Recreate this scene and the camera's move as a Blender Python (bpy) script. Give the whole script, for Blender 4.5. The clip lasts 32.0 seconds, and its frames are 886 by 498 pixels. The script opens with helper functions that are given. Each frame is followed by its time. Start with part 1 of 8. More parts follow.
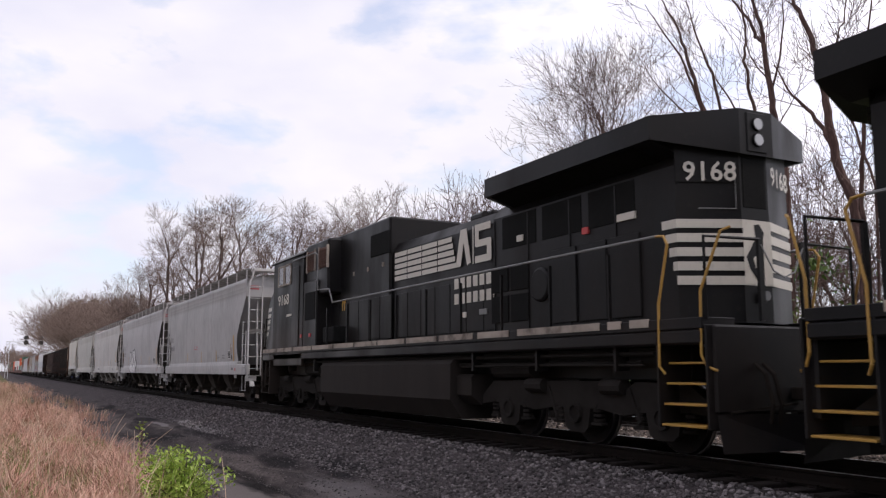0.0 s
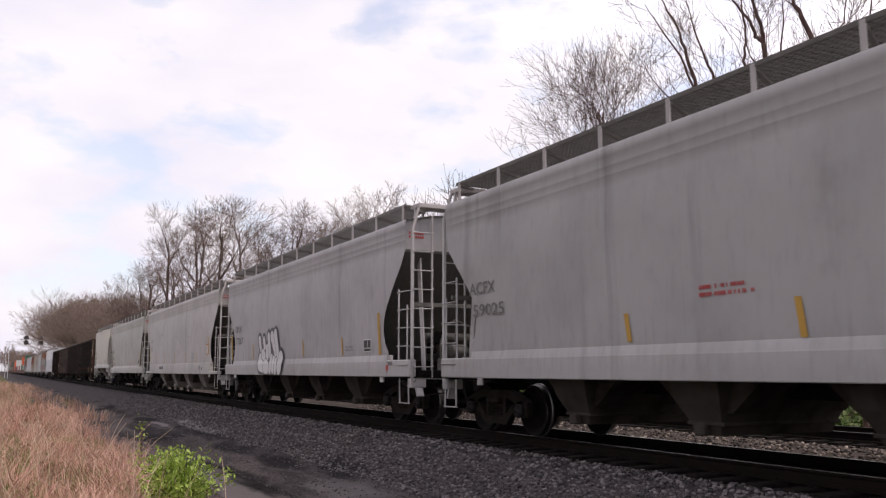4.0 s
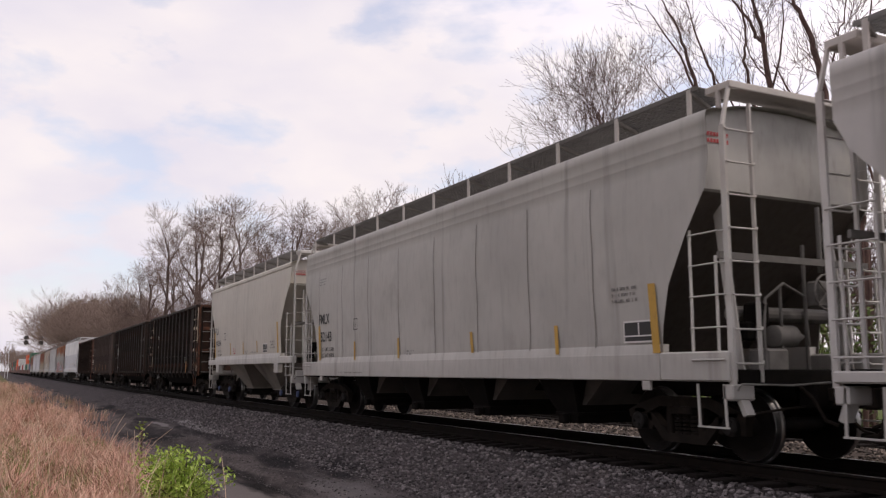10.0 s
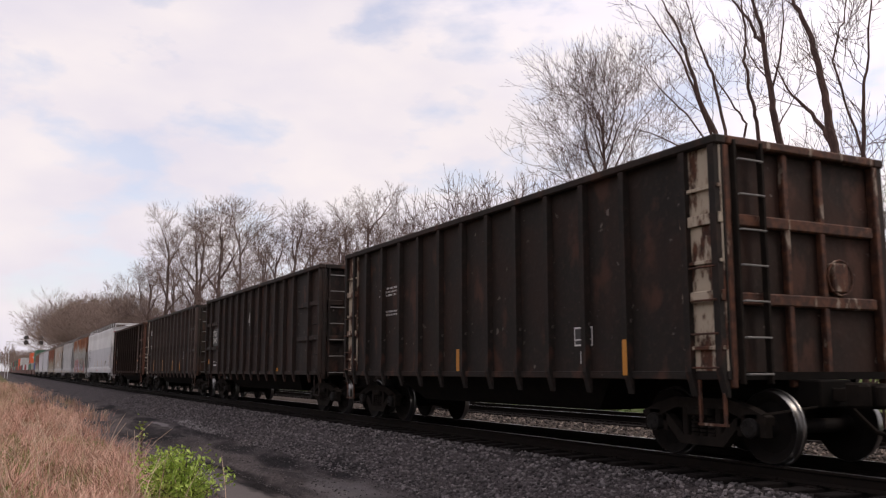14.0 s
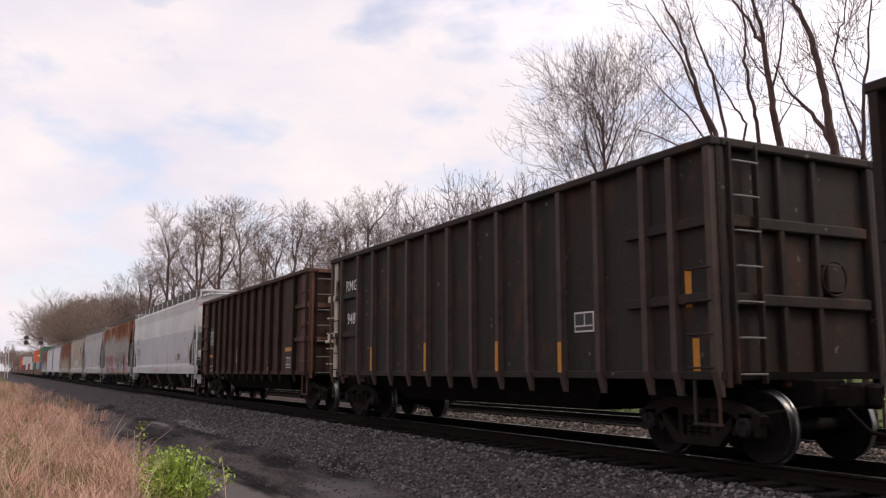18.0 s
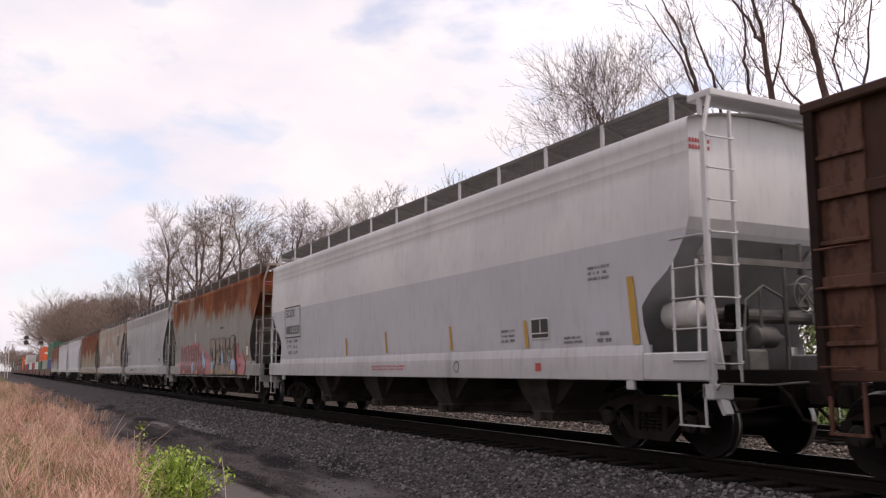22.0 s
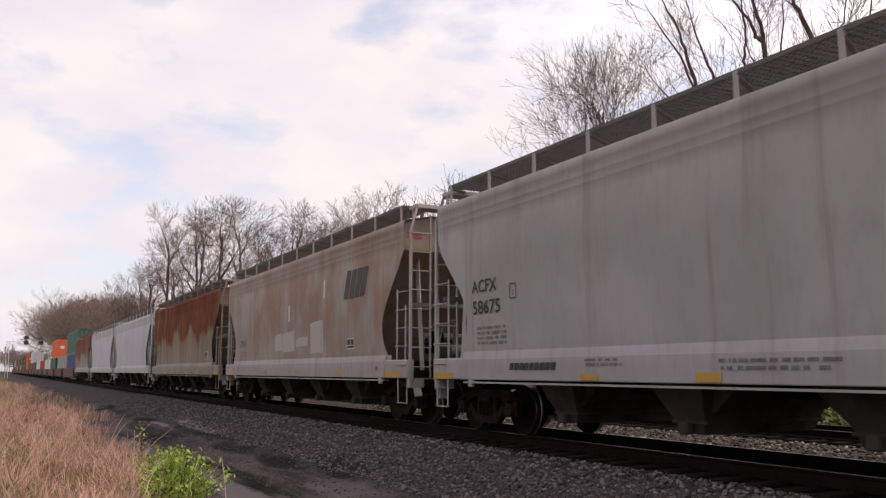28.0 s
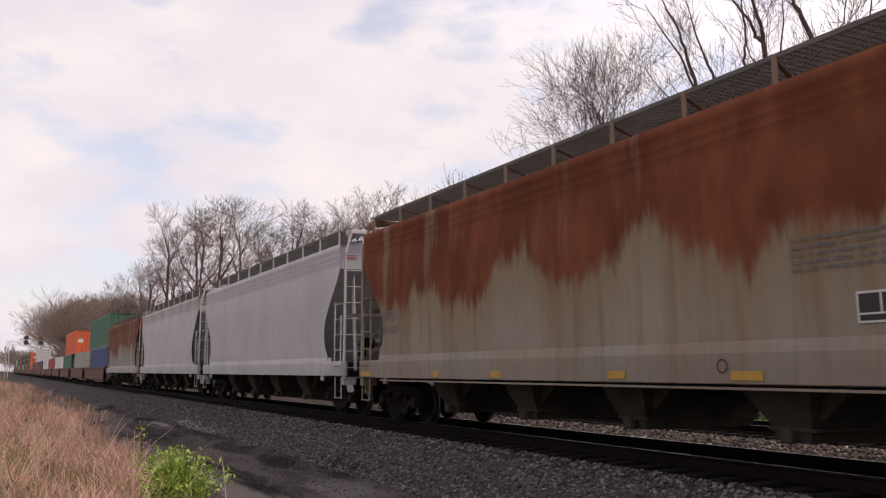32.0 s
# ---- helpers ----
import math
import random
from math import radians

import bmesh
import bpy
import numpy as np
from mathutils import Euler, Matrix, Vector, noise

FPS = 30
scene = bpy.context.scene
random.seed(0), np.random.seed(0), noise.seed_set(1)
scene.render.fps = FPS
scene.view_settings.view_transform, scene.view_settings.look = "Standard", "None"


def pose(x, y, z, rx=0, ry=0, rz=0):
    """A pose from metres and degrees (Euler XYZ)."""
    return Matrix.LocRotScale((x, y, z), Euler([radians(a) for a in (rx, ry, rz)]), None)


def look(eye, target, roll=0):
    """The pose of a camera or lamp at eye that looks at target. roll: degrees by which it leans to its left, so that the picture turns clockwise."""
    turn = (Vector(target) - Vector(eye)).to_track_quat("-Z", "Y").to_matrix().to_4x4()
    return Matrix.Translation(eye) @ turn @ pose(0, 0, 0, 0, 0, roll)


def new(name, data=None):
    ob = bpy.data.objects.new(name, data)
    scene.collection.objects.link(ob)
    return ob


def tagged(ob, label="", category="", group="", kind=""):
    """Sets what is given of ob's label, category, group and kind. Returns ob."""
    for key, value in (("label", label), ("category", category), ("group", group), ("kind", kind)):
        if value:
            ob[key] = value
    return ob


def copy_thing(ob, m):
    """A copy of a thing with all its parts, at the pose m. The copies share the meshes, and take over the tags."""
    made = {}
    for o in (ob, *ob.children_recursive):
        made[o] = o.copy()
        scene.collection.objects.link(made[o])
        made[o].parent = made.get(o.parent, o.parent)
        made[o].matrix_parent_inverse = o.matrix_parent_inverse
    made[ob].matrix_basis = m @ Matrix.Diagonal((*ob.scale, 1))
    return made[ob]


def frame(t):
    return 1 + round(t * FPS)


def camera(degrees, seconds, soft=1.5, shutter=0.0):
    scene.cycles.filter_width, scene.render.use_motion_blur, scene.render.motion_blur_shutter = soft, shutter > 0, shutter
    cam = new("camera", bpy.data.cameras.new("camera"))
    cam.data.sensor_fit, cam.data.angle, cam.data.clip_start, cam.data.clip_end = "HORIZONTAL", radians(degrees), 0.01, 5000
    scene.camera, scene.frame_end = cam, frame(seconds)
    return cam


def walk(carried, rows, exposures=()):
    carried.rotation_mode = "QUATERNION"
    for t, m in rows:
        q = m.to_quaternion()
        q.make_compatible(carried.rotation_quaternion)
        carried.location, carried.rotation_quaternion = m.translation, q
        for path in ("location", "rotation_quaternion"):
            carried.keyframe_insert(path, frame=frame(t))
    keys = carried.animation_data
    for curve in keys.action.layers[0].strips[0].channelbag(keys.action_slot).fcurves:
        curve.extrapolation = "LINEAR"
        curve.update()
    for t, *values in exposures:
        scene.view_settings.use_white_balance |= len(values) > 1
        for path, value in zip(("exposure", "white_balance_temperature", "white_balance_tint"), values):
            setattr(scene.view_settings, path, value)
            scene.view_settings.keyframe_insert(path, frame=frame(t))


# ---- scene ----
# ---- camera: a tripod beside the line, eye 1.16 m over the rail head ----
from mathutils import geometry

SPEED = 7.99          # the train's steady pace, metres a second
MID = 9.47            # the near track's centre line
FAR_MID = 15.45       # the second track's centre line
END = 32.0
YAW, TILT = radians(27.01), radians(7.99)
EYE = Vector((0, 0, 1.16))
WAY = Vector((-math.cos(YAW) * math.cos(TILT), math.sin(YAW) * math.cos(TILT), math.sin(TILT)))
cam = camera(54.0, END, soft=1.25, shutter=0.1)
walk(cam, [(0, look(EYE, EYE + WAY)), (END, look(EYE, EYE + WAY))], exposures=[(0, 0.0, 6520, 13.2), (3, 0.05, 6740, 14.2), (6, 0.02, 6840, 14.6), (9, -0.07, 6920, 15), (12, -0.15, 6950, 15.3), (13.2, -0.10, 6950, 15.4), (14.3, -0.14, 6950, 15.5), (17, -0.08, 6970, 15.6), (22, 0.03, 7020, 15.8), (28, -0.06, 7080, 16), (END, -0.12, 7100, 16)])

# ---- sky and sun: broken high cloud, the sun behind the train ----
SUN_AZ, SUN_EL = radians(48), radians(50)   # azimuth from +x towards +y
world = bpy.data.worlds.new("sky")
scene.world = world
world.use_nodes = True
wt = world.node_tree
wt.nodes.clear()


def wnode(kind, **sets):
    n = wt.nodes.new(kind)
    for key, value in sets.items():
        n.inputs[key].default_value = value
    return n


sky = wt.nodes.new("ShaderNodeTexSky")
sky.sky_type, sky.sun_disc = "NISHITA", False
sky.sun_elevation, sky.sun_rotation = SUN_EL, radians(90) - SUN_AZ
sky.air_density, sky.dust_density, sky.ozone_density = 1.0, 2.0, 1.0
w_co = wt.nodes.new("ShaderNodeTexCoord")
w_map = wt.nodes.new("ShaderNodeMapping")
w_map.inputs["Scale"].default_value = (1.0, 1.0, 2.3)
w_map.inputs["Location"].default_value = (0.3, 0.1, 0.55)
w_n1 = wnode("ShaderNodeTexNoise", Scale=7.5, Detail=6.0, Roughness=0.52, Distortion=0.1)
w_ramp = wt.nodes.new("ShaderNodeValToRGB")
w_ramp.color_ramp.elements[0].position, w_ramp.color_ramp.elements[1].position = 0.36, 0.50
w_n2 = wnode("ShaderNodeTexNoise", Scale=7.0, Detail=5.0, Roughness=0.45)
w_tone = wt.nodes.new("ShaderNodeValToRGB")
w_ramp.color_ramp.elements[0].color = (0.55, 0.55, 0.55, 1)
w_tone.color_ramp.elements[0].position, w_tone.color_ramp.elements[1].position = 0.3, 0.7
w_tone.color_ramp.elements[0].color = (0.86, 0.865, 1.0, 1)
w_tone.color_ramp.elements[1].color = (1.02, 1.0, 1.05, 1)
w_dot = wt.nodes.new("ShaderNodeVectorMath")
w_dot.operation = "DOT_PRODUCT"
w_dot.inputs[1].default_value = (math.cos(SUN_AZ) * math.cos(SUN_EL), math.sin(SUN_AZ) * math.cos(SUN_EL), math.sin(SUN_EL))
w_glow = wt.nodes.new("ShaderNodeMapRange")
for k, v in enumerate((0.1, 0.45, 0.97, 1.36)):
    w_glow.inputs[k + 1].default_value = v
w_blue = wnode("ShaderNodeBackground", Strength=0.24)
w_cloud = wnode("ShaderNodeBackground", Strength=1.0)
w_mix = wt.nodes.new("ShaderNodeMixShader")
w_out = wt.nodes.new("ShaderNodeOutputWorld")
for a, b in ((w_co.outputs["Generated"], w_map.inputs["Vector"]), (w_map.outputs[0], w_n1.inputs["Vector"]), (w_map.outputs[0], w_n2.inputs["Vector"]),
             (w_n1.outputs[0], w_ramp.inputs[0]), (w_n2.outputs[0], w_tone.inputs[0]), (sky.outputs[0], w_blue.inputs[0]), (w_tone.outputs[0], w_cloud.inputs[0]),
             (w_co.outputs["Generated"], w_dot.inputs[0]), (w_dot.outputs["Value"], w_glow.inputs[0]), (w_glow.outputs[0], w_cloud.inputs["Strength"]), (w_ramp.outputs[0], w_mix.inputs[0]), (w_blue.outputs[0], w_mix.inputs[1]), (w_cloud.outputs[0], w_mix.inputs[2]), (w_mix.outputs[0], w_out.inputs[0])):
    wt.links.new(a, b)

sun = new("sun", bpy.data.lights.new("sun", "SUN"))
sun.data.energy, sun.data.angle, sun.data.color = 1.15, radians(14), (1.0, 0.92, 0.82)
sun.matrix_world = look((60 * math.cos(SUN_AZ) * math.cos(SUN_EL), 60 * math.sin(SUN_AZ) * math.cos(SUN_EL), 60 * math.sin(SUN_EL)), (0, 0, 0))


# ---- materials ----
class Nodes:
    """A small builder for node materials, in object space."""

    def __init__(self, name):
        self.mat = bpy.data.materials.new(name)
        self.mat.use_nodes = True
        self.nt = self.mat.node_tree
        self.bsdf = self.nt.nodes["Principled BSDF"]
        self.co = self.nt.nodes.new("ShaderNodeTexCoord")

    def put(self, socket, value):
        if isinstance(value, bpy.types.NodeSocket):
            self.nt.links.new(value, socket)
        elif isinstance(value, tuple) and len(value) == 3 and socket.type == "RGBA":
            socket.default_value = (*value, 1)
        else:
            socket.default_value = value

    def noise(self, scale, detail=4.0, stretch=(1, 1, 1), rough=0.55, shift=(0, 0, 0), distort=0.0):
        m = self.nt.nodes.new("ShaderNodeMapping")
        m.inputs["Scale"].default_value, m.inputs["Location"].default_value = stretch, shift
        self.nt.links.new(self.co.outputs["Object"], m.inputs["Vector"])
        n = self.nt.nodes.new("ShaderNodeTexNoise")
        n.inputs["Scale"].default_value, n.inputs["Detail"].default_value = scale, detail
        n.inputs["Roughness"].default_value, n.inputs["Distortion"].default_value = rough, distort
        self.nt.links.new(m.outputs[0], n.inputs["Vector"])
        return n.outputs[0]

    def axis(self, which):
        s = self.nt.nodes.new("ShaderNodeSeparateXYZ")
        self.nt.links.new(self.co.outputs["Object"], s.inputs[0])
        return s.outputs[which]

    def math(self, op, a, b=0.0, clamp=False):
        n = self.nt.nodes.new("ShaderNodeMath")
        n.operation, n.use_clamp = op, clamp
        self.put(n.inputs[0], a)
        self.put(n.inputs[1], b)
        return n.outputs[0]

    def span(self, value, lo, hi, a=0.0, b=1.0, smooth=True):
        n = self.nt.nodes.new("ShaderNodeMapRange")
        n.interpolation_type = "SMOOTHSTEP" if smooth else "LINEAR"
        for k, v in enumerate((value, lo, hi, a, b)):
            self.put(n.inputs[k], v)
        return n.outputs[0]

    def mix(self, fac, a, b, mode="MIX"):
        n = self.nt.nodes.new("ShaderNodeMix")
        n.data_type, n.blend_type = "RGBA", mode
        self.put(n.inputs[0], fac)
        self.put(n.inputs[6], a)
        self.put(n.inputs[7], b)
        return n.outputs[2]

    def random(self, of="Object"):
        if of == "Object":
            return self.nt.nodes.new("ShaderNodeObjectInfo").outputs["Random"]
        return self.nt.nodes.new("ShaderNodeNewGeometry").outputs["Random Per Island"]

    def done(self, color, rough=0.6, metal=0.0, bump=None, depth=0.01, spec=0.5):
        self.put(self.bsdf.inputs["Base Color"], color)
        self.put(self.bsdf.inputs["Roughness"], rough)
        self.put(self.bsdf.inputs["Metallic"], metal)
        self.put(self.bsdf.inputs["Specular IOR Level"], spec)
        if bump is not None:
            b = self.nt.nodes.new("ShaderNodeBump")
            b.inputs["Distance"].default_value = depth
            b.inputs["Strength"].default_value = 0.6
            self.nt.links.new(bump, b.inputs["Height"])
            self.nt.links.new(b.outputs[0], self.bsdf.inputs["Normal"])
        return self.mat


RUST, RUST_PALE, RUST_DARK, GRIME = (0.21, 0.064, 0.027), (0.29, 0.112, 0.046), (0.13, 0.040, 0.020), (0.055, 0.048, 0.042)


def car_paint(name, base, rust=0.0, rust_low=3.2, streak=0.35, seed=0.0, upper=None, split=3.03, warm=0.0, smear=False):
    """Weathered car paint: streaks that run down, grime near the sill, rust from the roof downwards where it has set in."""
    n = Nodes(name)
    fine = n.noise(9.0, 5.0, (1, 1, 0.25), shift=(seed, 0, 0))
    runs = n.noise(1.0, 5.0, (2.6, 0.1, 0.12), shift=(seed * 1.7, 0, seed), distort=0.25)
    wide = n.noise(0.55, 4.0, shift=(seed * 2.3, seed, 0))
    z = n.axis(2)
    color = base
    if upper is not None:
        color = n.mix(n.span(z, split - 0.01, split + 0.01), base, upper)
    color = n.mix(n.span(wide, 0.35, 0.7, 0.0, 0.15 + 0.35 * min(1.0, streak / 0.35)), color, tuple(0.68 * c for c in base))
    blot = n.noise(0.9, 6.0, (1, 1, 0.8), shift=(seed * 3.1, 2, seed))
    color = n.mix(n.span(blot, 0.58, 0.72, 0.0, 0.3 * min(1.0, streak / 0.35)), color, tuple(0.5 * c * k for c, k in zip(base, (1.0, 0.93, 0.88))))
    color = n.mix(n.span(runs, 0.56, 0.78, 0.0, streak), color, GRIME)
    color = n.mix(n.span(fine, 0.5, 0.85, 0.0, 0.3), color, tuple(0.6 * c for c in base))
    if warm:
        haze = n.math("ADD", n.noise(0.7, 5.0, (1.0, 1, 0.7), shift=(seed, 3, 0)), n.math("MULTIPLY", runs, 0.25))
        color = n.mix(n.math("MULTIPLY", n.span(haze, 0.48, 0.76), n.math("MULTIPLY", n.span(z, 1.3, 2.8, 0.35, warm), n.span(z, 3.85, 4.1, 1.0, 0.45))), color, (0.27, 0.155, 0.09))
    if rust:
        lobes = n.noise(1.0, 3.0, (0.50, 0.2, 0.06) if smear else (0.62, 0.2, 0.07), shift=(seed * 2.3, seed, 0))
        mid = n.noise(1.0, 5.0, (2.3, 0.3, 0.38), shift=(seed, 4, 1))
        edge = n.math("ADD", z, n.math("MULTIPLY", n.math("SUBTRACT", lobes, 0.5), 2.7))
        edge = n.math("ADD", edge, n.math("MULTIPLY", n.math("SUBTRACT", mid, 0.5), 1.7 if smear else 1.1))
        edge = n.math("ADD", edge, n.math("MULTIPLY", n.math("SUBTRACT", fine, 0.5), 0.5))
        mask = n.math("MULTIPLY", n.span(edge, rust_low - 0.22, rust_low + 0.26), rust)
        tone = n.mix(n.span(n.noise(2.0, 6.0, (1, 1, 0.5), shift=(seed, 1, 0)), 0.36, 0.66), RUST_PALE if smear else (0.225, 0.074, 0.036), RUST if smear else (0.165, 0.048, 0.026))
        tone = n.mix(n.span(n.noise(0.8, 5.0, (1.2, 1, 0.5), shift=(seed, 6, 0)), 0.42, 0.66, 0.0, 0.75), tone, RUST_DARK)
        gaps = n.noise(1.0, 5.0, (0.9, 0.3, 0.30) if smear else (1.5, 0.3, 0.20), shift=(seed, 7, 2))
        thin = n.span(gaps, 0.54, 0.70, 1.0, 0.35 if smear else 0.5)
        halo = n.math("MULTIPLY", n.span(edge, rust_low - (0.5 if smear else 1.3), rust_low - 0.1), (0.3 if smear else 0.45) * rust)
        color = n.mix(halo, color, (0.25, 0.155, 0.075))
        color = n.mix(n.math("MULTIPLY", mask, thin), color, tone)
        stain = n.math("MULTIPLY", n.span(runs, 0.47, 0.68, 0.0, (0.12 if smear else 0.4) * rust), n.math("SUBTRACT", 1.0, mask, True))
        color = n.mix(stain, color, (0.22, 0.105, 0.045))
    low = n.math("ADD", z, n.math("MULTIPLY", fine, -0.5))
    color = n.mix(n.span(low, 0.85, 1.5, 0.28, 0.0), color, (0.12, 0.10, 0.085))
    matt = rust > 0.6          # deep rust has no gloss left
    return n.done(color, n.span(fine, 0.3, 0.8, 0.8 if matt else 0.5, 0.95 if matt else 0.75), 0.0, n.math("ADD", wide, n.math("MULTIPLY", fine, 0.12)), 0.03, 0.12 if matt else 0.35)


def plain(name, base, rough=0.6, metal=0.0, vary=0.35, scale=6.0, bump=0.004, other=None, stretch=(1, 1, 1)):
    n = Nodes(name)
    a, b = n.noise(scale, 5.0, stretch), n.noise(scale * 0.22, 3.0, stretch, shift=(3, 1, 2))
    color = n.mix(n.span(a, 0.35, 0.75, 0.0, vary), base, other or tuple(0.5 * c for c in base))
    color = n.mix(n.span(b, 0.4, 0.7, 0.0, vary), color, tuple(min(1, 1.25 * c) for c in base))
    return n.done(color, rough, metal, a if bump else None, bump, 0.05 if max(base) < 0.06 else 0.4)


def flat_paint(name, base, wear=0.25, rough=0.55):
    n = Nodes(name)
    a = n.noise(14.0, 5.0, (1, 1, 0.5))
    return n.done(n.mix(n.span(a, 0.5, 0.8, 0.0, wear), base, tuple(0.45 * c + 0.02 for c in base)), rough)


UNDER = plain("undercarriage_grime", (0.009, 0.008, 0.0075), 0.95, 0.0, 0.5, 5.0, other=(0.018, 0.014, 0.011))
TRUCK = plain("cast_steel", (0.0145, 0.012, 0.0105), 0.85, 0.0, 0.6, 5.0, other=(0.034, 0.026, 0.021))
TREAD = plain("polished_tread", (0.20, 0.195, 0.19), 0.33, 1.0, 0.15, 12.0, 0)
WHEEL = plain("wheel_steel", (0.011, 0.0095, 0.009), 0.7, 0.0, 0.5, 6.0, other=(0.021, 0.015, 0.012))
CAP = plain("bearing_cap_steel", (0.024, 0.022, 0.021), 0.6, 0.1, 0.4, 9.0)
GRATE = plain("galvanised_grating", (0.21, 0.20, 0.19), 0.75, 0.1, 0.4, 8.0)
RAIL = plain("rail_steel", (0.010, 0.008, 0.007), 0.8, 0.0, 0.4, 5.0, other=(0.02, 0.013, 0.010))
RAILTOP = plain("worn_rail_head", (0.45, 0.45, 0.46), 0.3, 1.0, 0.1, 5.0, 0)
TIE = plain("creosoted_timber", (0.018, 0.015, 0.014), 0.95, 0.0, 0.6, 8.0, 0.01, stretch=(0.25, 1, 1))
YELLOW = flat_paint("faded_yellow", (0.47, 0.27, 0.045), 0.4)
ORANGE = flat_paint("faded_orange", (0.50, 0.20, 0.02), 0.35)
WHITE = flat_paint("worn_white", (0.62, 0.60, 0.58), 0.4)
BLACK = flat_paint("stencil_black", (0.025, 0.024, 0.024), 0.2)
FAINT = flat_paint("faded_stencil", (0.15, 0.14, 0.135), 0.6)
RED = flat_paint("red_sticker", (0.45, 0.05, 0.05), 0.3)
SPRAY = {"white": flat_paint("spray_white", (0.62, 0.60, 0.60), 0.15), "dark": flat_paint("spray_dark", (0.022, 0.019, 0.020), 0.2),
         "pink": flat_paint("spray_pink", (0.42, 0.125, 0.135), 0.4), "crimson": flat_paint("spray_crimson", (0.185, 0.045, 0.043), 0.4), "haze": flat_paint("spray_haze", (0.11, 0.10, 0.108), 0.5),
         "tan": flat_paint("spray_tan", (0.27, 0.185, 0.12), 0.4), "umber": flat_paint("spray_umber", (0.21, 0.145, 0.11), 0.4), "sky": flat_paint("spray_blue", (0.24, 0.33, 0.50), 0.3)}


# ---- mesh building ----
class Mesh:
    """Verts, faces and a material index for each face."""

    def __init__(self):
        self.v, self.f, self.m = [], [], []

    def add(self, verts, faces, mi=0):
        k = len(self.v)
        self.v.extend(verts)
        self.f.extend([tuple(i + k for i in q) for q in faces])
        self.m.extend([mi] * len(faces))
        return self

    def box(self, x0, x1, y0, y1, z0, z1, c=0.0, mi=0):
        """A box, its edges chamfered by c."""
        if c <= 0:
            v = [(x, y, z) for x in (x0, x1) for y in (y0, y1) for z in (z0, z1)]
            return self.add(v, [(0, 1, 3, 2), (4, 6, 7, 5), (0, 4, 5, 1), (2, 3, 7, 6), (0, 2, 6, 4), (1, 5, 7, 3)], mi)
        v, ids = [], {}
        for ix, x in enumerate((x0, x1)):
            for iy, y in enumerate((y0, y1)):
                for iz, z in enumerate((z0, z1)):
                    sx, sy, sz = (1, -1)[ix] * c, (1, -1)[iy] * c, (1, -1)[iz] * c
                    for a, p in enumerate(((x, y + sy, z + sz), (x + sx, y, z + sz), (x + sx, y + sy, z))):
                        ids[ix, iy, iz, a] = len(v)
                        v.append(p)
        f = []
        for s in (0, 1):
            f += [tuple(ids[s, a, b, 0] for a, b in ((0, 0), (0, 1), (1, 1), (1, 0))), tuple(ids[a, s, b, 1] for a, b in ((0, 0), (1, 0), (1, 1), (0, 1))),
                  tuple(ids[a, b, s, 2] for a, b in ((0, 0), (0, 1), (1, 1), (1, 0)))]
            for t in (0, 1):
                f += [(ids[0, s, t, 1], ids[1, s, t, 1], ids[1, s, t, 2], ids[0, s, t, 2]), (ids[s, 0, t, 0], ids[s, 1, t, 0], ids[s, 1, t, 2], ids[s, 0, t, 2]),
                      (ids[s, t, 0, 0], ids[s, t, 1, 0], ids[s, t, 1, 1], ids[s, t, 0, 1])]
        f += [tuple(ids[a, b, d, k] for k in range(3)) for a in (0, 1) for b in (0, 1) for d in (0, 1)]
        return self.add(v, f, mi)

    def tube(self, pts, radii, n=6, mi=0, caps=True):
        pts = [Vector(p) for p in pts]
        if not isinstance(radii, (list, tuple)):
            radii = [radii] * len(pts)
        verts, faces = [], []
        side = None
        for i, p in enumerate(pts):
            d = (pts[min(i + 1, len(pts) - 1)] - pts[max(i - 1, 0)]).normalized()
            if side is None:
                side = d.orthogonal().normalized()
            else:
                side = (side - d * side.dot(d)).normalized()
            up = d.cross(side)
            for k in range(n):
                a = 2 * math.pi * (k + 0.5) / n
                verts.append(tuple(p + (side * math.cos(a) + up * math.sin(a)) * radii[i]))
        for i in range(len(pts) - 1):
            for k in range(n):
                faces.append((i * n + k, i * n + (k + 1) % n, (i + 1) * n + (k + 1) % n, (i + 1) * n + k))
        if caps and n > 3:
            faces += [tuple(range(n - 1, -1, -1)), tuple(range((len(pts) - 1) * n, len(pts) * n))]
        return self.add(verts, faces, mi)

    def beam(self, p, q, w, h, mi=0):
        """A straight square bar, w across the track or flat, h the other way."""
        p, q = Vector(p), Vector(q)
        d = (q - p).normalized()
        a = d.cross(Vector((0, 0, 1)))
        a = Vector((0, 1, 0)) if a.length < 0.05 else a.normalized()
        b = a.cross(d)
        verts = [tuple(e + a * (sa * w / 2) + b * (sb * h / 2)) for e in (p, q) for sa, sb in ((-1, -1), (1, -1), (1, 1), (-1, 1))]
        return self.add(verts, [(0, 1, 2, 3), (7, 6, 5, 4), (0, 4, 5, 1), (1, 5, 6, 2), (2, 6, 7, 3), (3, 7, 4, 0)], mi)

    def prism(self, poly, y0, y1, mi=0):
        """A polygon of (x, z), from y0 to y1."""
        n = len(poly)
        v = [(x, y0, z) for x, z in poly] + [(x, y1, z) for x, z in poly]
        return self.add(v, [tuple(range(n)), tuple(range(2 * n - 1, n - 1, -1))] + [(i, i + n, (i + 1) % n + n, (i + 1) % n) for i in range(n)], mi)

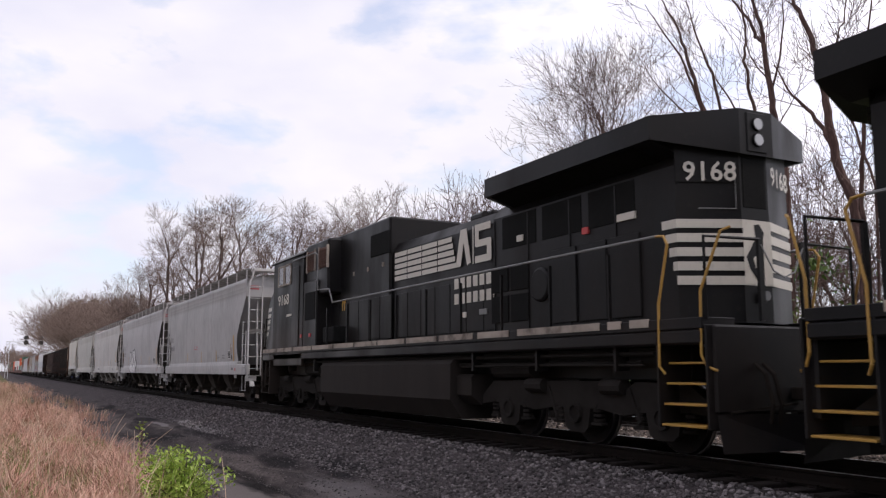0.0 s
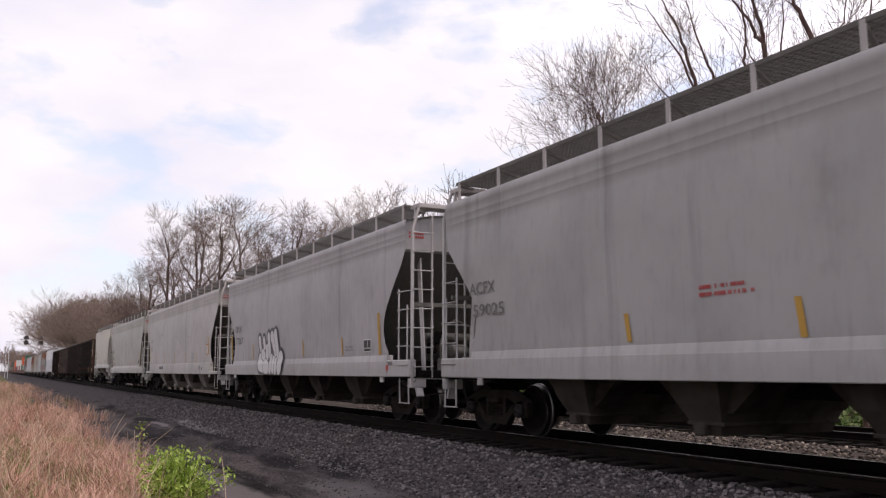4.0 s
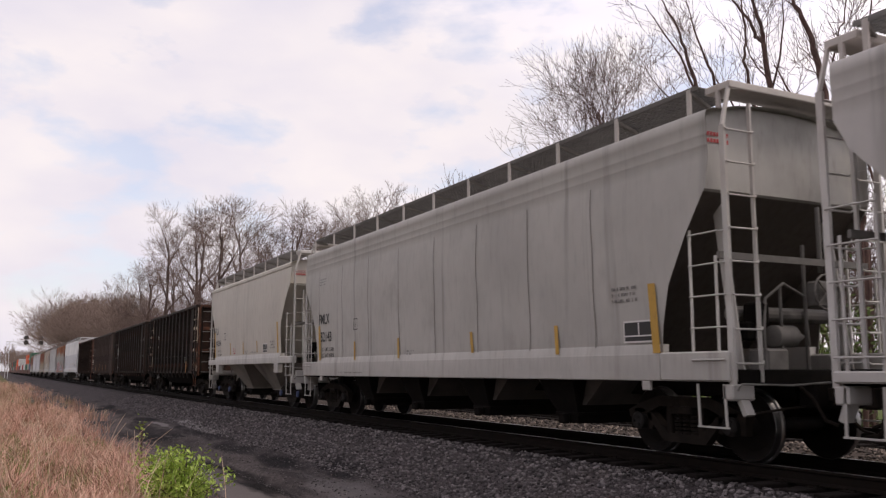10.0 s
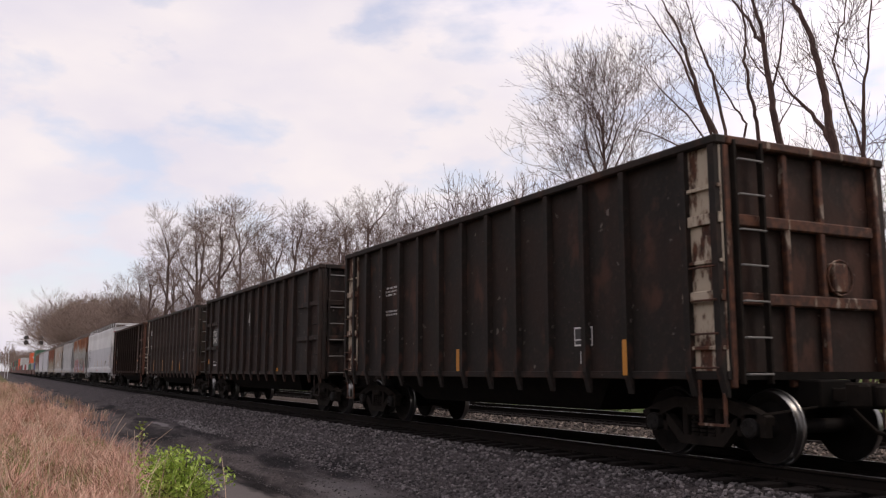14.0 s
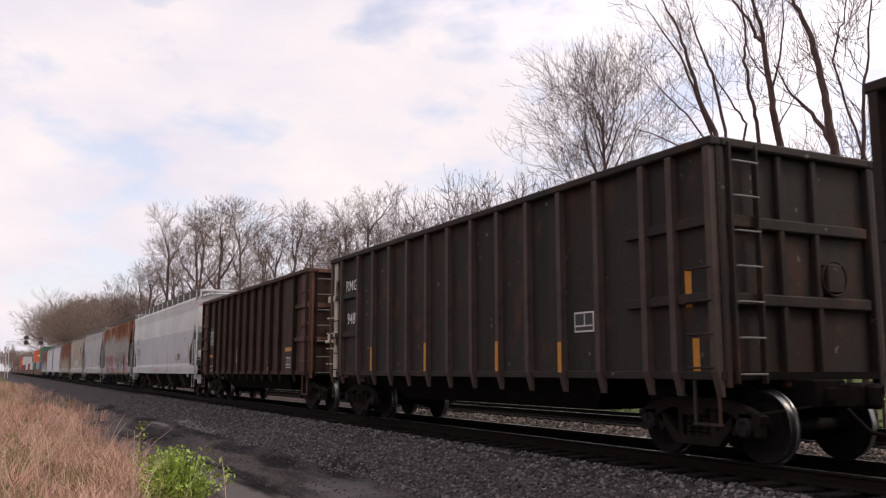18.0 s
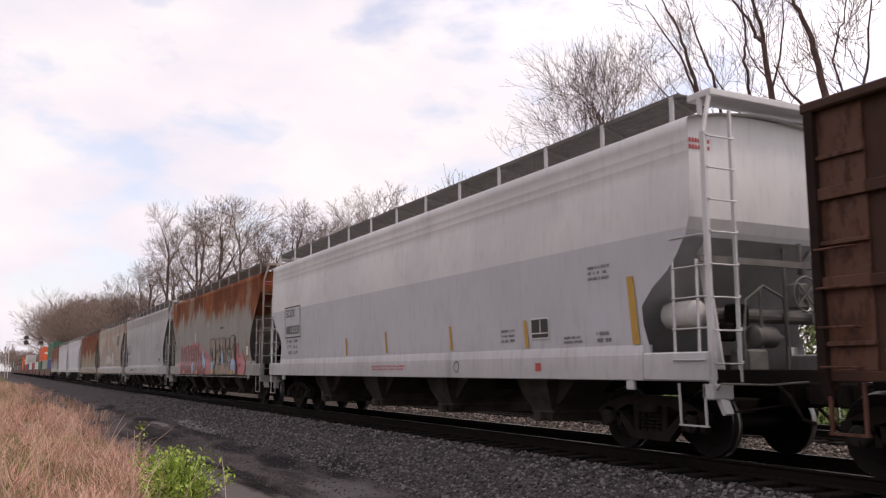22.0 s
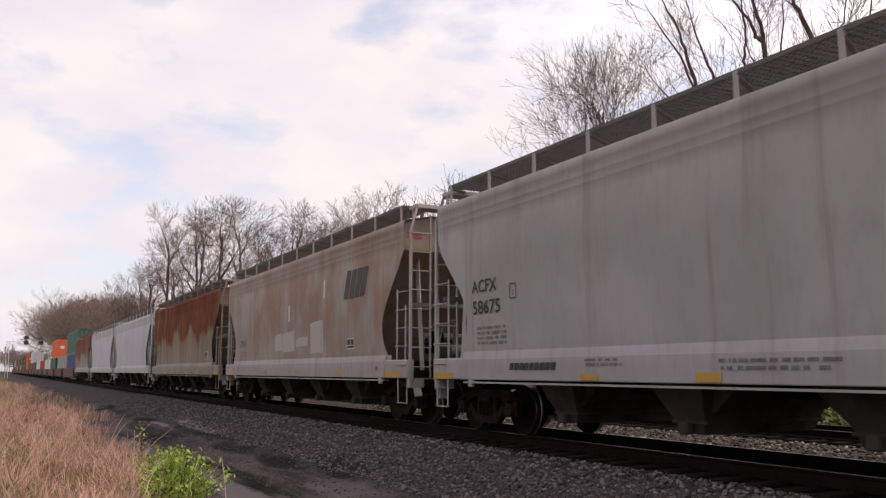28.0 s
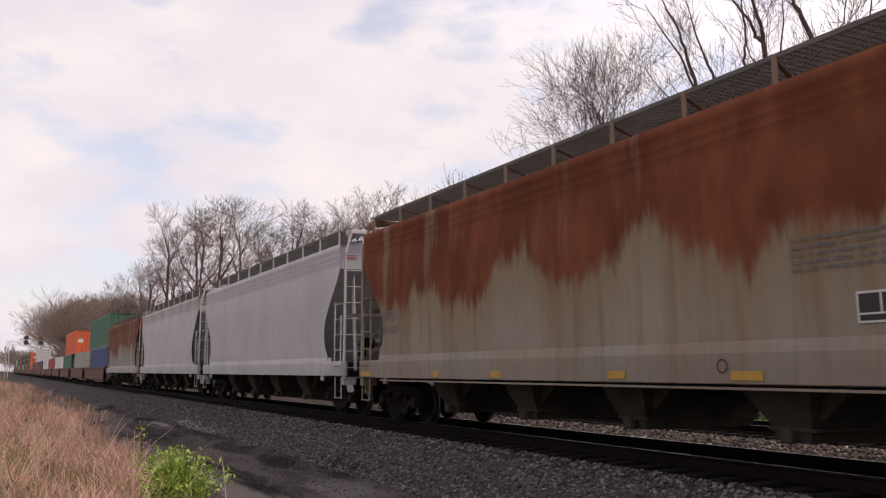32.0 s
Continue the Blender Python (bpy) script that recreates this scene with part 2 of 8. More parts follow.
    def slab(self, poly, x0, x1, mi=0):
        """A polygon of (y, z), from x0 to x1."""
        n = len(poly)
        v = [(x0, y, z) for y, z in poly] + [(x1, y, z) for y, z in poly]
        return self.add(v, [tuple(range(n)), tuple(range(2 * n - 1, n - 1, -1))] + [(i, i + n, (i + 1) % n + n, (i + 1) % n) for i in range(n)], mi)

    def lathe(self, prof, n=28, center=(0, 0, 0), mi=None):
        """Profile of (y, r), turned about the y axis; mi: a material index for each band."""
        cx, cy, cz = center
        v = [(cx + r * math.cos(2 * math.pi * k / n), cy + y, cz + r * math.sin(2 * math.pi * k / n)) for y, r in prof for k in range(n)]
        for i in range(len(prof) - 1):
            self.add([], [], 0)
        k0 = len(self.v)
        self.v.extend(v)
        for i in range(len(prof) - 1):
            for k in range(n):
                self.f.append((k0 + i * n + k, k0 + (i + 1) * n + k, k0 + (i + 1) * n + (k + 1) % n, k0 + i * n + (k + 1) % n))
                self.m.append(mi[i] if mi else 0)
        return self

    def welded(self):
        """Join the corners that lie on one another."""
        seen, ids, verts = {}, [], []
        for p in self.v:
            key = tuple(round(c, 4) for c in p)
            if key not in seen:
                seen[key] = len(verts)
                verts.append(p)
            ids.append(seen[key])
        self.v, self.f = verts, [tuple(ids[i] for i in q) for q in self.f]
        return self

    def data(self, name, mats, smooth=False):
        me = bpy.data.meshes.new(name)
        me.from_pydata(self.v, [], self.f)
        for m in mats:
            me.materials.append(m)
        if len(mats) > 1:
            me.polygons.foreach_set("material_index", self.m)
        if smooth:
            me.shade_smooth()
            me.set_sharp_from_angle(angle=radians(38))
        me.update()
        return me


def part(name, mesh, mats, parent, label="", at=None, smooth=False):
    """One mesh object under a thing or a part. mesh: a Mesh, or mesh data to share."""
    if isinstance(mesh, Mesh):
        mesh = mesh.data(name, mats if isinstance(mats, (list, tuple)) else [mats], smooth)
    ob = new(name, mesh)
    ob.parent = parent
    if at is not None:
        ob.matrix_basis = at
    if label:
        tagged(ob, label)
    return ob


def thing(name, label, category, group="", kind=""):
    ob = new(name)
    ob.empty_display_size = 0.3
    return tagged(ob, label, category, group, kind)


def letters(text, size, name="lettering"):
    """Flat mesh data of a text, its left foot at the origin, in the x z plane, facing -y."""
    cu = bpy.data.curves.new(name, "FONT")
    cu.body, cu.size, cu.resolution_u, cu.extrude = text, size, 2, 0.0
    cu.offset = 0.013 * size
    ob = bpy.data.objects.new(name, cu)
    scene.collection.objects.link(ob)
    me = bpy.data.meshes.new_from_object(ob.evaluated_get(bpy.context.evaluated_depsgraph_get()))
    bpy.data.objects.remove(ob)
    bpy.data.curves.remove(cu)
    return me
# ---- ground: one sheet, bank, gravel lane, ballast beds, field ----
def bed(y):
    """The land's height across the line; the rail heads are at 0."""
    pts = [(-3000, -0.9), (-8, -0.75), (0.5, -0.72), (2.3, -0.86), (3.2, -0.98), (4.6, -0.94), (5.6, -0.90), (6.4, -0.72), (7.7, -0.27), (8.1, -0.235), (10.9, -0.235),
           (11.4, -0.27), (12.4, -0.55), (13.6, -0.27), (14.0, -0.235), (17.0, -0.235), (17.5, -0.3), (18.9, -0.85), (30, -0.9), (3000, -0.9)]
    for (a, za), (b, zb) in zip(pts, pts[1:]):
        if y <= b:
            return za + (zb - za) * (y - a) / (b - a)
    return -0.9


def rough_ground(x, y):
    z = bed(y)
    if 1.5 < y < 7.9 and -75 < x < 12:
        z += 0.05 * noise.noise((x * 0.35, y * 0.9, 0)) + 0.03 * noise.noise((x * 1.6, y * 1.9, 4))
        if 2.4 < y < 6.2:
            rut = min(abs(y - 3.15 - 0.12 * math.sin(x * 0.3)), abs(y - 4.75 - 0.12 * math.sin(x * 0.27)))
            z -= 0.09 * math.exp(-(rut / 0.22) ** 2)
            z += 0.07 * math.exp(-((y - 5.35) / 0.3) ** 2) * (0.5 + noise.noise((x * 0.5, 3, 1)))
    elif -8 < y <= 1.5 and -90 < x < 12:
        z += 0.10 * noise.noise((x * 0.2, y * 0.4, 7))
    elif 17.5 < y < 60:
        z += 0.15 * noise.noise((x * 0.15, y * 0.2, 9))
    return z


def build_ground():
    xs = [-3000, -1200, -600, -350, -220, -150, -110, -85] + [-70 + 1.0 * i for i in range(40)] + [-30 + 0.35 * i for i in range(106)] + [8, 14, 30, 80, 250, 900, 3000]
    ys = [-3000, -800, -200, -60, -20] + [-8 + 1.0 * i for i in range(9)] + [1.3 + 0.17 * i for i in range(40)] + [8.15, 8.6, 9.4, 10.4, 10.9, 11.4, 11.9, 12.4, 13, 13.6, 14.0, 15, 16, 17, 17.5, 18.2, 18.9, 21, 24, 28, 34, 45, 80, 200, 800, 3000]
    v = [(x, y, rough_ground(x, y)) for x in xs for y in ys]
    k = len(ys)
    f = [(i * k + j, (i + 1) * k + j, (i + 1) * k + j + 1, i * k + j + 1) for i in range(len(xs) - 1) for j in range(k - 1)]
    n = Nodes("earth_gravel_ballast")
    y = n.axis(1)
    fine, mid, wide = n.noise(14.0, 6.0), n.noise(1.6, 5.0), n.noise(0.35, 4.0)
    stone = n.noise(38.0, 3.0)
    gravel = n.mix(n.span(stone, 0.35, 0.7), (0.023, 0.019, 0.020), (0.122, 0.104, 0.106))
    gravel = n.mix(n.span(mid, 0.42, 0.72, 0.0, 0.6), gravel, (0.033, 0.029, 0.029))
    mud = n.mix(n.span(fine, 0.3, 0.7), (0.058, 0.048, 0.046), (0.108, 0.091, 0.088))
    mud = n.mix(n.span(n.noise(1.3, 5.0, (0.3, 1.2, 1)), 0.46, 0.64, 0.0, 0.8), mud, (0.032, 0.027, 0.027))
    wobble = n.math("ADD", y, n.math("MULTIPLY", n.math("SUBTRACT", mid, 0.5), 1.4))
    lane = n.math("MULTIPLY", n.span(wobble, 2.2, 2.9), n.span(wobble, 5.4, 6.1, 1.0, 0.0))
    color = n.mix(n.math("MULTIPLY", lane, n.span(wide, 0.35, 0.6, 0.55, 1.0)), gravel, mud)
    stretched = n.noise(1.0, 4.0, (0.22, 1.1, 1), shift=(5, 2, 0))
    coal = n.math("MULTIPLY", n.span(stretched, 0.53, 0.64, 0.0, 0.92), n.math("MULTIPLY", n.span(wobble, 3.2, 3.9), n.span(wobble, 5.9, 6.7, 1.0, 0.0)))
    color = n.mix(coal, color, (0.012, 0.011, 0.012))
    x = n.axis(0)
    rag = n.math("MULTIPLY", n.math("SUBTRACT", n.noise(1.5, 5.0, (0.6, 1, 1)), 0.5), 3.2)
    # spilt coal, wet ruts, a sandy strip and a pale ridge: each an uneven oval
    for px, py, rx, ry, tone, much in ((-19.3, 5.75, 1.7, 0.34, (0.009, 0.008, 0.009), 1.0), (-17.2, 6.35, 1.9, 0.30, (0.010, 0.009, 0.010), 0.95), (-23.6, 5.75, 2.6, 0.36, (0.011, 0.010, 0.011), 0.95), (-27.2, 6.0, 2.4, 0.34, (0.014, 0.012, 0.013), 0.8), (-18.6, 4.72, 3.0, 0.26, (0.013, 0.011, 0.011), 1.0),
                                       (-16.2, 4.50, 1.2, 0.26, (0.012, 0.010, 0.010), 1.0), (-33.0, 5.0, 5.0, 0.40, (0.018, 0.016, 0.017), 0.85), (-47, 5.6, 6.0, 0.3, (0.018, 0.016, 0.017), 0.8), (-16.6, 3.95, 4.2, 0.34, (0.17, 0.148, 0.142), 0.8), (-31.0, 6.3, 4.5, 0.22, (0.27, 0.25, 0.25), 0.85), (-35.0, 5.75, 2.6, 0.14, (0.24, 0.22, 0.22), 0.7), (-14.0, 5.5, 2.6, 0.55, (0.15, 0.137, 0.137), 0.6)):
        dx, dy = n.math("DIVIDE", n.math("SUBTRACT", x, px), rx), n.math("DIVIDE", n.math("SUBTRACT", y, py), ry)
        r2 = n.math("ADD", n.math("MULTIPLY", dx, dx), n.math("MULTIPLY", dy, dy))
        color = n.mix(n.span(n.math("ADD", r2, rag), 0.3, 1.25, much * 0.85, 0.0), color, tone)
    grassy = n.mix(n.span(fine, 0.3, 0.75), (0.10, 0.085, 0.045), (0.17, 0.12, 0.075))
    green = n.mix(n.span(mid, 0.35, 0.65), (0.045, 0.075, 0.02), (0.10, 0.10, 0.04))
    grassy = n.mix(n.span(wide, 0.4, 0.65), grassy, green)
    color = n.mix(n.span(wobble, 1.9, 2.7), grassy, color)
    color = n.mix(n.span(wobble, 17.9, 19.0), color, n.mix(n.span(fine, 0.3, 0.7), (0.05, 0.085, 0.02), (0.12, 0.13, 0.05)))
    # the near track's bed, toned darker across its whole width
    near_bed = n.math("MULTIPLY", n.span(y, 7.5, 8.1), n.span(y, 10.6, 11.0, 1.0, 0.0))
    color = n.mix(n.math("MULTIPLY", near_bed, 0.8), color, n.mix(n.span(stone, 0.35, 0.7), (0.012, 0.010, 0.010), (0.04, 0.034, 0.032)))
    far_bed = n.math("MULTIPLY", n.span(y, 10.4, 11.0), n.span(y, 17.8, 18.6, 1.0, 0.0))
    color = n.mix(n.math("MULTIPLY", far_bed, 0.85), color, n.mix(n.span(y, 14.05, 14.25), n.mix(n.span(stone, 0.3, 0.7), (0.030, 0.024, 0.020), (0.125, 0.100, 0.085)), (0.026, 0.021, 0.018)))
    me = bpy.data.meshes.new("ground")
    me.from_pydata(v, [], f)
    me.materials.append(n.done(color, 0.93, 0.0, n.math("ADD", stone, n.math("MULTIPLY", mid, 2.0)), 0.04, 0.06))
    me.shade_smooth()
    tagged(new("ground", me), "gravelly railway ground with ballast beds, muddy lane and dry grass verge", "ground", kind="structure")


build_ground()


# ---- the two tracks: rails on timber ties ----
def rail_mesh(x0, x1, y):
    half = [(0.075, -0.175), (0.075, -0.16), (0.012, -0.135), (0.010, -0.045), (0.036, -0.03), (0.036, -0.008), (0.026, 0.0)]
    poly = [(y + a, z) for a, z in half] + [(y - a, z) for a, z in reversed(half)]
    m = Mesh()
    n = len(poly)
    m.add([(x0, a, z) for a, z in poly] + [(x1, a, z) for a, z in poly], [(i, i + n, (i + 1) % n + n, (i + 1) % n) for i in range(n)] + [tuple(range(n)), tuple(range(2 * n - 1, n - 1, -1))])
    m.m[6] = 1
    return m


def build_track(name, mid, single, label):
    track = thing(name, label, "railway track", kind="structure")
    for side in (-0.7525, 0.7525):
        part("rail", rail_mesh(-2500, 700, mid + side), [RAIL, RAILTOP], track)
    tie = Mesh().box(-0.115, 0.115, -1.3, 1.3, -0.36, -0.178, 0.012).data("tie", [TIE])
    plate = Mesh()
    for side in (-0.7525, 0.7525):
        plate.box(-0.09, 0.09, side - 0.17, side + 0.17, -0.178, -0.168)
        for a in (-0.055, 0.055):
            plate.tube([(a, side - 0.09, -0.17), (a, side - 0.09, -0.145)], 0.014, 5).tube([(a, side + 0.09, -0.17), (a, side + 0.09, -0.145)], 0.014, 5)
    plate = plate.data("tie_plate", [RAIL])
    rng = random.Random(int(mid * 10))
    for i in range(single):
        x = 8.0 - 0.53 * i + rng.uniform(-0.03, 0.03)
        at = pose(x, mid + rng.uniform(-0.04, 0.04), rng.uniform(-0.008, 0.004), 0, 0, rng.uniform(-1.2, 1.2))
        t = part("tie", tie, None, track, at=at)
        part("tie_plate", plate, None, t)
    rest = Mesh()
    for i in range(single, single + 420):
        x = 8.0 - 0.53 * i
        rest.box(x - 0.115, x + 0.115, mid - 1.3, mid + 1.3, -0.36, -0.178)
    tagged(part("far_ties", rest, TIE, track), kind="stuff")


build_track("near_track", MID, 150, "steel rails on dark timber ties in grey ballast")
build_track("second_track", FAR_MID, 110, "second line of steel rails on timber ties")


# ---- loose ballast stones on the near shoulder ----
def scatter_stones(name, count, x0, x1, y0, y1, size, colors, label, seed, skew=1.25):
    rng = np.random.default_rng(seed)
    cube = np.array([(x, y, z) for x in (-1, 1) for y in (-1, 1) for z in (-1, 1)], float)
    quads = np.array([(0, 1, 3, 2), (4, 6, 7, 5), (0, 4, 5, 1), (2, 3, 7, 6), (0, 2, 6, 4), (1, 5, 7, 3)])
    u = rng.random(count)
    xs = x1 - (x1 - x0) * u ** 1.5
    ys = rng.uniform(y0, y1, count)
    half = rng.uniform(0.35, 1.0, count) * size
    verts = np.empty((count, 8, 3))
    for i in range(count):
        q = cube * rng.uniform(0.45, 1.0, (8, 3)) * (half[i] * np.array([1.0, 0.85, 0.65]))
        a, b = rng.uniform(0, 6.28), rng.uniform(-0.6, 0.6)
        ca, sa, cb, sb = math.cos(a), math.sin(a), math.cos(b), math.sin(b)
        q = q @ np.array([[ca, -sa, 0], [sa, ca, 0], [0, 0, 1]]) @ np.array([[1, 0, 0], [0, cb, -sb], [0, sb, cb]])
        verts[i] = q + (xs[i], ys[i], rough_ground(xs[i], ys[i]) + half[i] * 0.28)
    faces = (np.arange(count)[:, None, None] * 8 + quads[None]).reshape(-1)
    me = bpy.data.meshes.new(name)
    me.vertices.add(count * 8)
    me.vertices.foreach_set("co", verts.reshape(-1))
    me.loops.add(len(faces))
    me.loops.foreach_set("vertex_index", faces.astype(np.int32))
    me.polygons.add(count * 6)
    me.polygons.foreach_set("loop_start", np.arange(count * 6, dtype=np.int32) * 4)
    me.update(calc_edges=True)
    n = Nodes(name + "_rock")
    tone = n.mix(n.math("POWER", n.random("Island"), skew), colors[0], colors[1])
    tone = n.mix(n.span(n.noise(30.0, 3.0), 0.4, 0.7, 0.0, 0.4), tone, (0.06, 0.05, 0.05))
    me.materials.append(n.done(tone, 0.9, spec=0.3))
    return tagged(new(name, me), label, "ballast", kind="stuff")


scatter_stones("ballast_stones", 19000, -56, -2, 6.1, 8.25, 0.038, ((0.022, 0.019, 0.020), (0.235, 0.208, 0.21)), "broken grey granite ballast stones on the track shoulder", 3)
scatter_stones("lane_gravel", 4200, -30, -4, 4.6, 6.6, 0.020, ((0.03, 0.026, 0.026), (0.19, 0.17, 0.168)), "loose grey gravel strewn over the lane", 4)
scatter_stones("far_ballast_stones", 8000, -34, 6, 12.7, 14.15, 0.042, ((0.022, 0.017, 0.014), (0.46, 0.37, 0.31)), "pale brown ballast stones between the two tracks", 5, 3.0)
# ---- running gear ----
def wheelset_mesh(radius=0.457):
    k = radius / 0.457
    m = Mesh()
    near = [(-0.80, 0.0), (-0.80, 0.10), (-0.745, 0.14), (-0.725, 0.32), (-0.775, 0.385), (-0.788, 0.448), (-0.78, 0.454), (-0.695, 0.458), (-0.685, 0.482), (-0.66, 0.486), (-0.65, 0.478), (-0.652, 0.40), (-0.69, 0.33), (-0.66, 0.13), (-0.60, 0.10)]
    bands = [0, 0, 0, 0, 0, 1, 1, 1, 1, 1, 0, 0, 0, 0]
    m.lathe([(y, r * k) for y, r in near], 32, mi=bands)
    m.lathe([(-y, r * k) for y, r in near], 20, mi=bands)
    m.lathe([(-0.64, 0.095), (0.64, 0.095)], 16, mi=[0])
    for s in (-1, 1):
        m.lathe([(s * 0.80, 0.085), (s * 1.0, 0.085), (s * 1.0, 0.125), (s * 1.12, 0.125), (s * 1.14, 0.10), (s * 1.14, 0.0)], 18, mi=[0, 2, 2, 2, 2])
        for a in (0, 2.094, 4.189):
            x, z = 0.065 * math.cos(a), 0.065 * math.sin(a)
            m.box(x - 0.02, x + 0.02, min(s * 1.14, s * 1.16), max(s * 1.14, s * 1.16), z - 0.02, z + 0.02, mi=2)
    return m.data("wheelset", [WHEEL, TREAD, CAP], True)


WHEELSET = wheelset_mesh()
WHEELSET_BIG = wheelset_mesh(0.533)


def truck_mesh():
    m = Mesh()
    top = [(-1.14, 0.60), (-0.86, 0.71), (-0.5, 0.81), (0.5, 0.81), (0.86, 0.71), (1.14, 0.60), (1.12, 0.50), (0.76, 0.56), (0.46, 0.67), (-0.46, 0.67), (-0.76, 0.56), (-1.12, 0.50)]
    low = [(-0.80, 0.58), (-0.40, 0.19), (0.40, 0.19), (0.80, 0.58), (0.63, 0.57), (0.31, 0.31), (-0.31, 0.31), (-0.63, 0.57)]
    for s in (-1, 1):
        a, b = sorted((s * 0.93, s * 1.08))
        m.prism(top, a, b).prism(low, a + 0.01, b - 0.01)
        for e in (-1, 1):
            m.box(*sorted((e * 0.25, e * 0.36)), a + 0.02, b - 0.02, 0.27, 0.70, 0.015)
            for x in (0.69, 1.06):
                m.box(e * x - 0.05, e * x + 0.05, a + 0.01, b - 0.01, 0.34, 0.58, 0.012)
            m.box(e * 0.889 - 0.12, e * 0.889 + 0.12, a, b, 0.56, 0.64, 0.015)
        for x in (-0.15, 0.0, 0.15):
            for z in range(5):
                m.tube([(x, s * 1.0, 0.31 + z * 0.052), (x, s * 1.0, 0.345 + z * 0.052)], 0.068, 8)
        m.box(-0.21, 0.21, *sorted((s * 0.8, s * 1.12)), 0.57, 0.68, 0.02)
    m.box(-0.22, 0.22, -1.0, 1.0, 0.50, 0.76, 0.03)
    m.tube([(0, 0, 0.7), (0, 0, 0.95)], 0.2, 12)
    for e in (-1, 1):
        m.beam((e * 0.36, -0.95, 0.38), (e * 0.36, 0.95, 0.38), 0.08, 0.14)
    return m.data("truck", [TRUCK])


TRUCK_MESH = truck_mesh()
SPINNING = []         # wheelsets, with the place on the train of each


def add_truck(car, x, u):
    t = part("truck", TRUCK_MESH, None, car, at=pose(x, 0, 0))
    for e in (-0.889, 0.889):
        w = part("wheelset", WHEELSET, None, t, at=pose(e, 0, 0.457))
        SPINNING.append((w, e, 0.457, u + x + e))


def coupler_mesh():
    """A knuckle coupler that reaches out along +x from the origin."""
    m = Mesh().box(-0.55, 0.30, -0.08, 0.08, -0.08, 0.09, 0.015)
    m.box(0.26, 0.52, -0.14, 0.11, -0.15, 0.16, 0.03)
    m.box(0.46, 0.68, 0.03, 0.15, -0.16, 0.15, 0.03).box(0.46, 0.62, -0.16, -0.07, -0.14, 0.14, 0.03)
    m.box(0.60, 0.70, -0.03, 0.13, -0.13, 0.12, 0.02)
    m.beam((0.0, -0.05, -0.12), (0.0, -1.25, -0.22), 0.025, 0.025)
    m.tube([(0.05, 0.25, -0.15), (0.2, 0.27, -0.30), (0.4, 0.25, -0.45), (0.62, 0.18, -0.48)], 0.028, 6)
    return m.data("coupler", [TRUCK])


COUPLER = coupler_mesh()
HULL = [(1.41, 1.50), (1.58, 1.5055), (1.79, 1.512), (2.05, 1.5205), (2.29, 1.528), (2.50, 1.5347), (2.68, 1.5404), (2.95, 1.549), (3.19, 1.5566), (3.5, 1.555), (3.86, 1.535), (4.02, 1.529), (4.035, 1.534), (4.06, 1.535),
        (4.16, 1.534), (4.175, 1.539), (4.20, 1.540), (4.33, 1.537), (4.345, 1.543), (4.46, 1.54), (4.51, 1.51), (4.54, 1.42), (4.58, 1.20), (4.63, 0.95), (4.68, 0.5), (4.70, 0.0)]
CUT = [(1.41, 1.10), (1.58, 1.18), (1.79, 1.35), (2.05, 1.43), (2.29, 1.41), (2.50, 1.31), (2.68, 1.18), (2.95, 0.93), (3.19, 0.70), (3.5, 0.40), (3.70, 0.25), (3.86, 0.21), (5, 0.21)]


CUT_SHORT = [(1.41, 1.05), (1.7, 1.1), (2.0, 1.16), (2.3, 1.18), (2.69, 1.14), (3.0, 0.92), (3.5, 0.55), (3.86, 0.3), (4.05, 0.2), (5, 0.2)]
CUT_LOW = [(1.41, 1.1), (1.58, 1.15), (1.79, 1.22), (2.05, 1.24), (2.29, 1.0), (2.55, 0.60), (2.8, 0.40), (3.0, 0.25), (3.1, 0.2), (5, 0.2)]
CUT_STRAIGHT = [(1.41, 1.2), (1.74, 1.17), (2.3, 1.02), (2.95, 0.63), (3.47, 0.25), (3.6, 0.2), (5, 0.2)]


def along(table, z):
    for (a, va), (b, vb) in zip(table, table[1:]):
        if z <= b:
            return va + (vb - va) * (z - a) / (b - a)
    return table[-1][1]


def hull_rows(foot, grooved):
    """The side's section; without grooves it rounds smoothly into the roof."""
    keep = [(z, y) for z, y in HULL if grooved] if grooved else [(z, y) for z, y in HULL if z < 3.9] + [(4.15, 1.53), (4.30, 1.525), (4.37, 1.52), (4.38, 1.545), (4.47, 1.545), (4.52, 1.50), (4.55, 1.38), (4.60, 1.12), (4.65, 0.8), (4.68, 0.5), (4.70, 0.0)]
    return [(max(z, foot), y) for z, y in keep if z >= foot - 0.16]


def hull_mesh(length, foot=1.41, grooved=True, cut=CUT):
    rows = hull_rows(foot, grooved)
    cols = [i / 24 for i in range(25)]
    m = Mesh()
    for s in (-1, 1):
        v = []
        for z, y in rows:
            xe = length / 2 - along(cut, z)
            v += [(xe * (2 * c - 1), s * y, z) for c in cols]
        k = len(cols)
        f = [(i * k + j, i * k + j + 1, (i + 1) * k + j + 1, (i + 1) * k + j) for i in range(len(rows) - 1) for j in range(k - 1)]
        m.add(v, f if s < 0 else [tuple(reversed(q)) for q in f])
    return m


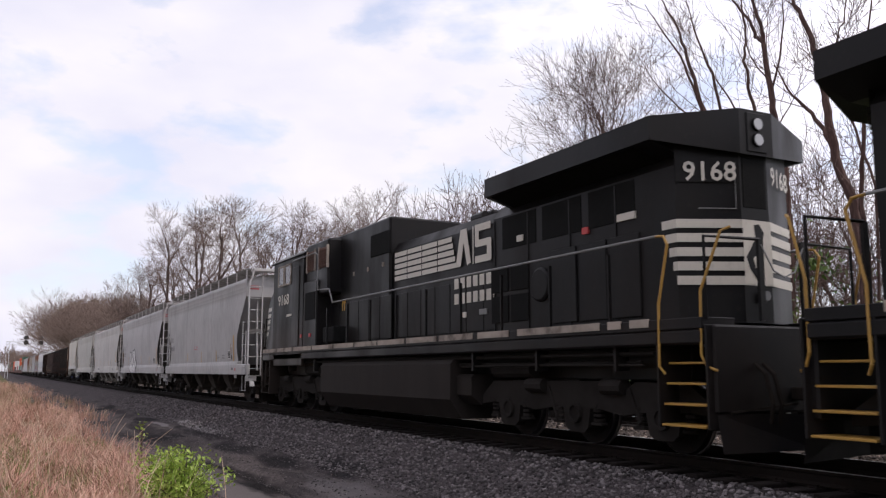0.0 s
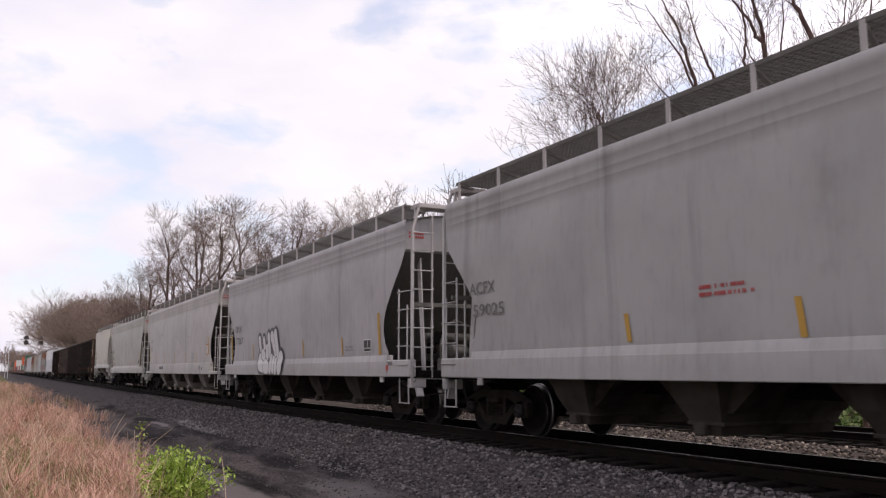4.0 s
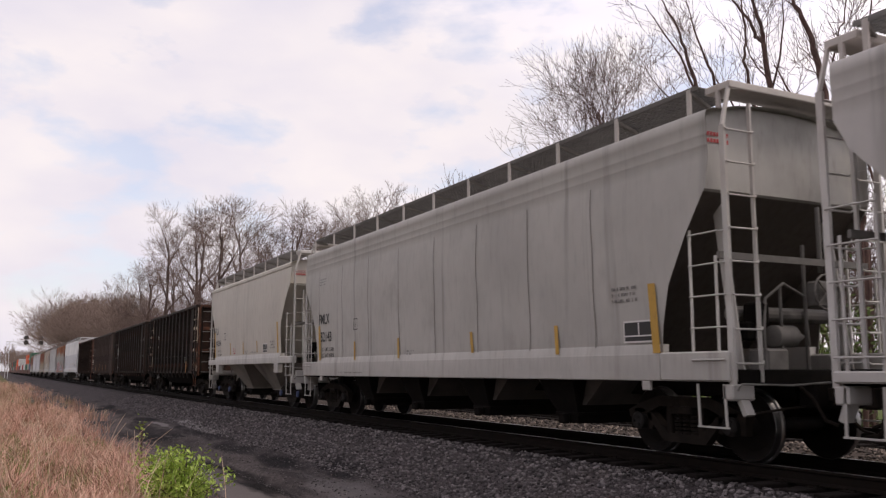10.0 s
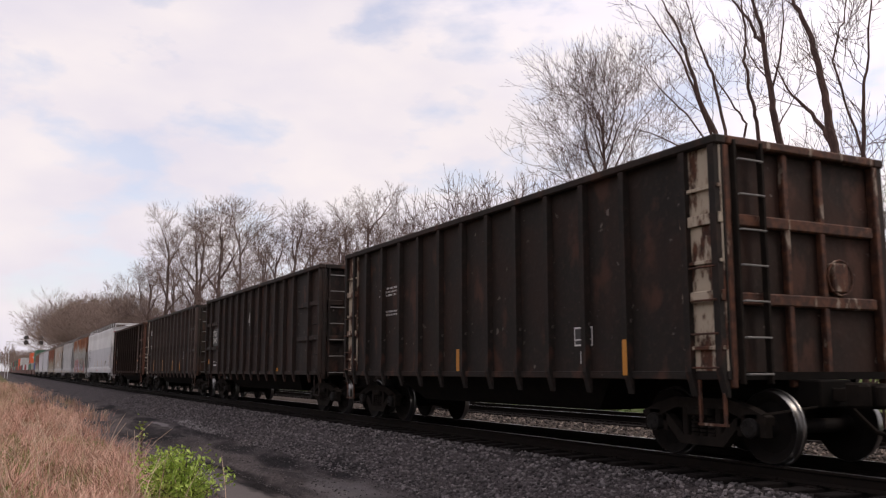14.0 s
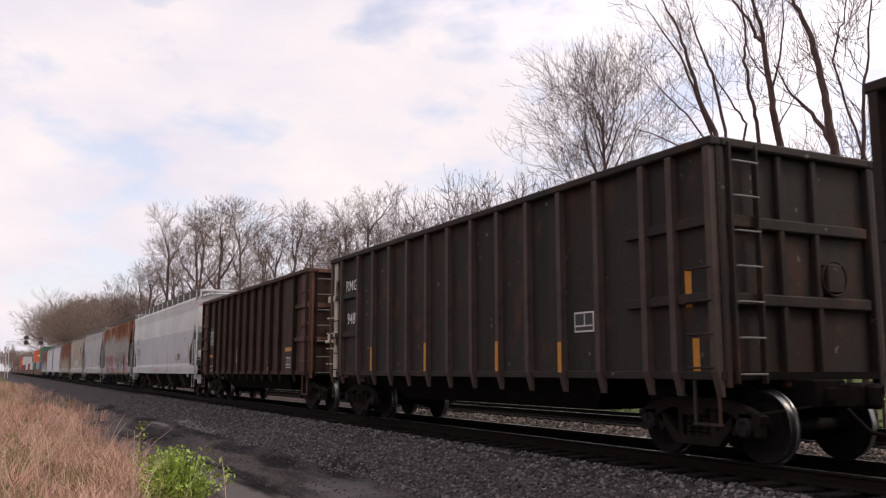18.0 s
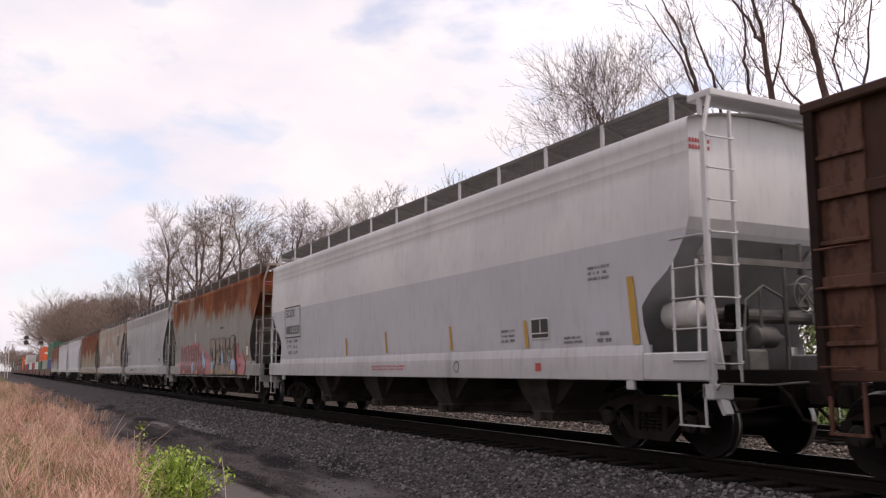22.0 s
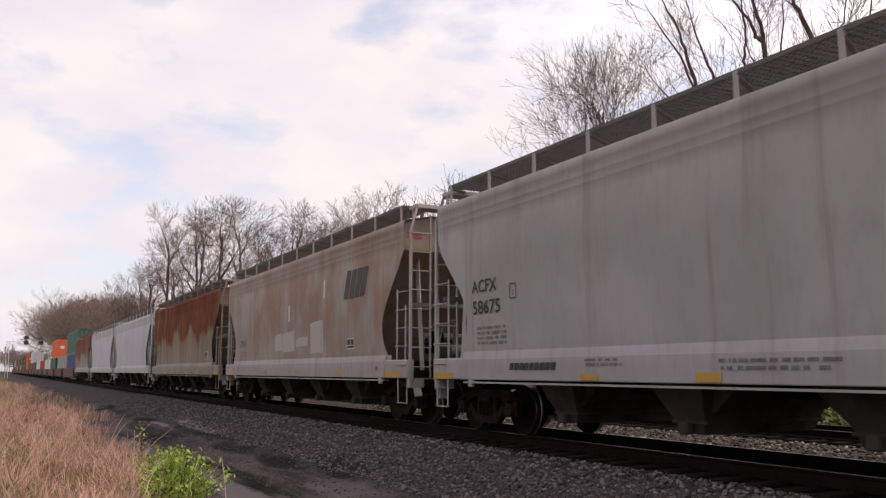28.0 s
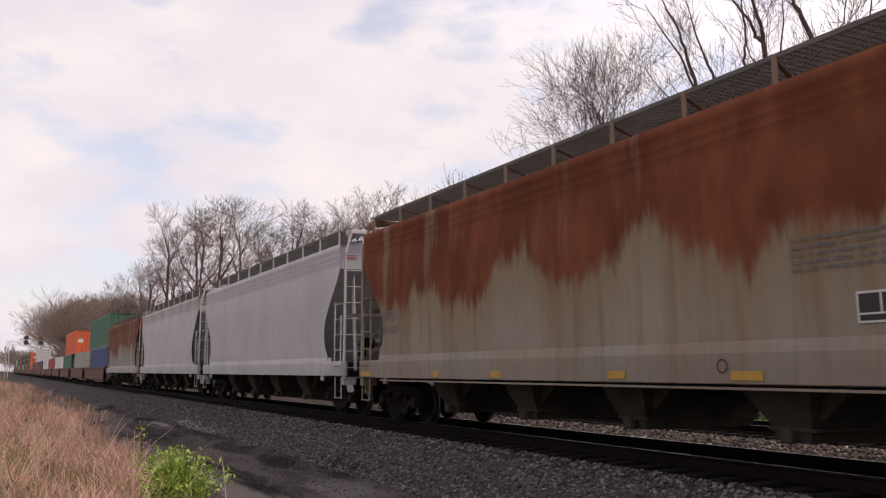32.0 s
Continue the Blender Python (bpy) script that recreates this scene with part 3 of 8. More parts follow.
def hull_ends(length, foot=1.41, grooved=True, cut=CUT, knee=3.84):
    """The slope sheets and end plates, hollowed between the side sheets."""
    out = []
    rows = [r for r in hull_rows(foot, grooved) if r[1] > 0]
    for e in (-1, 1):
        m, v = Mesh(), []
        for z, y in rows:
            xe = length / 2 - along(cut, z) - (0.012 if z < knee + 0.02 else 0.0)
            deep = length / 2 - 0.34 - max(0.0, knee - z) * 1.12
            deep = min(deep, xe)
            v += [(e * a, (y - 0.006) * b, z) for b, a in ((-1, xe), (-0.985, deep), (0, deep), (0.985, deep), (1, xe))]
        m.add(v, [(i * 5 + j, (i + 1) * 5 + j, (i + 1) * 5 + j + 1, i * 5 + j + 1) for i in range(len(rows) - 1) for j in range(4)])
        out.append(m)
    return out


def ladder_mesh():
    """An end ladder at a corner: outer and inner stile, rungs across, for the corner at +x, -y."""
    m = Mesh()
    m.beam((0, -1.46, 0.98), (0, -1.46, 4.25), 0.045, 0.085)
    m.beam((0, -1.46, 4.25), (-0.02, -1.30, 4.78), 0.035, 0.05).beam((-0.02, -1.32, 4.78), (-0.02, -0.7, 4.82), 0.045, 0.05)
    m.beam((0, -0.98, 1.02), (0, -0.98, 4.60), 0.03, 0.05)
    for i in range(8):
        z = 1.25 + 0.42 * i
        m.tube([(0.03, -1.47, z + 0.03), (0.06, -1.44, z), (0.06, -1.00, z), (0.03, -0.96, z + 0.03)], 0.013, 6)
    return m


def side_ladder_mesh():
    m = Mesh()
    for x in (-0.62, -0.17):
        m.beam((x, -1.50, 1.05), (x, -1.50, 2.98 if x < -0.5 else 2.6), 0.026, 0.03)
    return m


def rung_mesh():
    return Mesh().tube([(-0.64, -1.51, 0), (-0.60, -1.55, 0), (-0.05, -1.55, 0), (-0.02, -1.50, 0)], 0.013, 6)


def stirrup_mesh():
    return Mesh().beam((-0.12, -1.49, 1.0), (-0.10, -1.49, 0.47), 0.02, 0.03).beam((-0.58, -1.49, 1.0), (-0.56, -1.49, 0.47), 0.02, 0.03).beam((-0.59, -1.49, 0.47), (-0.07, -1.49, 0.47), 0.035, 0.02)


def grating_mesh(length, width):
    """A walkway of bars on edge with cross bars, its outer edge at y = 0."""
    m = Mesh()
    n = 11
    for i in range(n):
        y = width * i / (n - 1)
        m.box(-length / 2, length / 2, y - 0.005, y + 0.005, -0.05 if i in (0, n - 1) else -0.04, 0.012 if i in (0, n - 1) else 0.0)
    k = int(length / 0.115)
    for i in range(k + 1):
        x = -length / 2 + length * i / k
        m.box(x - 0.012, x + 0.012, 0.0, width, -0.026, -0.012)
    return m


def hopper_bays(length, count):
    """Outlet funnels below the sill."""
    out = []
    free = length - 5.2
    for i in range(count):
        x = -free / 2 + free * (i + 0.5) / count
        m = Mesh()
        v = [(x + a * sx, b * sy, z) for a, b, z in ((0.50, 1.37, 1.42), (0.47, 1.31, 1.0), (0.40, 1.22, 0.74), (0.30, 1.10, 0.52), (0.22, 1.04, 0.32)) for sx, sy in ((-1, -1), (1, -1), (1, 1), (-1, 1))]
        f = [(r * 4 + j, r * 4 + (j + 1) % 4, (r + 1) * 4 + (j + 1) % 4, (r + 1) * 4 + j) for r in range(4) for j in range(4)] + [(16, 17, 18, 19)]
        m.add(v, f)
        m.box(x - 0.34, x + 0.34, -1.10, 1.10, 0.45, 0.50, 0.01)
        m.tube([(x, -1.2, 0.40), (x, 1.2, 0.40)], 0.05, 8)
        m.box(x - 0.09, x + 0.09, -1.22, -1.10, 0.32, 0.48, 0.02)
        out.append(m)
    return out


def brake_gear(car, length, paint, knee=3.84, vent=False):
    """Brake wheel, cylinder and pipes on the end platform at +x."""
    x = length / 2
    rim = [(x - 0.05, 0.35 + 0.24 * math.cos(a), 2.2 + 0.24 * math.sin(a)) for a in [2 * math.pi * i / 16 for i in range(17)]]
    w = Mesh().tube(rim, 0.016, 6, caps=False)
    for i in range(4):
        a = math.pi / 4 + i * math.pi / 2
        w.beam((x - 0.05, 0.35, 2.2), (x - 0.05, 0.35 + 0.24 * math.cos(a), 2.2 + 0.24 * math.sin(a)), 0.02, 0.02)
    w.box(x - 0.28, x - 0.08, 0.22, 0.48, 2.0, 2.36, 0.03)
    part("brake_wheel", w, paint, car)
    g = Mesh().tube([(x - 0.62, -0.85, 1.92), (x - 0.62, 1.15, 1.92)], 0.10, 12)
    g.tube([(x - 0.5, 0.45, 1.1), (x - 0.5, 0.45, 2.9)], 0.03, 6).tube([(x - 0.35, -0.2, 1.05), (x - 0.35, -0.2, 2.3)], 0.025, 6)
    g.box(x - 0.62, x - 0.28, -0.55, -0.15, 1.06, 1.45, 0.03)
    g.tube([(x - 0.30, 0.55, 2.5), (x - 0.30, 0.55, knee - 0.09)], 0.035, 8)
    g.beam((x - 0.22, -1.4, 2.62), (x - 0.22, 1.4, 2.62), 0.05, 0.09)
    part("brake_rigging", g, paint, car)
    part("brake_cylinder", Mesh().lathe([(0, 0.0), (0.02, 0.11), (0.06, 0.15), (0.42, 0.15), (0.46, 0.08), (0.62, 0.03), (0.62, 0.0)], 14, (x - 0.42, -0.35, 1.62)), paint, car, smooth=True)
    part("valve_block", Mesh().box(x - 0.5, x - 0.25, -0.75, -0.5, 1.75, 2.05, 0.03).box(x - 0.46, x - 0.3, -0.9, -0.7, 1.55, 1.8, 0.03), UNDER, car)
    for e in (1, -1):
        if vent:
            part("vent_pipe", Mesh().tube([(e * (x - 0.30), -0.45, 2.35), (e * (x - 0.30), -0.45, knee - 0.06)], 0.085, 10).tube([(e * (x - 0.30), -0.45, 2.2), (e * (x - 0.30), -0.45, 2.36)], 0.10, 10), paint, car)
        part("brake_pipe", Mesh().tube([(e * (x - 0.25), -0.62, 1.1), (e * (x - 0.22), -0.66, 1.7), (e * (x - 0.28), -0.55, 2.1), (e * (x - 0.2), -0.3, 2.3), (e * (x - 0.22), 0.1, 2.15), (e * (x - 0.3), 0.25, 1.5)], 0.022, 6), paint, car)
        part("air_hose", Mesh().tube([(e * (x - 0.02), -0.35, 1.0), (e * (x + 0.2), -0.33, 0.82), (e * (x + 0.35), -0.3, 0.55), (e * (x + 0.5), -0.26, 0.5)], 0.026, 6), TRUCK, car)
        part("uncoupling_lever", Mesh().tube([(e * (x + 0.02), -1.42, 0.92), (e * (x + 0.06), -1.38, 1.0), (e * (x + 0.06), -0.5, 0.98), (e * (x + 0.3), -0.1, 1.02)], 0.014, 6), paint, car)
    g = Mesh().tube([(-x + 0.62, -0.95, 1.92), (-x + 0.62, 1.15, 1.92)], 0.075, 10).beam((-x + 0.22, -1.4, 2.62), (-x + 0.22, 1.4, 2.62), 0.05, 0.09)
    g.box(-x + 0.3, -x + 0.75, -0.4, 0.5, 1.06, 1.5, 0.03)
    part("brake_rigging", g, paint, car)


SIDE = {"car": [(0.2, 1.535), (1.40, 1.535), (1.52, 1.513), (1.60, 1.506), (3.19, 1.5566), (3.5, 1.557), (3.86, 1.54), (4.4, 1.52)], "gondola": [(0.0, 1.478), (9, 1.478)]}


def stick(me, car, name, mat, side, lift=0.012, label=""):
    """Lay flat mesh data of the x z plane on a car's near side."""
    table = SIDE[side]
    for v in me.vertices:
        v.co.y = -along(table, v.co.z) - lift
    me.materials.clear()
    me.materials.append(mat)
    return part(name, me, None, car, label)


def panel(car, name, x0, x1, z0, z1, mat, side="car", lift=0.012, label="", lean=0.0):
    me = Mesh().add([(x0, 0, z0), (x1, 0, z0), (x1 - lean, 0, z1), (x0 - lean, 0, z1)], [(0, 1, 2, 3)]).data(name, [mat])
    return stick(me, car, name, mat, side, lift, label)


def writing(car, text, x0, x1, z0, z1, mat, side="car", name="lettering", up=0.0):
    me = letters(text, 1.0)
    xs, ys = [v.co.x for v in me.vertices], [v.co.y for v in me.vertices]
    ax, ay = min(xs), min(ys)
    kx, ky = (x1 - x0) / (max(xs) - ax), (z1 - z0) / (max(ys) - ay)
    for v in me.vertices:
        v.co = (x0 + (v.co.x - ax) * kx, 0, z0 + (v.co.y - ay) * ky)
    return stick(me, car, name, mat, side, 0.016 + up)


def small_print(car, x0, x1, z0, z1, mat, side="car"):
    """Rows of stencil too worn to read, as bars."""
    rows = max(1, round((z1 - z0) / 0.085))
    rng = random.Random(int((x0 * 7 + z0 * 131) * 100))
    m = Mesh()
    for i in range(rows):
        z = z1 - (i + 0.75) * (z1 - z0) / rows
        h = 0.55 * (z1 - z0) / rows
        x = x0
        end = x1 - rng.uniform(0, 0.2) * (x1 - x0)
        while x < end:
            w = min(rng.uniform(0.10, 0.32), end - x)
            step = max(0.03, 0.62 * h)
            for q in range(max(1, int(w / step))):
                if rng.random() < 0.12:
                    continue
                a, b = x + q * step, x + (q + rng.uniform(0.55, 0.78)) * step
                m.add([(a, 0, z), (b, 0, z), (b, 0, z + h), (a, 0, z + h)], [(0, 1, 2, 3)])
            x += w + 0.9 * step
    return tagged(stick(m.data("stencil", [mat]), car, "stencil", mat, side), kind="stuff")


def placard(car, x0, x1, z0, z1, side="car", up=0.0):
    panel(car, "placard_border", x0, x1, z0, z1, WHITE, side, 0.012 + up)
    p = panel(car, "placard", x0 + 0.025, x1 - 0.025, z0 + 0.025, z1 - 0.025, BLACK, side, 0.016 + up, "black stencil panel with a white border")
    xm = (x0 + x1) / 2 + 0.02
    panel(car, "placard_line", xm - 0.012, xm + 0.012, z0 + 0.1, z1 - 0.03, WHITE, side, 0.02 + up)
    panel(car, "placard_line", x0 + 0.03, x1 - 0.03, z0 + 0.085, z0 + 0.105, WHITE, side, 0.02 + up)
    return p


def frame_lines(car, x0, x1, z0, z1, mat, t=0.025, side="car"):
    m = Mesh()
    for a, b, c, d in ((x0, x1, z0, z0 + t), (x0, x1, z1 - t, z1), (x0, x0 + t, z0 + t, z1 - t), (x1 - t, x1, z0 + t, z1 - t)):
        m.add([(a, 0, c), (b, 0, c), (b, 0, d), (a, 0, d)], [(0, 1, 2, 3)])
    return stick(m.data("stencil_frame", [mat]), car, "stencil_frame", mat, side)


def blob(x, z, rx, rz, turn=0.0, n=18, square=0.0):
    c, s = math.cos(turn), math.sin(turn)
    out = []
    for i in range(n):
        a = 2 * math.pi * i / n
        k = 1 + square * (abs(math.sin(2 * a)) - 0.3)
        p, q = rx * k * math.cos(a), rz * k * math.sin(a)
        out.append((x + p * c - q * s, z + p * s + q * c))
    return out


def capsule(x0, z0, x1, z1, r0, r1, grow=0.0, n=9):
    """A fat sprayed stroke with round ends, as an outline."""
    a = math.atan2(z1 - z0, x1 - x0)
    out = [(x0 + (r0 + grow) * math.cos(a + math.pi / 2 + math.pi * i / n), z0 + (r0 + grow) * math.sin(a + math.pi / 2 + math.pi * i / n)) for i in range(n + 1)]
    out += [(x1 + (r1 + grow) * math.cos(a - math.pi / 2 + math.pi * i / n), z1 + (r1 + grow) * math.sin(a - math.pi / 2 + math.pi * i / n)) for i in range(n + 1)]
    return [(x, max(z, 1.035)) for x, z in out]


def sprayed(car, shapes, mat, lift, name="graffiti"):
    """Flat shapes of (x, z) sprayed on a car's side; each is cut where the side bends, so that it follows it."""
    for k, poly in enumerate(shapes):
        bm = bmesh.new()
        bm.faces.new([bm.verts.new((x, 0, z)) for x, z in poly])
        bm.normal_update()
        bmesh.ops.triangulate(bm, faces=bm.faces[:])
        for z in (1.40, 1.52, 1.62):
            bmesh.ops.bisect_plane(bm, geom=bm.verts[:] + bm.edges[:] + bm.faces[:], plane_co=(0, 0, z), plane_no=(0, 0, 1))
        me = bpy.data.meshes.new(name)
        bm.to_mesh(me)
        bm.free()
        stick(me, car, name, mat, "car", lift + 0.0006 * k)


def dress(car, items, words, ink=BLACK, side="car"):
    """Stencils, reflectors and placards of one car; words: what the marks read."""
    for kind, x0, x1, z0, z1 in items:
        if kind in words:
            writing(car, words[kind], x0, x1, z0, z1, ink, side)
        elif kind in ("mark", "num", "ld", "lt", "line"):
            small_print(car, x0, x1, z0, z1, FAINT if side == "car" else WHITE, side)
        elif kind == "bar":
            panel(car, "reflector", (x0 + x1) / 2 - 0.05, (x0 + x1) / 2 + 0.05, z0, z1, YELLOW, side, lean=0.06)
        elif kind in ("tall", "tall0"):
            panel(car, "reflector", (x0 + x1) / 2 - 0.075, (x0 + x1) / 2 + 0.075, z0, z1, YELLOW, side, lean=0.10 if kind == "tall0" else 0.08)
        elif kind in ("yel", "or"):
            near = min(RIB_AT.get(car.name, [99]), key=lambda r: abs(r - (x0 + x1) / 2))
            if side == "gondola" and x1 - x0 < 0.25 and abs(near - (x0 + x1) / 2) < 0.12:
                panel(car, "reflector", near - 0.05, near + 0.05, z0, z1, ORANGE, side, 0.118)
            else:
                panel(car, "reflector", x0, x1, z0, z1, YELLOW if kind == "yel" else ORANGE, side)
        elif kind == "plac":
            placard(car, x0, x1, z0, z1, side)
        elif kind == "red":
            panel(car, "sticker", x0, x1, z0, z1, RED, side)
        elif kind in ("grey", "hole"):
            panel(car, "stencil_block", x0, x1, z0, z1, FAINT if kind == "grey" else BLACK, side)
        elif kind == "redt":
            small_print(car, x0, x1, z0, z1, RED, side)
        elif kind == "cbox":
            frame_lines(car, x0, x1, z0, z1, BLACK, 0.018, side)
            writing(car, "C", (x0 * 2 + x1) / 3 + 0.02, (x0 + x1 * 2) / 3 - 0.01, z0 + 0.06, z0 + 0.15, BLACK, side)
        elif kind == "box":
            frame_lines(car, x0, x1, z0, z1, BLACK, 0.035, side)
        elif kind == "white":
            panel(car, "sticker", x0, x1, z0, z1, WHITE, side)
        elif kind == "plate":
            panel(car, "number_panel", x0, x1, z0, z1, BLACK, side, 0.006)
        elif kind == "osq":
            frame_lines(car, x0, x1, z0, z1, ORANGE, 0.05, side)
            panel(car, "sticker", x0 + 0.08, x1 - 0.05, z0 + 0.08, z1 - 0.05, WHITE, side)
        elif kind == "ring":
            me = Mesh()
            xm, zm, r = (x0 + x1) / 2, (z0 + z1) / 2, (z1 - z0) / 2
            me.add([((xm + q * math.cos(a)), 0, zm + q * math.sin(a)) for q in (r, r - 0.02) for a in [6.2832 * i / 20 for i in range(20)]], [(i, (i + 1) % 20, 20 + (i + 1) % 20, 20 + i) for i in range(20)])
            stick(me.data("stencil_ring", [BLACK]), car, "stencil_ring", BLACK, side)
        elif kind == "brand":
            n = 4 if z1 - z0 > 0.5 else 9
            step = (x1 - x0) / n
            for i in range(n):
                a, lean = x0 + step * i, 0.35 * (z1 - z0)
                m = Mesh().add([(a, 0, z0), (a + step * 0.82, 0, z0), (a + step * 0.82 + lean, 0, z1), (a + lean, 0, z1)], [(0, 1, 2, 3)])
                stick(m.data("emblem_block", [BLACK]), car, "emblem_block", BLACK, side)
        elif kind == "patch":
            sprayed(car, [[(x0, z0), (x1, z0 + 0.02), (x1 - 0.02, z1), (x0 + 0.3 * (x1 - x0), z1 - 0.03), (x0 + 0.02, z1 - 0.08)]], PATCH, 0.006, "repainted_patch")
        elif kind == "strip":
            panel(car, "sticker", x0, x1, z0, z1, WHITE, side)
        elif kind == "scr":
            rng = random.Random(int(x0 * 100))
            for i in range(16):
                a, b, r = rng.uniform(x0, x1), rng.uniform(z0, z1), rng.uniform(0.03, 0.11)
                poly = [(a + r * rng.uniform(0.4, 1.3) * math.cos(k), b + r * rng.uniform(0.6, 1.8) * math.sin(k)) for k in [0.63 * j for j in range(10)]]
                me = Mesh().add([(x, 0, z) for x, z in poly], [tuple(range(10))]).data("scuffed_paint", [SCUFF])
                stick(me, car, "scuffed_paint", SCUFF, side, 0.004 + 0.0007 * i)


def ribbon(line, half):
    """A thick stroke along a line of (x, z), as one outline."""
    left, right = [], []
    for i, (x, z) in enumerate(line):
        (xa, za), (xb, zb) = line[max(i - 1, 0)], line[min(i + 1, len(line) - 1)]
        k = math.hypot(xb - xa, zb - za) or 1.0
        nx, nz = -(zb - za) / k * half, (xb - xa) / k * half
        left.append((x + nx, z + nz))
        right.append((x - nx, z - nz))
    return left, right


def drawn_line(car, line, half, mat, lift):
    """A thin line along (x, z), gently bent: sprayed graffiti, and the painted shade of dents."""
    fine = []
    for (xa, za), (xb, zb) in zip(line, line[1:]):
        fine += [(xa + (xb - xa) * k / 4, za + (zb - za) * k / 4) for k in range(4)]
    fine.append(line[-1])
    a, b = ribbon(fine, half)
    n = len(a)
    m = Mesh().add([(x, 0, max(z, 1.03)) for x, z in a + b], [(k, k + 1, n + k + 1, n + k) for k in range(n - 1)])
    stick(m.data("graffiti_line", [mat]), car, "graffiti_line", mat, "car", lift)


def weld_seams(car, xs, mat, z0=1.5, z1=3.9):
    """Thin dark streaks where the side sheets are welded, following the bulge of the side."""
    for x in xs:
        zs = [z0 + (z1 - z0) * k / 8 for k in range(9)]
        m = Mesh().add([(x + d + 0.012 * math.sin(5 * z + x), 0, z) for z in zs for d in (-0.013, 0.013)], [(2 * k, 2 * k + 1, 2 * k + 3, 2 * k + 2) for k in range(8)])
        stick(m.data("weld_seam", [mat]), car, "weld_seam", mat, "car", 0.006)


DENT_SHADE = flat_paint("dent_shade", (0.40, 0.375, 0.36), 0.7)
SCUFF = flat_paint("scuffed_white", (0.36, 0.34, 0.32), 0.7)
PATCH = flat_paint("repainted_grey", (0.43, 0.40, 0.375), 0.3)
GRATINGS = {}
DARKGRATE = plain("weathered_grating", (0.14, 0.13, 0.12), 0.8, 0.1, 0.5, 6.0)
RIGGING = plain("dusty_rigging", (0.17, 0.16, 0.15), 0.75, 0.0, 0.6, 4.0, other=(0.05, 0.045, 0.04))


def covered_hopper(front, back, label, paint, trim, sill=None, bays=4, plain_sill=False, inset=1.33, bay=None, pale_board=False, cut=CUT, knee=3.84, low=1.03, lip=False, vent=False, ends=None, boxed=False, group="covered hoppers of the train"):
    """A centre-flow covered hopper whose ends are at front and back on the train."""
    length, u = front - back, (front + back) / 2
    car = thing("covered_hopper", label, "hopper car", group)
    sill = sill or trim
    foot = 1.62 if plain_sill else 1.41
    part("hull", hull_mesh(length, foot, not plain_sill, cut), paint, car, smooth=True)
    for m in hull_ends(length, foot, not plain_sill, cut, knee):
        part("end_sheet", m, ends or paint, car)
    low = 1.40 if plain_sill else low
    for s in (-1, 1):
        y0, y1 = sorted((s * 1.36, s * 1.535))
        top = foot - 0.012
        m = Mesh().slab([(s * 1.36, low), (s * 1.525, low), (s * 1.535, low + 0.012), (s * 1.535, top - 0.02), (s * 1.531, top), (s * 1.512, foot + 0.11), (s * 1.36, foot + 0.11)], -length / 2 + 1.24, length / 2 - 1.24)
        if boxed:
            m = Mesh().slab([(s * 1.36, low), (s * 1.525, low), (s * 1.535, low + 0.01), (s * 1.535, foot + 0.10), (s * 1.53, foot + 0.11), (s * 1.36, foot + 0.11)], -length / 2 + 1.55, length / 2 - 1.55)
        for e in (-1, 1):
            m.box(*sorted((e * (length / 2 - (1.55 if boxed else 1.24)), e * length / 2)), y0, y1, low, low + 0.13 if boxed else foot - 0.004, 0.02)
        if lip:
            m.box(-length / 2 + 1.3, length / 2 - 1.3, *sorted((s * 1.40, s * 1.535)), low - 0.065, low - 0.035)
        if plain_sill:
            for e in (-1, 1):
                m.box(*sorted((e * (length / 2 - 1.85), e * (length / 2 - 1.42))), y0, y1, 1.10, 1.41, 0.02)
        part("side_sill", m, sill, car)
    m = Mesh().box(-length / 2 + 0.1, length / 2 - 0.1, -0.32, 0.32, 0.80, 1.10, 0.02)
    for e in (-1, 1):
        m.box(*sorted((e * (length / 2 - 0.12), e * length / 2)), -1.36, 1.36, 0.98, 1.18, 0.015)
        m.box(*sorted((e * (length / 2 - 1.2), e * (length / 2 - 0.1))), -1.36, 1.36, 1.02, 1.05)
        m.box(*sorted((e * (length / 2 - 0.05), e * (length / 2 + 0.22))), -0.3, 0.3, 0.68, 1.02, 0.03)
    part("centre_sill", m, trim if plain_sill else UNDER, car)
    if plain_sill:
        for e in (-1, 1):
            m = Mesh()
            v = [(e * x, y * s, z) for x, y, z in ((0.66, 1.36, 1.42), (3.02, 1.36, 1.42), (2.30, 0.76, 0.55), (1.36, 0.76, 0.55)) for s in (-1, 1)]
            m.add(v, [(0, 2, 4, 6), (1, 3, 5, 7), (0, 1, 3, 2), (2, 3, 5, 4), (4, 5, 7, 6), (6, 7, 1, 0)])
            m.box(*sorted((e * 1.32, e * 2.34)), -0.80, 0.80, 0.51, 0.55, 0.01)
            part("outlet_gate", Mesh().box(*sorted((e * 1.5, e * 2.16)), -0.80, 0.80, 0.27, 0.51, 0.02).tube([(e * 1.83, -1.0, 0.38), (e * 1.83, 1.0, 0.38)], 0.06, 8), UNDER, car)
            part("hopper_bay", m, BAY, car)
    else:
        for m in hopper_bays(length, bays):
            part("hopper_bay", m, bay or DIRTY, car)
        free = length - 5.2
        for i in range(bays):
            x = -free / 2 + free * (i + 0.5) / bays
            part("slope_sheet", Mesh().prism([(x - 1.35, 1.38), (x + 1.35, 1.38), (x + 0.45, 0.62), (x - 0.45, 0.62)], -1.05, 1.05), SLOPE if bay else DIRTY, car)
    lad, sid, stp = ladder_mesh().data("ladder", [trim]), side_ladder_mesh().data("side_ladder", [trim]), stirrup_mesh().data("stirrup", [trim])
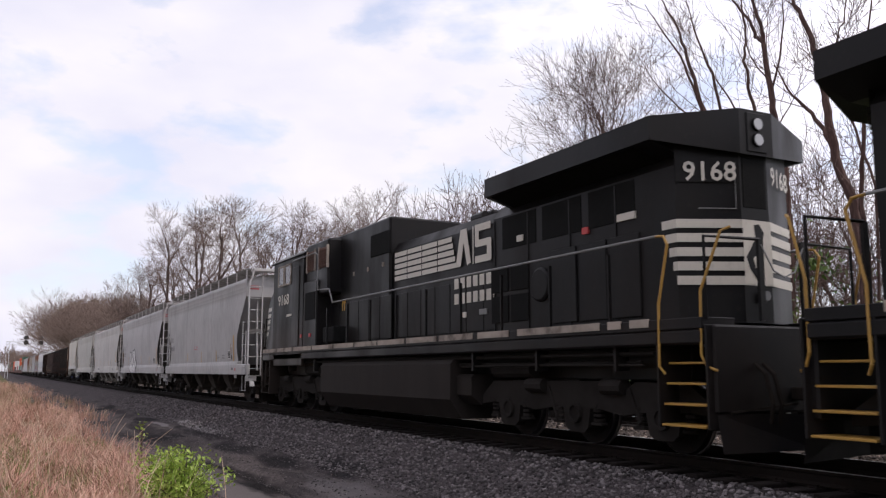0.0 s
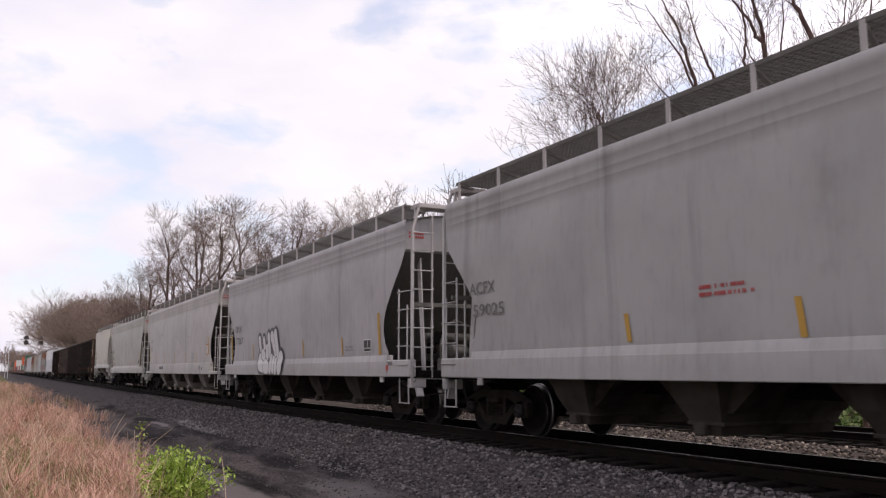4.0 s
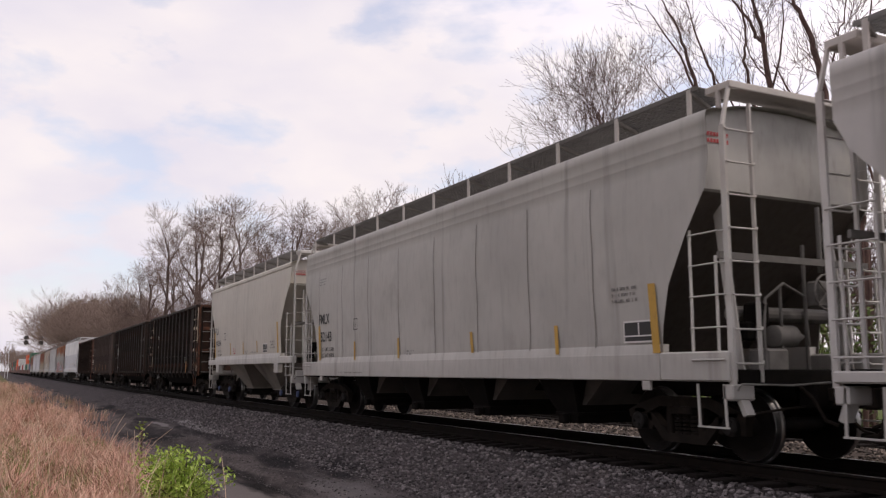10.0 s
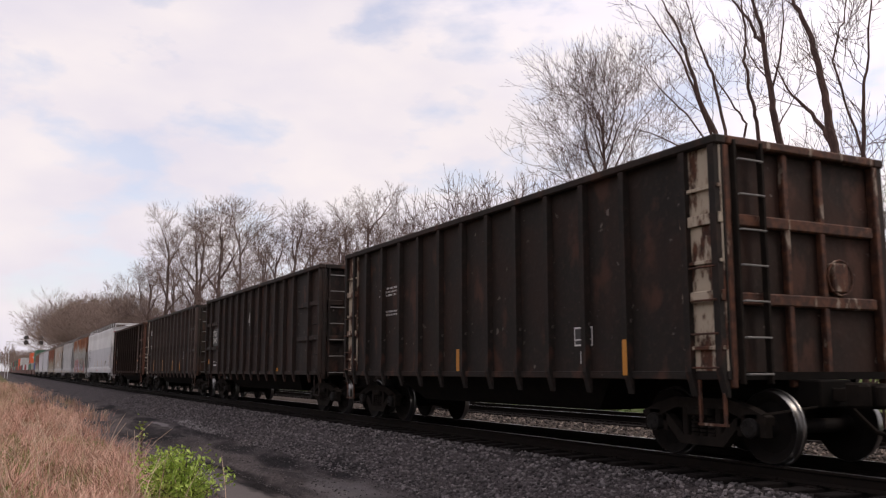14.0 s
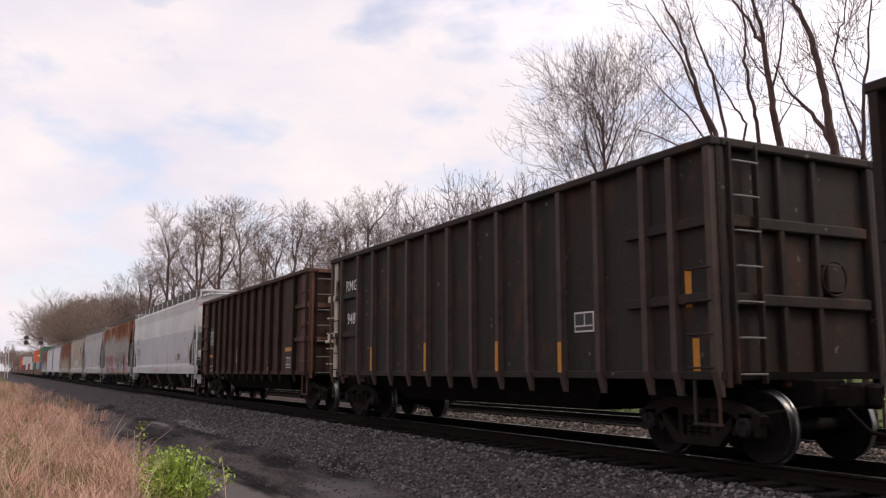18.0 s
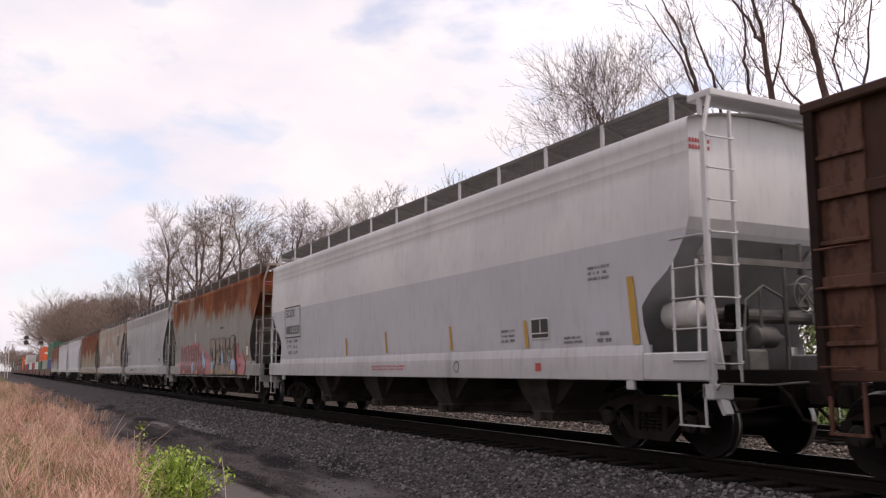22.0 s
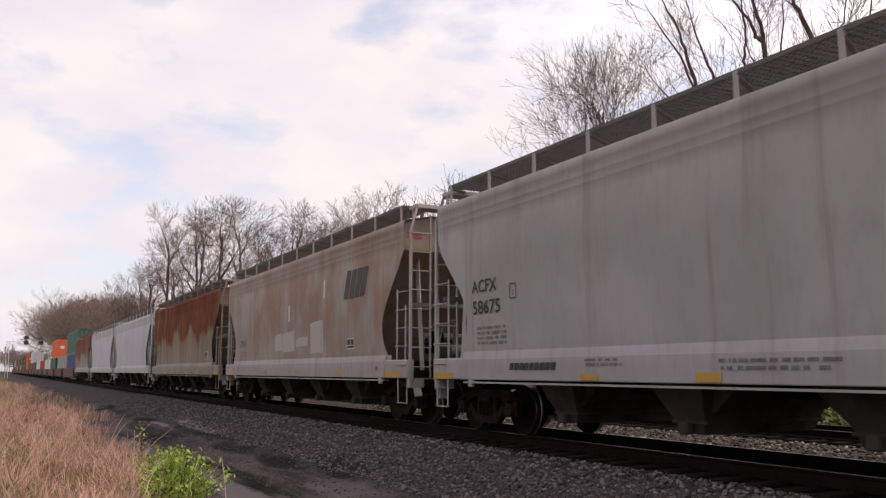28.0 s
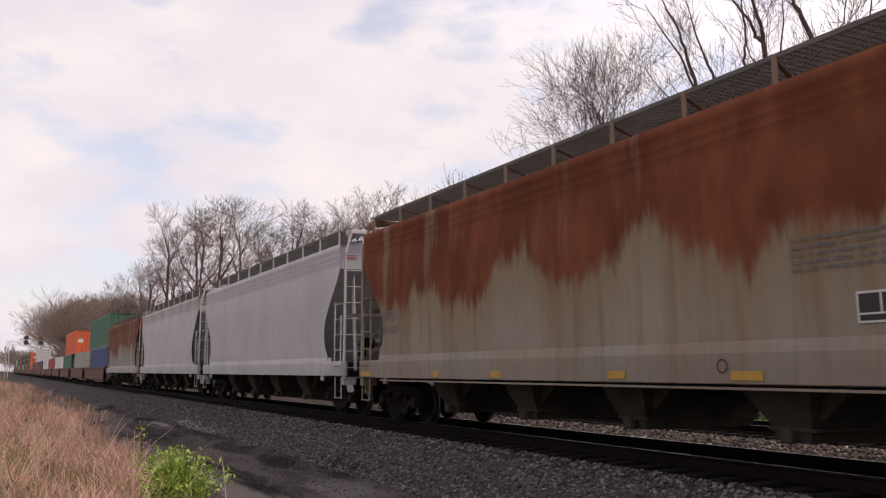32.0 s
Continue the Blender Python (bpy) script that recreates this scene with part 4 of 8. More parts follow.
    rung = rung_mesh().data("rung", [trim])
    for sx in (1, -1):
        for sy in (1, -1):
            at = Matrix.Translation((sx * length / 2, 0, 0)) @ Matrix.Diagonal((sx, sy, 1, 1))
            part("ladder", lad, None, car, at=at)
            side = part("side_ladder", sid, None, car, at=at)
            for i in range(5):
                part("rung", rung, None, side, at=pose(0, 0, 1.30 + 0.40 * i))
            part("stirrup", stp, None, car, at=at)
        part("coupler", COUPLER, None, car, at=pose(sx * (length / 2 + 0.05), 0, 0.86, 0, 0, 0 if sx > 0 else 180))
    key = (round(length, 1), pale_board)
    if key not in GRATINGS:
        GRATINGS[key] = grating_mesh(length - 0.9, 0.72).data("running_board", [GRATE if pale_board else DARKGRATE])
    for s in (-1, 1):
        part("running_board", GRATINGS[key], None, car, at=Matrix.Translation((0, s * 1.42, 4.90)) @ Matrix.Diagonal((1, -s, 1, 1)))
        m = Mesh().box(-0.035, 0.035, *sorted((s * 1.41, s * 1.44)), 4.50, 4.89)
        m.beam((0, s * 1.42, 4.85), (-0.35, s * 0.72, 4.83), 0.06, 0.05, 1).beam((-0.35, s * 0.75, 4.86), (-0.35, s * 0.75, 4.62), 0.04, 0.04, 1)
        bracket = m.data("board_bracket", [trim, DARKGRATE])
        k = int(length / 1.57)
        for i in range(k + 1):
            part("board_bracket", bracket, None, car, at=pose(-(length - 1.2) / 2 + (length - 1.2) * i / k, 0, 0))
    for e in (-1, 1):
        m = Mesh().box(*sorted((e * (length / 2 - 0.42), e * (length / 2 + 0.02))), -1.32, 1.32, 4.77, 4.87, 0.012)
        m.beam((e * (length / 2 - 0.2), -1.3, 4.84), (e * (length / 2 - 0.2), -1.3, 4.54), 0.05, 0.05).beam((e * (length / 2 - 0.2), 1.3, 4.84), (e * (length / 2 - 0.2), 1.3, 4.54), 0.05, 0.05)
        part("crossover_board", m, trim, car)
    for e in (-1, 1):
        for y in (-1.02, 1.02):
            part("end_stiffener", Mesh().beam((e * (length / 2 - 0.60), y, knee), (e * (length / 2 - 0.30), y, 1.05), 0.03, 0.16), trim, car)
        part("bolster_pad", Mesh().box(*sorted((e * (length / 2 - 0.16), e * (length / 2 + 0.02))), -1.50, -1.12, 0.80, 1.0, 0.02).beam((e * (length / 2 - 0.1), -1.3, 0.98), (e * (length / 2 + 0.06), -1.28, 0.62), 0.16, 0.06), trim, car)
        part("jacking_eye", Mesh().box(*sorted((e * (length / 2 - 1.62), e * (length / 2 - 1.46))), -1.53, -1.47, low - 0.13, low, 0.01), trim, car)
    m = Mesh()
    for r in range(2):
        for q in range(7):
            m.add([(length / 2 - 0.325, -1.40 + 0.055 * q + a, 4.12 + 0.09 * r + b) for a, b in ((0, 0), (0.04, 0), (0.04, 0.055), (0, 0.055))], [(0, 1, 2, 3)])
    tagged(part("warning_stencil", m, RED, car), kind="stuff")
    part("hatch_trough", Mesh().box(-length / 2 + 1.0, length / 2 - 1.0, -0.38, 0.38, 4.66, 4.82, 0.03), trim, car)
    brake_gear(car, length, RIGGING, knee, vent)
    for e in (-1, 1):
        add_truck(car, e * (length / 2 - inset), u)
    TRAIN.append((car, u))
    return car


RIB_AT = {}           # where each gondola's ribs stand


def gondola(front, back, label, paint, rust, second, inner, ribs=None, corner=None, sheet=None):
    """A high-sided ribbed gondola."""
    length, u = front - back, (front + back) / 2
    car = thing("gondola", label, "gondola car", "gondolas of the train")
    x = length / 2
    for s in (-1, 1):
        y0, y1 = sorted((s * 1.44, s * 1.478))
        part("side_sheet", Mesh().box(-x, x, y0, y1, 1.07, 4.05), paint, car)
        part("top_chord", Mesh().box(-x - 0.02, x + 0.02, *sorted((s * 1.40, s * 1.60)), 4.01, 4.13, 0.02), paint, car)
        part("side_sill", Mesh().box(-x, x, *sorted((s * 1.40, s * 1.52)), 1.05, 1.16, 0.01), paint, car)
        v = [(a, s * b, z) for a in (-0.055, 0.055) for b, z in ((1.47, 0.84), (1.47, 4.01), (1.59, 4.01), (1.59, 1.15), (1.50, 0.84))]
        rib_paint = ribs or paint
        rib = Mesh().add(v, [(0, 1, 2, 3, 4), (9, 8, 7, 6, 5), (0, 5, 6, 1), (1, 6, 7, 2), (2, 7, 8, 3), (3, 8, 9, 4), (4, 9, 5, 0)]).data("rib", [rib_paint])
        for a in (-x + 0.08, -second, *inner, second, x - 0.08):
            part("rib", rib, None, car, at=pose(a, 0, 0))
        for a in (-1, 1):
            for z in (2.02, 3.0):
                part("side_stiffener", Mesh().box(*sorted((a * (second - 0.02 if second < 6 else second - 1.0), a * (x - 0.12))), *sorted((s * 1.47, s * 1.55)), z, z + 0.13, 0.01), paint, car)
    RIB_AT[car.name] = [-second, *inner, second]
    if corner:
        for e in (-1, 1):
            c = part("corner_panel", Mesh().box(*sorted((e * (x - 0.70), e * (x - 0.02))), -1.512, -1.472, 1.16, 4.01, 0.006), corner, car, "flaking corner panel")
            for z in (1.42, 2.02, 2.5, 3.0, 3.45):
                part("corner_rail", Mesh().box(*sorted((e * (x - 0.72), e * x)), -1.56, -1.505, z, z + (0.14 if z in (2.02, 3.0) else 0.05), 0.008), corner, c)
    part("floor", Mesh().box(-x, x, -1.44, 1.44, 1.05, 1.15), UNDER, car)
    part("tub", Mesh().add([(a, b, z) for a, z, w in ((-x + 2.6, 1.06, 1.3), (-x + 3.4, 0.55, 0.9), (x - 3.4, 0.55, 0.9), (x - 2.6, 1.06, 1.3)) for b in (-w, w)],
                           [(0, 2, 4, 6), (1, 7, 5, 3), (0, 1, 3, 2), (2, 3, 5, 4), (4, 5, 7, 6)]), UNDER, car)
    for e in (-1, 1):
        part("end_sheet", Mesh().box(*sorted((e * (x - 0.16), e * (x - 0.12))), -1.44, 1.44, 1.07, 4.05), sheet or rust, car)
        part("top_chord", Mesh().box(*sorted((e * (x - 0.2), e * (x + 0.03))), -1.40, 1.40, 4.01, 4.13, 0.02), rust, car)
        for y in (-1.41, -0.33, 0.33, 1.41):
            part("end_post", Mesh().box(*sorted((e * (x - 0.12), e * (x + (0.01 if abs(y) > 1 else -0.03)))), y - 0.05, y + 0.05, 0.95, 4.01, 0.015), rust, car)
        for y in (-1.30, -0.83):
            part("ladder_stile", Mesh().box(*sorted((e * (x - 0.03), e * (x + 0.06))), y - 0.022, y + 0.022, 1.0, 4.08, 0.006), TRUCK if sheet else rust, car)
        for z in (1.98, 2.98):
            part("end_beam", Mesh().box(*sorted((e * (x - 0.12), e * (x - 0.02))), -1.33, 1.33, z, z + 0.16, 0.02), rust, car)
        for i in range(7):
            z = 1.12 + 0.45 * i
            part("rung", Mesh().tube([(e * (x + 0.0), -1.30, z), (e * (x + 0.09), -1.27, z), (e * (x + 0.09), -0.86, z), (e * (x + 0.0), -0.83, z)], 0.013, 6), GRATE, car)
        for i in range(4):
            z = 1.2 + 0.42 * i
            part("rung", Mesh().tube([(e * (x - 0.06), -1.48, z), (e * (x - 0.08), -1.60, z), (e * (x - 0.52), -1.60, z), (e * (x - 0.54), -1.48, z)], 0.014, 6), rust, car)
        part("centre_sill", Mesh().box(*sorted((e * (x - 2.8), e * (x + 0.3))), -0.3, 0.3, 0.70, 1.05, 0.02), UNDER, car)
        part("coupler", COUPLER, None, car, at=pose(e * (x + 0.25), 0, 0.86, 0, 0, 0 if e > 0 else 180))
        part("stirrup", Mesh().beam((e * (x - 0.1), -1.50, 1.05), (e * (x - 0.1), -1.50, 0.5), 0.03, 0.04).beam((e * (x - 0.52), -1.50, 1.05), (e * (x - 0.52), -1.50, 0.5), 0.03, 0.04).beam((e * (x - 0.55), -1.50, 0.5), (e * (x - 0.07), -1.50, 0.5), 0.05, 0.03), rust, car)
        add_truck(car, e * (x - 1.0), u)
    m = Mesh().tube([(x - 0.02, 0.6 + 0.24 * math.cos(a), 2.4 + 0.24 * math.sin(a)) for a in [6.2832 * i / 16 for i in range(17)]], 0.016, 6, caps=False)
    m.box(x - 0.12, x, 0.45, 0.75, 2.2, 2.6, 0.02)
    part("brake_wheel", m, rust, car)
    TRAIN.append((car, u))
    return car


TRAIN = []            # things that ride, with the place of each on the train
# ---- road locomotive: hood end at +x, cab at -x ----
def loco_black():
    n = Nodes("loco_black")
    a, b = n.noise(1.1, 5.0, (1, 1, 0.35)), n.noise(10.0, 5.0)
    color = n.mix(n.span(a, 0.4, 0.75, 0.0, 0.7), (0.0072, 0.0070, 0.0078), (0.013, 0.0115, 0.011))
    color = n.mix(n.span(b, 0.55, 0.8, 0.0, 0.4), color, (0.024, 0.020, 0.018))
    dust = n.math("MULTIPLY", n.span(n.axis(0), -5.6, -6.2), n.span(n.math("ADD", n.axis(2), n.math("MULTIPLY", a, 0.9)), 3.4, 2.6))
    color = n.mix(n.math("MULTIPLY", dust, 0.75), color, (0.034, 0.025, 0.021))
    shade_and_soot = n.math("MULTIPLY", n.span(n.noise(0.9, 5.0, (1, 1, 0.5), shift=(4, 1, 0)), 0.35, 0.7), n.span(n.axis(2), 2.9, 1.2, 0.25, 0.8))
    color = n.mix(shade_and_soot, color, (0.018, 0.0135, 0.0115))
    return n.done(color, n.span(a, 0.3, 0.8, 0.36, 0.65), 0.0, b, 0.002, 0.17)


LOCO = loco_black()
CREAM = flat_paint("aged_white_stripe", (0.55, 0.51, 0.45), 0.35)
LOCO_CAST = plain("dusty_loco_casting", (0.021, 0.0185, 0.017), 0.85, 0.0, 0.7, 4.0, other=(0.012, 0.010, 0.009))
SILL = plain("scuffed_pale_sill", (0.30, 0.255, 0.215), 0.75, 0.0, 0.95, 3.5, 0.003, other=(0.04, 0.026, 0.02))
RAILS = plain("handrail_grey", (0.20, 0.20, 0.20), 0.5, 0.1, 0.3, 8.0)
GRAB = flat_paint("handrail_yellow", (0.36, 0.20, 0.035), 0.45)
LENS = plain("lamp_lens", (0.30, 0.30, 0.30), 0.2, 0.6, 0.1, 8.0, 0)
MESHY = plain("radiator_screen", (0.012, 0.012, 0.012), 0.8, 0.0, 0.3, 30.0)
SHUTTER = plain("rusted_louvre", (0.10, 0.045, 0.03), 0.75, 0.1, 0.5, 6.0)


def glass():
    n = Nodes("cab_glass")
    n.bsdf.inputs["Transmission Weight"].default_value = 1.0
    return n.done((0.88, 0.91, 0.90), 0.0)


GLASS = glass()


def loco_truck():
    m = Mesh()
    frame = [(-3.0, 0.72), (-2.6, 0.98), (-1.5, 1.0), (-1.2, 0.86), (-0.9, 1.0), (0.9, 1.0), (1.2, 0.86), (1.5, 1.0), (2.6, 0.98), (3.0, 0.72), (3.0, 0.56), (2.6, 0.60), (1.55, 0.56), (1.2, 0.50), (0.6, 0.58), (-0.6, 0.58), (-1.2, 0.50), (-1.55, 0.56), (-2.6, 0.60), (-3.0, 0.56)]
    for s in (-1, 1):
        a, b = sorted((s * 1.0, s * 1.14))
        m.prism(frame, a, b)
        for x in (-2.05, 0, 2.05):
            m.prism([(x - 0.40, 0.74), (x - 0.30, 0.28), (x - 0.2, 0.20), (x + 0.2, 0.20), (x + 0.30, 0.28), (x + 0.40, 0.74)], a + 0.01, b + 0.02)
            m.lathe([(b + 0.02, 0.17), (b + 0.06, 0.16), (b + 0.06, 0.12), (b + 0.03, 0.11), (b + 0.03, 0.0)] if s > 0 else [(a - 0.0, 0.17), (a - 0.05, 0.16), (a - 0.05, 0.12), (a - 0.02, 0.11), (a - 0.02, 0.0)], 18, (x, 0, 0.50))
            for e in (-0.52, 0.52):
                for k in range(4):
                    m.tube([(x + e, s * 1.07, 0.38 + 0.075 * k), (x + e, s * 1.07, 0.425 + 0.075 * k)], 0.095, 8)
                m.box(x + e - 0.13, x + e + 0.13, a, b, 0.32, 0.37, 0.01)
        for x in (-1.05, 1.05):
            m.tube([(x - 0.28, s * 1.16, 0.92), (x + 0.22, s * 1.16, 0.92)], 0.12, 10)
            m.beam((x + 0.3, s * 1.15, 0.9), (x + 0.55, s * 1.15, 0.42), 0.04, 0.06)
    m.box(-2.8, 2.8, -0.95, 0.95, 0.62, 0.92, 0.03)
    return m.data("loco_truck", [LOCO_CAST])


LOCO_TRUCK = loco_truck()


def on_nose(s, z, side):
    """A point on the nose's slanted face: s from the cab forward, side the face's sign of y."""
    k = (z - 1.84) / 1.61
    xf, yf = -10.42 + 0.10 * k, 1.36 - 0.06 * k
    ya = 1.49 - 0.02 * k
    return (-9.15 + (xf + 9.15) * s - 0.008, side * (ya + (yf - ya) * s + 0.010), z)


def locomotive(u, turned, label, number, wing_end=9.47, out=0.33, banded=True):
    """A six-axle road locomotive; turned: its hood end faces back along the train."""
    loco = thing("locomotive", label, "locomotive", "locomotives of the train")
    part("platform", Mesh().box(-10.3, 10.3, -1.5, 1.5, 1.50, 1.70, 0.03).box(-9.4, 9.4, -0.85, 0.85, 1.02, 1.52, 0.02), LOCO, loco)
    for s in (-1, 1):
        for y, z, a, b, w in ((1.32, 1.40, -9.2, 9.2, 0.035), (1.22, 1.28, -6.5, 8.8, 0.03), (1.36, 1.24, 3.6, 9.0, 0.022)):
            part("air_pipe", Mesh().tube([(a, s * y, z), (a + 2.0, s * y, z + 0.02), (b, s * y, z)], w, 6), LOCO_CAST, loco)
        for x in (4.1, 6.3, 8.4, -5.2, -7.6):
            part("pipe_hanger", Mesh().box(x, x + 0.06, *sorted((s * 1.18, s * 1.42)), 1.16, 1.52), LOCO, loco)
        for x in (4.6, -6.4):
            part("air_tank", Mesh().tube([(x, s * 1.15, 1.18), (x + 1.3, s * 1.15, 1.18)], 0.14, 10), LOCO_CAST, loco)
        marks = [(-10.25, -7.0), (-6.9, -5.2), (-5.1, -3.4), (-3.3, -1.9), (-1.8, -0.4), (-0.3, 1.2), (1.3, 2.8), (2.9, 4.3), (4.5, 5.6), (5.9, 8.2), (8.4, 8.7), (8.9, 9.3)]
        for a, b in marks:
            part("walkway_edge", Mesh().box(a, b, *sorted((s * 1.49, s * 1.515)), 1.755, 1.87), SILL, loco)
        part("walkway", Mesh().box(-10.3, 10.3, *sorted((s * 0.9, s * 1.5)), 1.70, 1.85, 0.01), LOCO, loco)
        tank = [(s * 0.4, 0.22), (s * 1.20, 0.22), (s * 1.46, 0.60), (s * 1.46, 1.30), (s * 1.38, 1.39), (s * 0.4, 1.39)]
        part("fuel_tank", Mesh().slab(tank, -4.45, 3.3).slab([(y * 0.9, 0.55 + (z - 0.30) * 0.5) for y, z in tank], 3.3, 3.9), TANK, loco)
    # hood: engine room with its doors, narrow between the walkways
    hood = [(-0.92, 1.82), (-0.92, 4.05), (-0.78, 4.28), (-0.4, 4.36), (0.4, 4.36), (0.78, 4.28), (0.92, 4.05), (0.92, 1.82)]
    part("hood", Mesh().slab(hood, -6.0, 4.42), LOCO, loco)
    part("radiator_room", Mesh().slab([(y * 1.19, z) for y, z in hood], 4.42, 9.15 + out), LOCO, loco)
    for x in (4.44, 5.62, 6.9, 8.12):
        part("hood_seam", Mesh().box(x, x + 0.035, -1.112, -1.09, 1.9, 4.0), LOCO, loco)
    for x in (4.75, 6.1, 7.45):
        part("radiator_grille", Mesh().box(x, x + 1.15, -1.105, -1.09, 3.42, 4.02, 0.005), MESHY, loco)
    end = [(9.15 + out, 1.195), (9.55 + out, 0.29), (9.55 + out, -0.29), (9.15 + out, -1.195)]
    m = Mesh()
    n = len(end)
    m.add([(x, y * 0.92, z) for z in (1.82, 4.6) for x, y in end], [(3, 2, 1, 0), (4, 5, 6, 7)] + [(i, (i + 1) % n, (i + 1) % n + n, i + n) for i in range(n)])
    part("hood_end", m, LOCO, loco)
    part("blower_room", Mesh().box(-6.04, -0.75, -1.02, 1.02, 1.83, 4.96, 0.05), LOCO, loco)
    part("intake_room", Mesh().box(-6.04, -4.12, -1.42, 1.42, 3.3, 4.86, 0.06), LOCO, loco)
    for a in (-5.88, -4.82, -1.95):
        w = 0.66 if a < -4 else 1.25
        y = -1.42 if a < -4 else -1.02
        part("air_intake", Mesh().box(a, a + w, y - 0.025, y + 0.02, 4.05, 4.62, 0.01), SHUTTER if a < -4 else MESHY, loco)
        if a < -4:
            for b in (a - 0.05, a + w):
                part("intake_frame", Mesh().box(b, b + 0.05, y - 0.045, y + 0.02, 4.02, 4.66), SILL, loco)
        if a < -4:
            for k in range(7):
                part("louvre", Mesh().beam((a + 0.03, -1.455, 4.12 + 0.07 * k), (a + w - 0.03, -1.455, 4.12 + 0.07 * k), 0.03, 0.02), SHUTTER, loco)
    for i in range(16):
        x = -5.6 + i * 0.72
        if x < 4.2:
            y = -1.02 if x < -0.9 else -0.92
            part("hood_door", Mesh().box(x, x + 0.69, y - 0.025, y, 1.95, 3.0, 0.008), LOCO, loco)
    for x in (4.35, 5.05):
        for z in (2.05, 2.62):
            part("hood_door", Mesh().box(x, x + 0.6, -1.12, -1.09, z, z + 0.5, 0.01), MESHY, loco)
    for x in (6.4, 7.2, 8.0):
        part("hood_door", Mesh().box(x, x + 0.7, -1.125, -1.09, 1.95, 3.2, 0.012), LOCO, loco)
    part("equipment_cover", Mesh().lathe([(-1.16, 0.0), (-1.16, 0.26), (-1.13, 0.30), (-1.09, 0.30)], 20, (6.05, 0, 2.65)), LOCO, loco)
    part("exhaust_stack", Mesh().box(2.3, 3.1, -0.35, 0.35, 4.34, 4.55, 0.05), LOCO, loco)
    part("exhaust_pipe", Mesh().tube([(2.5, -0.45, 4.42), (3.0, -0.45, 4.42)], 0.1, 8), LOCO, loco)
    # radiator wings over the hood end
    wing = [(-1.53, 4.71), (-1.53, 4.37), (-0.95, 4.20), (0.95, 4.20), (1.53, 4.37), (1.53, 4.71), (1.45, 4.735), (0.9, 4.80), (-0.9, 4.80), (-1.45, 4.735)]
    part("radiator_wing", Mesh().slab(wing, 4.83, wing_end), LOCO, loco)
    m = Mesh()
    plan = [(wing_end, -1.53, 4.37, 4.71), (wing_end + 0.5, -0.32, 4.20, 4.86), (wing_end + 0.5, 0.32, 4.20, 4.86), (wing_end, 1.53, 4.37, 4.71)]
    m.add([(x, y, z) for x, y, z, _ in plan] + [(x, y, z) for x, y, _, z in plan], [(0, 1, 5, 4), (1, 2, 6, 5), (2, 3, 7, 6), (3, 2, 1, 0), (4, 5, 6, 7)])
    part("wing_front", m, LOCO, loco)
    part("radiator_screen", Mesh().add([(5.0, -1.50, 4.345), (9.1, -1.50, 4.345), (9.1, -0.98, 4.19), (5.0, -0.98, 4.19)], [(0, 1, 2, 3)]), MESHY, loco)
    part("headlight_panel", Mesh().box(9.545 + out, 9.56 + out, -0.22, 0.22, 3.45, 4.18, 0.004), MESHY, loco)
    part("lamp_housing", Mesh().box(wing_end + 0.47, wing_end + 0.52, -0.19, 0.19, 4.24, 4.82, 0.012), LOCO, loco)
    part("hood_end_seam", Mesh().tube([(9.32 + out, -0.84, 3.42), (9.535 + out, -0.34, 3.42), (9.535 + out, -0.34, 4.08)], 0.008, 5), RAILS, loco)
    for a, b in ((6.9, 7.35), (7.45, 7.9)):
        part("roof_lifting_eye", Mesh().tube([(a, -0.5, 4.79), (a + 0.05, -0.5, 4.9), (a + 0.35, -0.5, 4.9), (a + 0.4, -0.5, 4.79)], 0.02, 6), LOCO, loco)
    for z in (4.65, 4.42):
        part("headlight", Mesh().tube([(wing_end + 0.45, 0.0, z), (wing_end + 0.55, 0.0, z)], 0.10, 14).tube([(wing_end + 0.552, 0.0, z), (wing_end + 0.556, 0.0, z)], 0.085, 14, 1), [LOCO, LENS], loco)
    part("lower_headlight", Mesh().tube([(9.5 + out, 0.06, 2.20), (9.64 + out, 0.06, 2.20)], 0.085, 12).tube([(9.642 + out, 0.06, 2.20), (9.646 + out, 0.06, 2.20)], 0.07, 12, 1), [LOCO, LENS], loco)
    # white bands round the hood end
    for i in range(5 if banded else 0):
        z = 3.27 - 0.2 * i
        m = Mesh()
        first = (8.86 + out + 0.07 * i, -1.112)
        ring = [first, (9.163 + out, -1.112), (9.565 + out, -0.275), (9.565 + out, 0.275), (9.163 + out, 1.112), (8.86 + out + 0.07 * i, 1.112)]
        for (xa, ya), (xb, yb) in zip(ring, ring[1:]):
            m.add([(xa, ya, z - 0.125), (xb, yb, z - 0.125), (xb, yb, z), (xa, ya, z)], [(0, 1, 2, 3)])
        part("white_band", m, CREAM, loco)
    # the emblem's pale field with a dark rearing shape on it
    if banded:
        f = 9.57 + out
        part("emblem_field", Mesh().add([(f, y, z) for y, z in ((-0.27, 2.36), (0.27, 2.36), (0.27, 3.26), (-0.27, 3.26))], [(0, 1, 2, 3)]), CREAM, loco)
        shape = [(-0.02, 2.40), (0.08, 2.46), (-0.06, 2.60), (-0.10, 2.72), (0.06, 2.86), (0.13, 3.10), (0.04, 3.22), (-0.06, 3.20), (-0.04, 3.02), (-0.14, 2.86), (-0.23, 2.74), (-0.17, 2.58)]
        part("emblem_shape", Mesh().add([(f + 0.004, y, z) for y, z in shape], [tuple(range(len(shape)))]), LOCO, loco)
    part("number_board", Mesh().add([(9.17 + out, -1.10, 3.80), (9.555 + out, -0.30, 3.80), (9.555 + out, -0.30, 4.16), (9.17 + out, -1.10, 4.16)], [(0, 1, 2, 3)]), LOCO, loco)
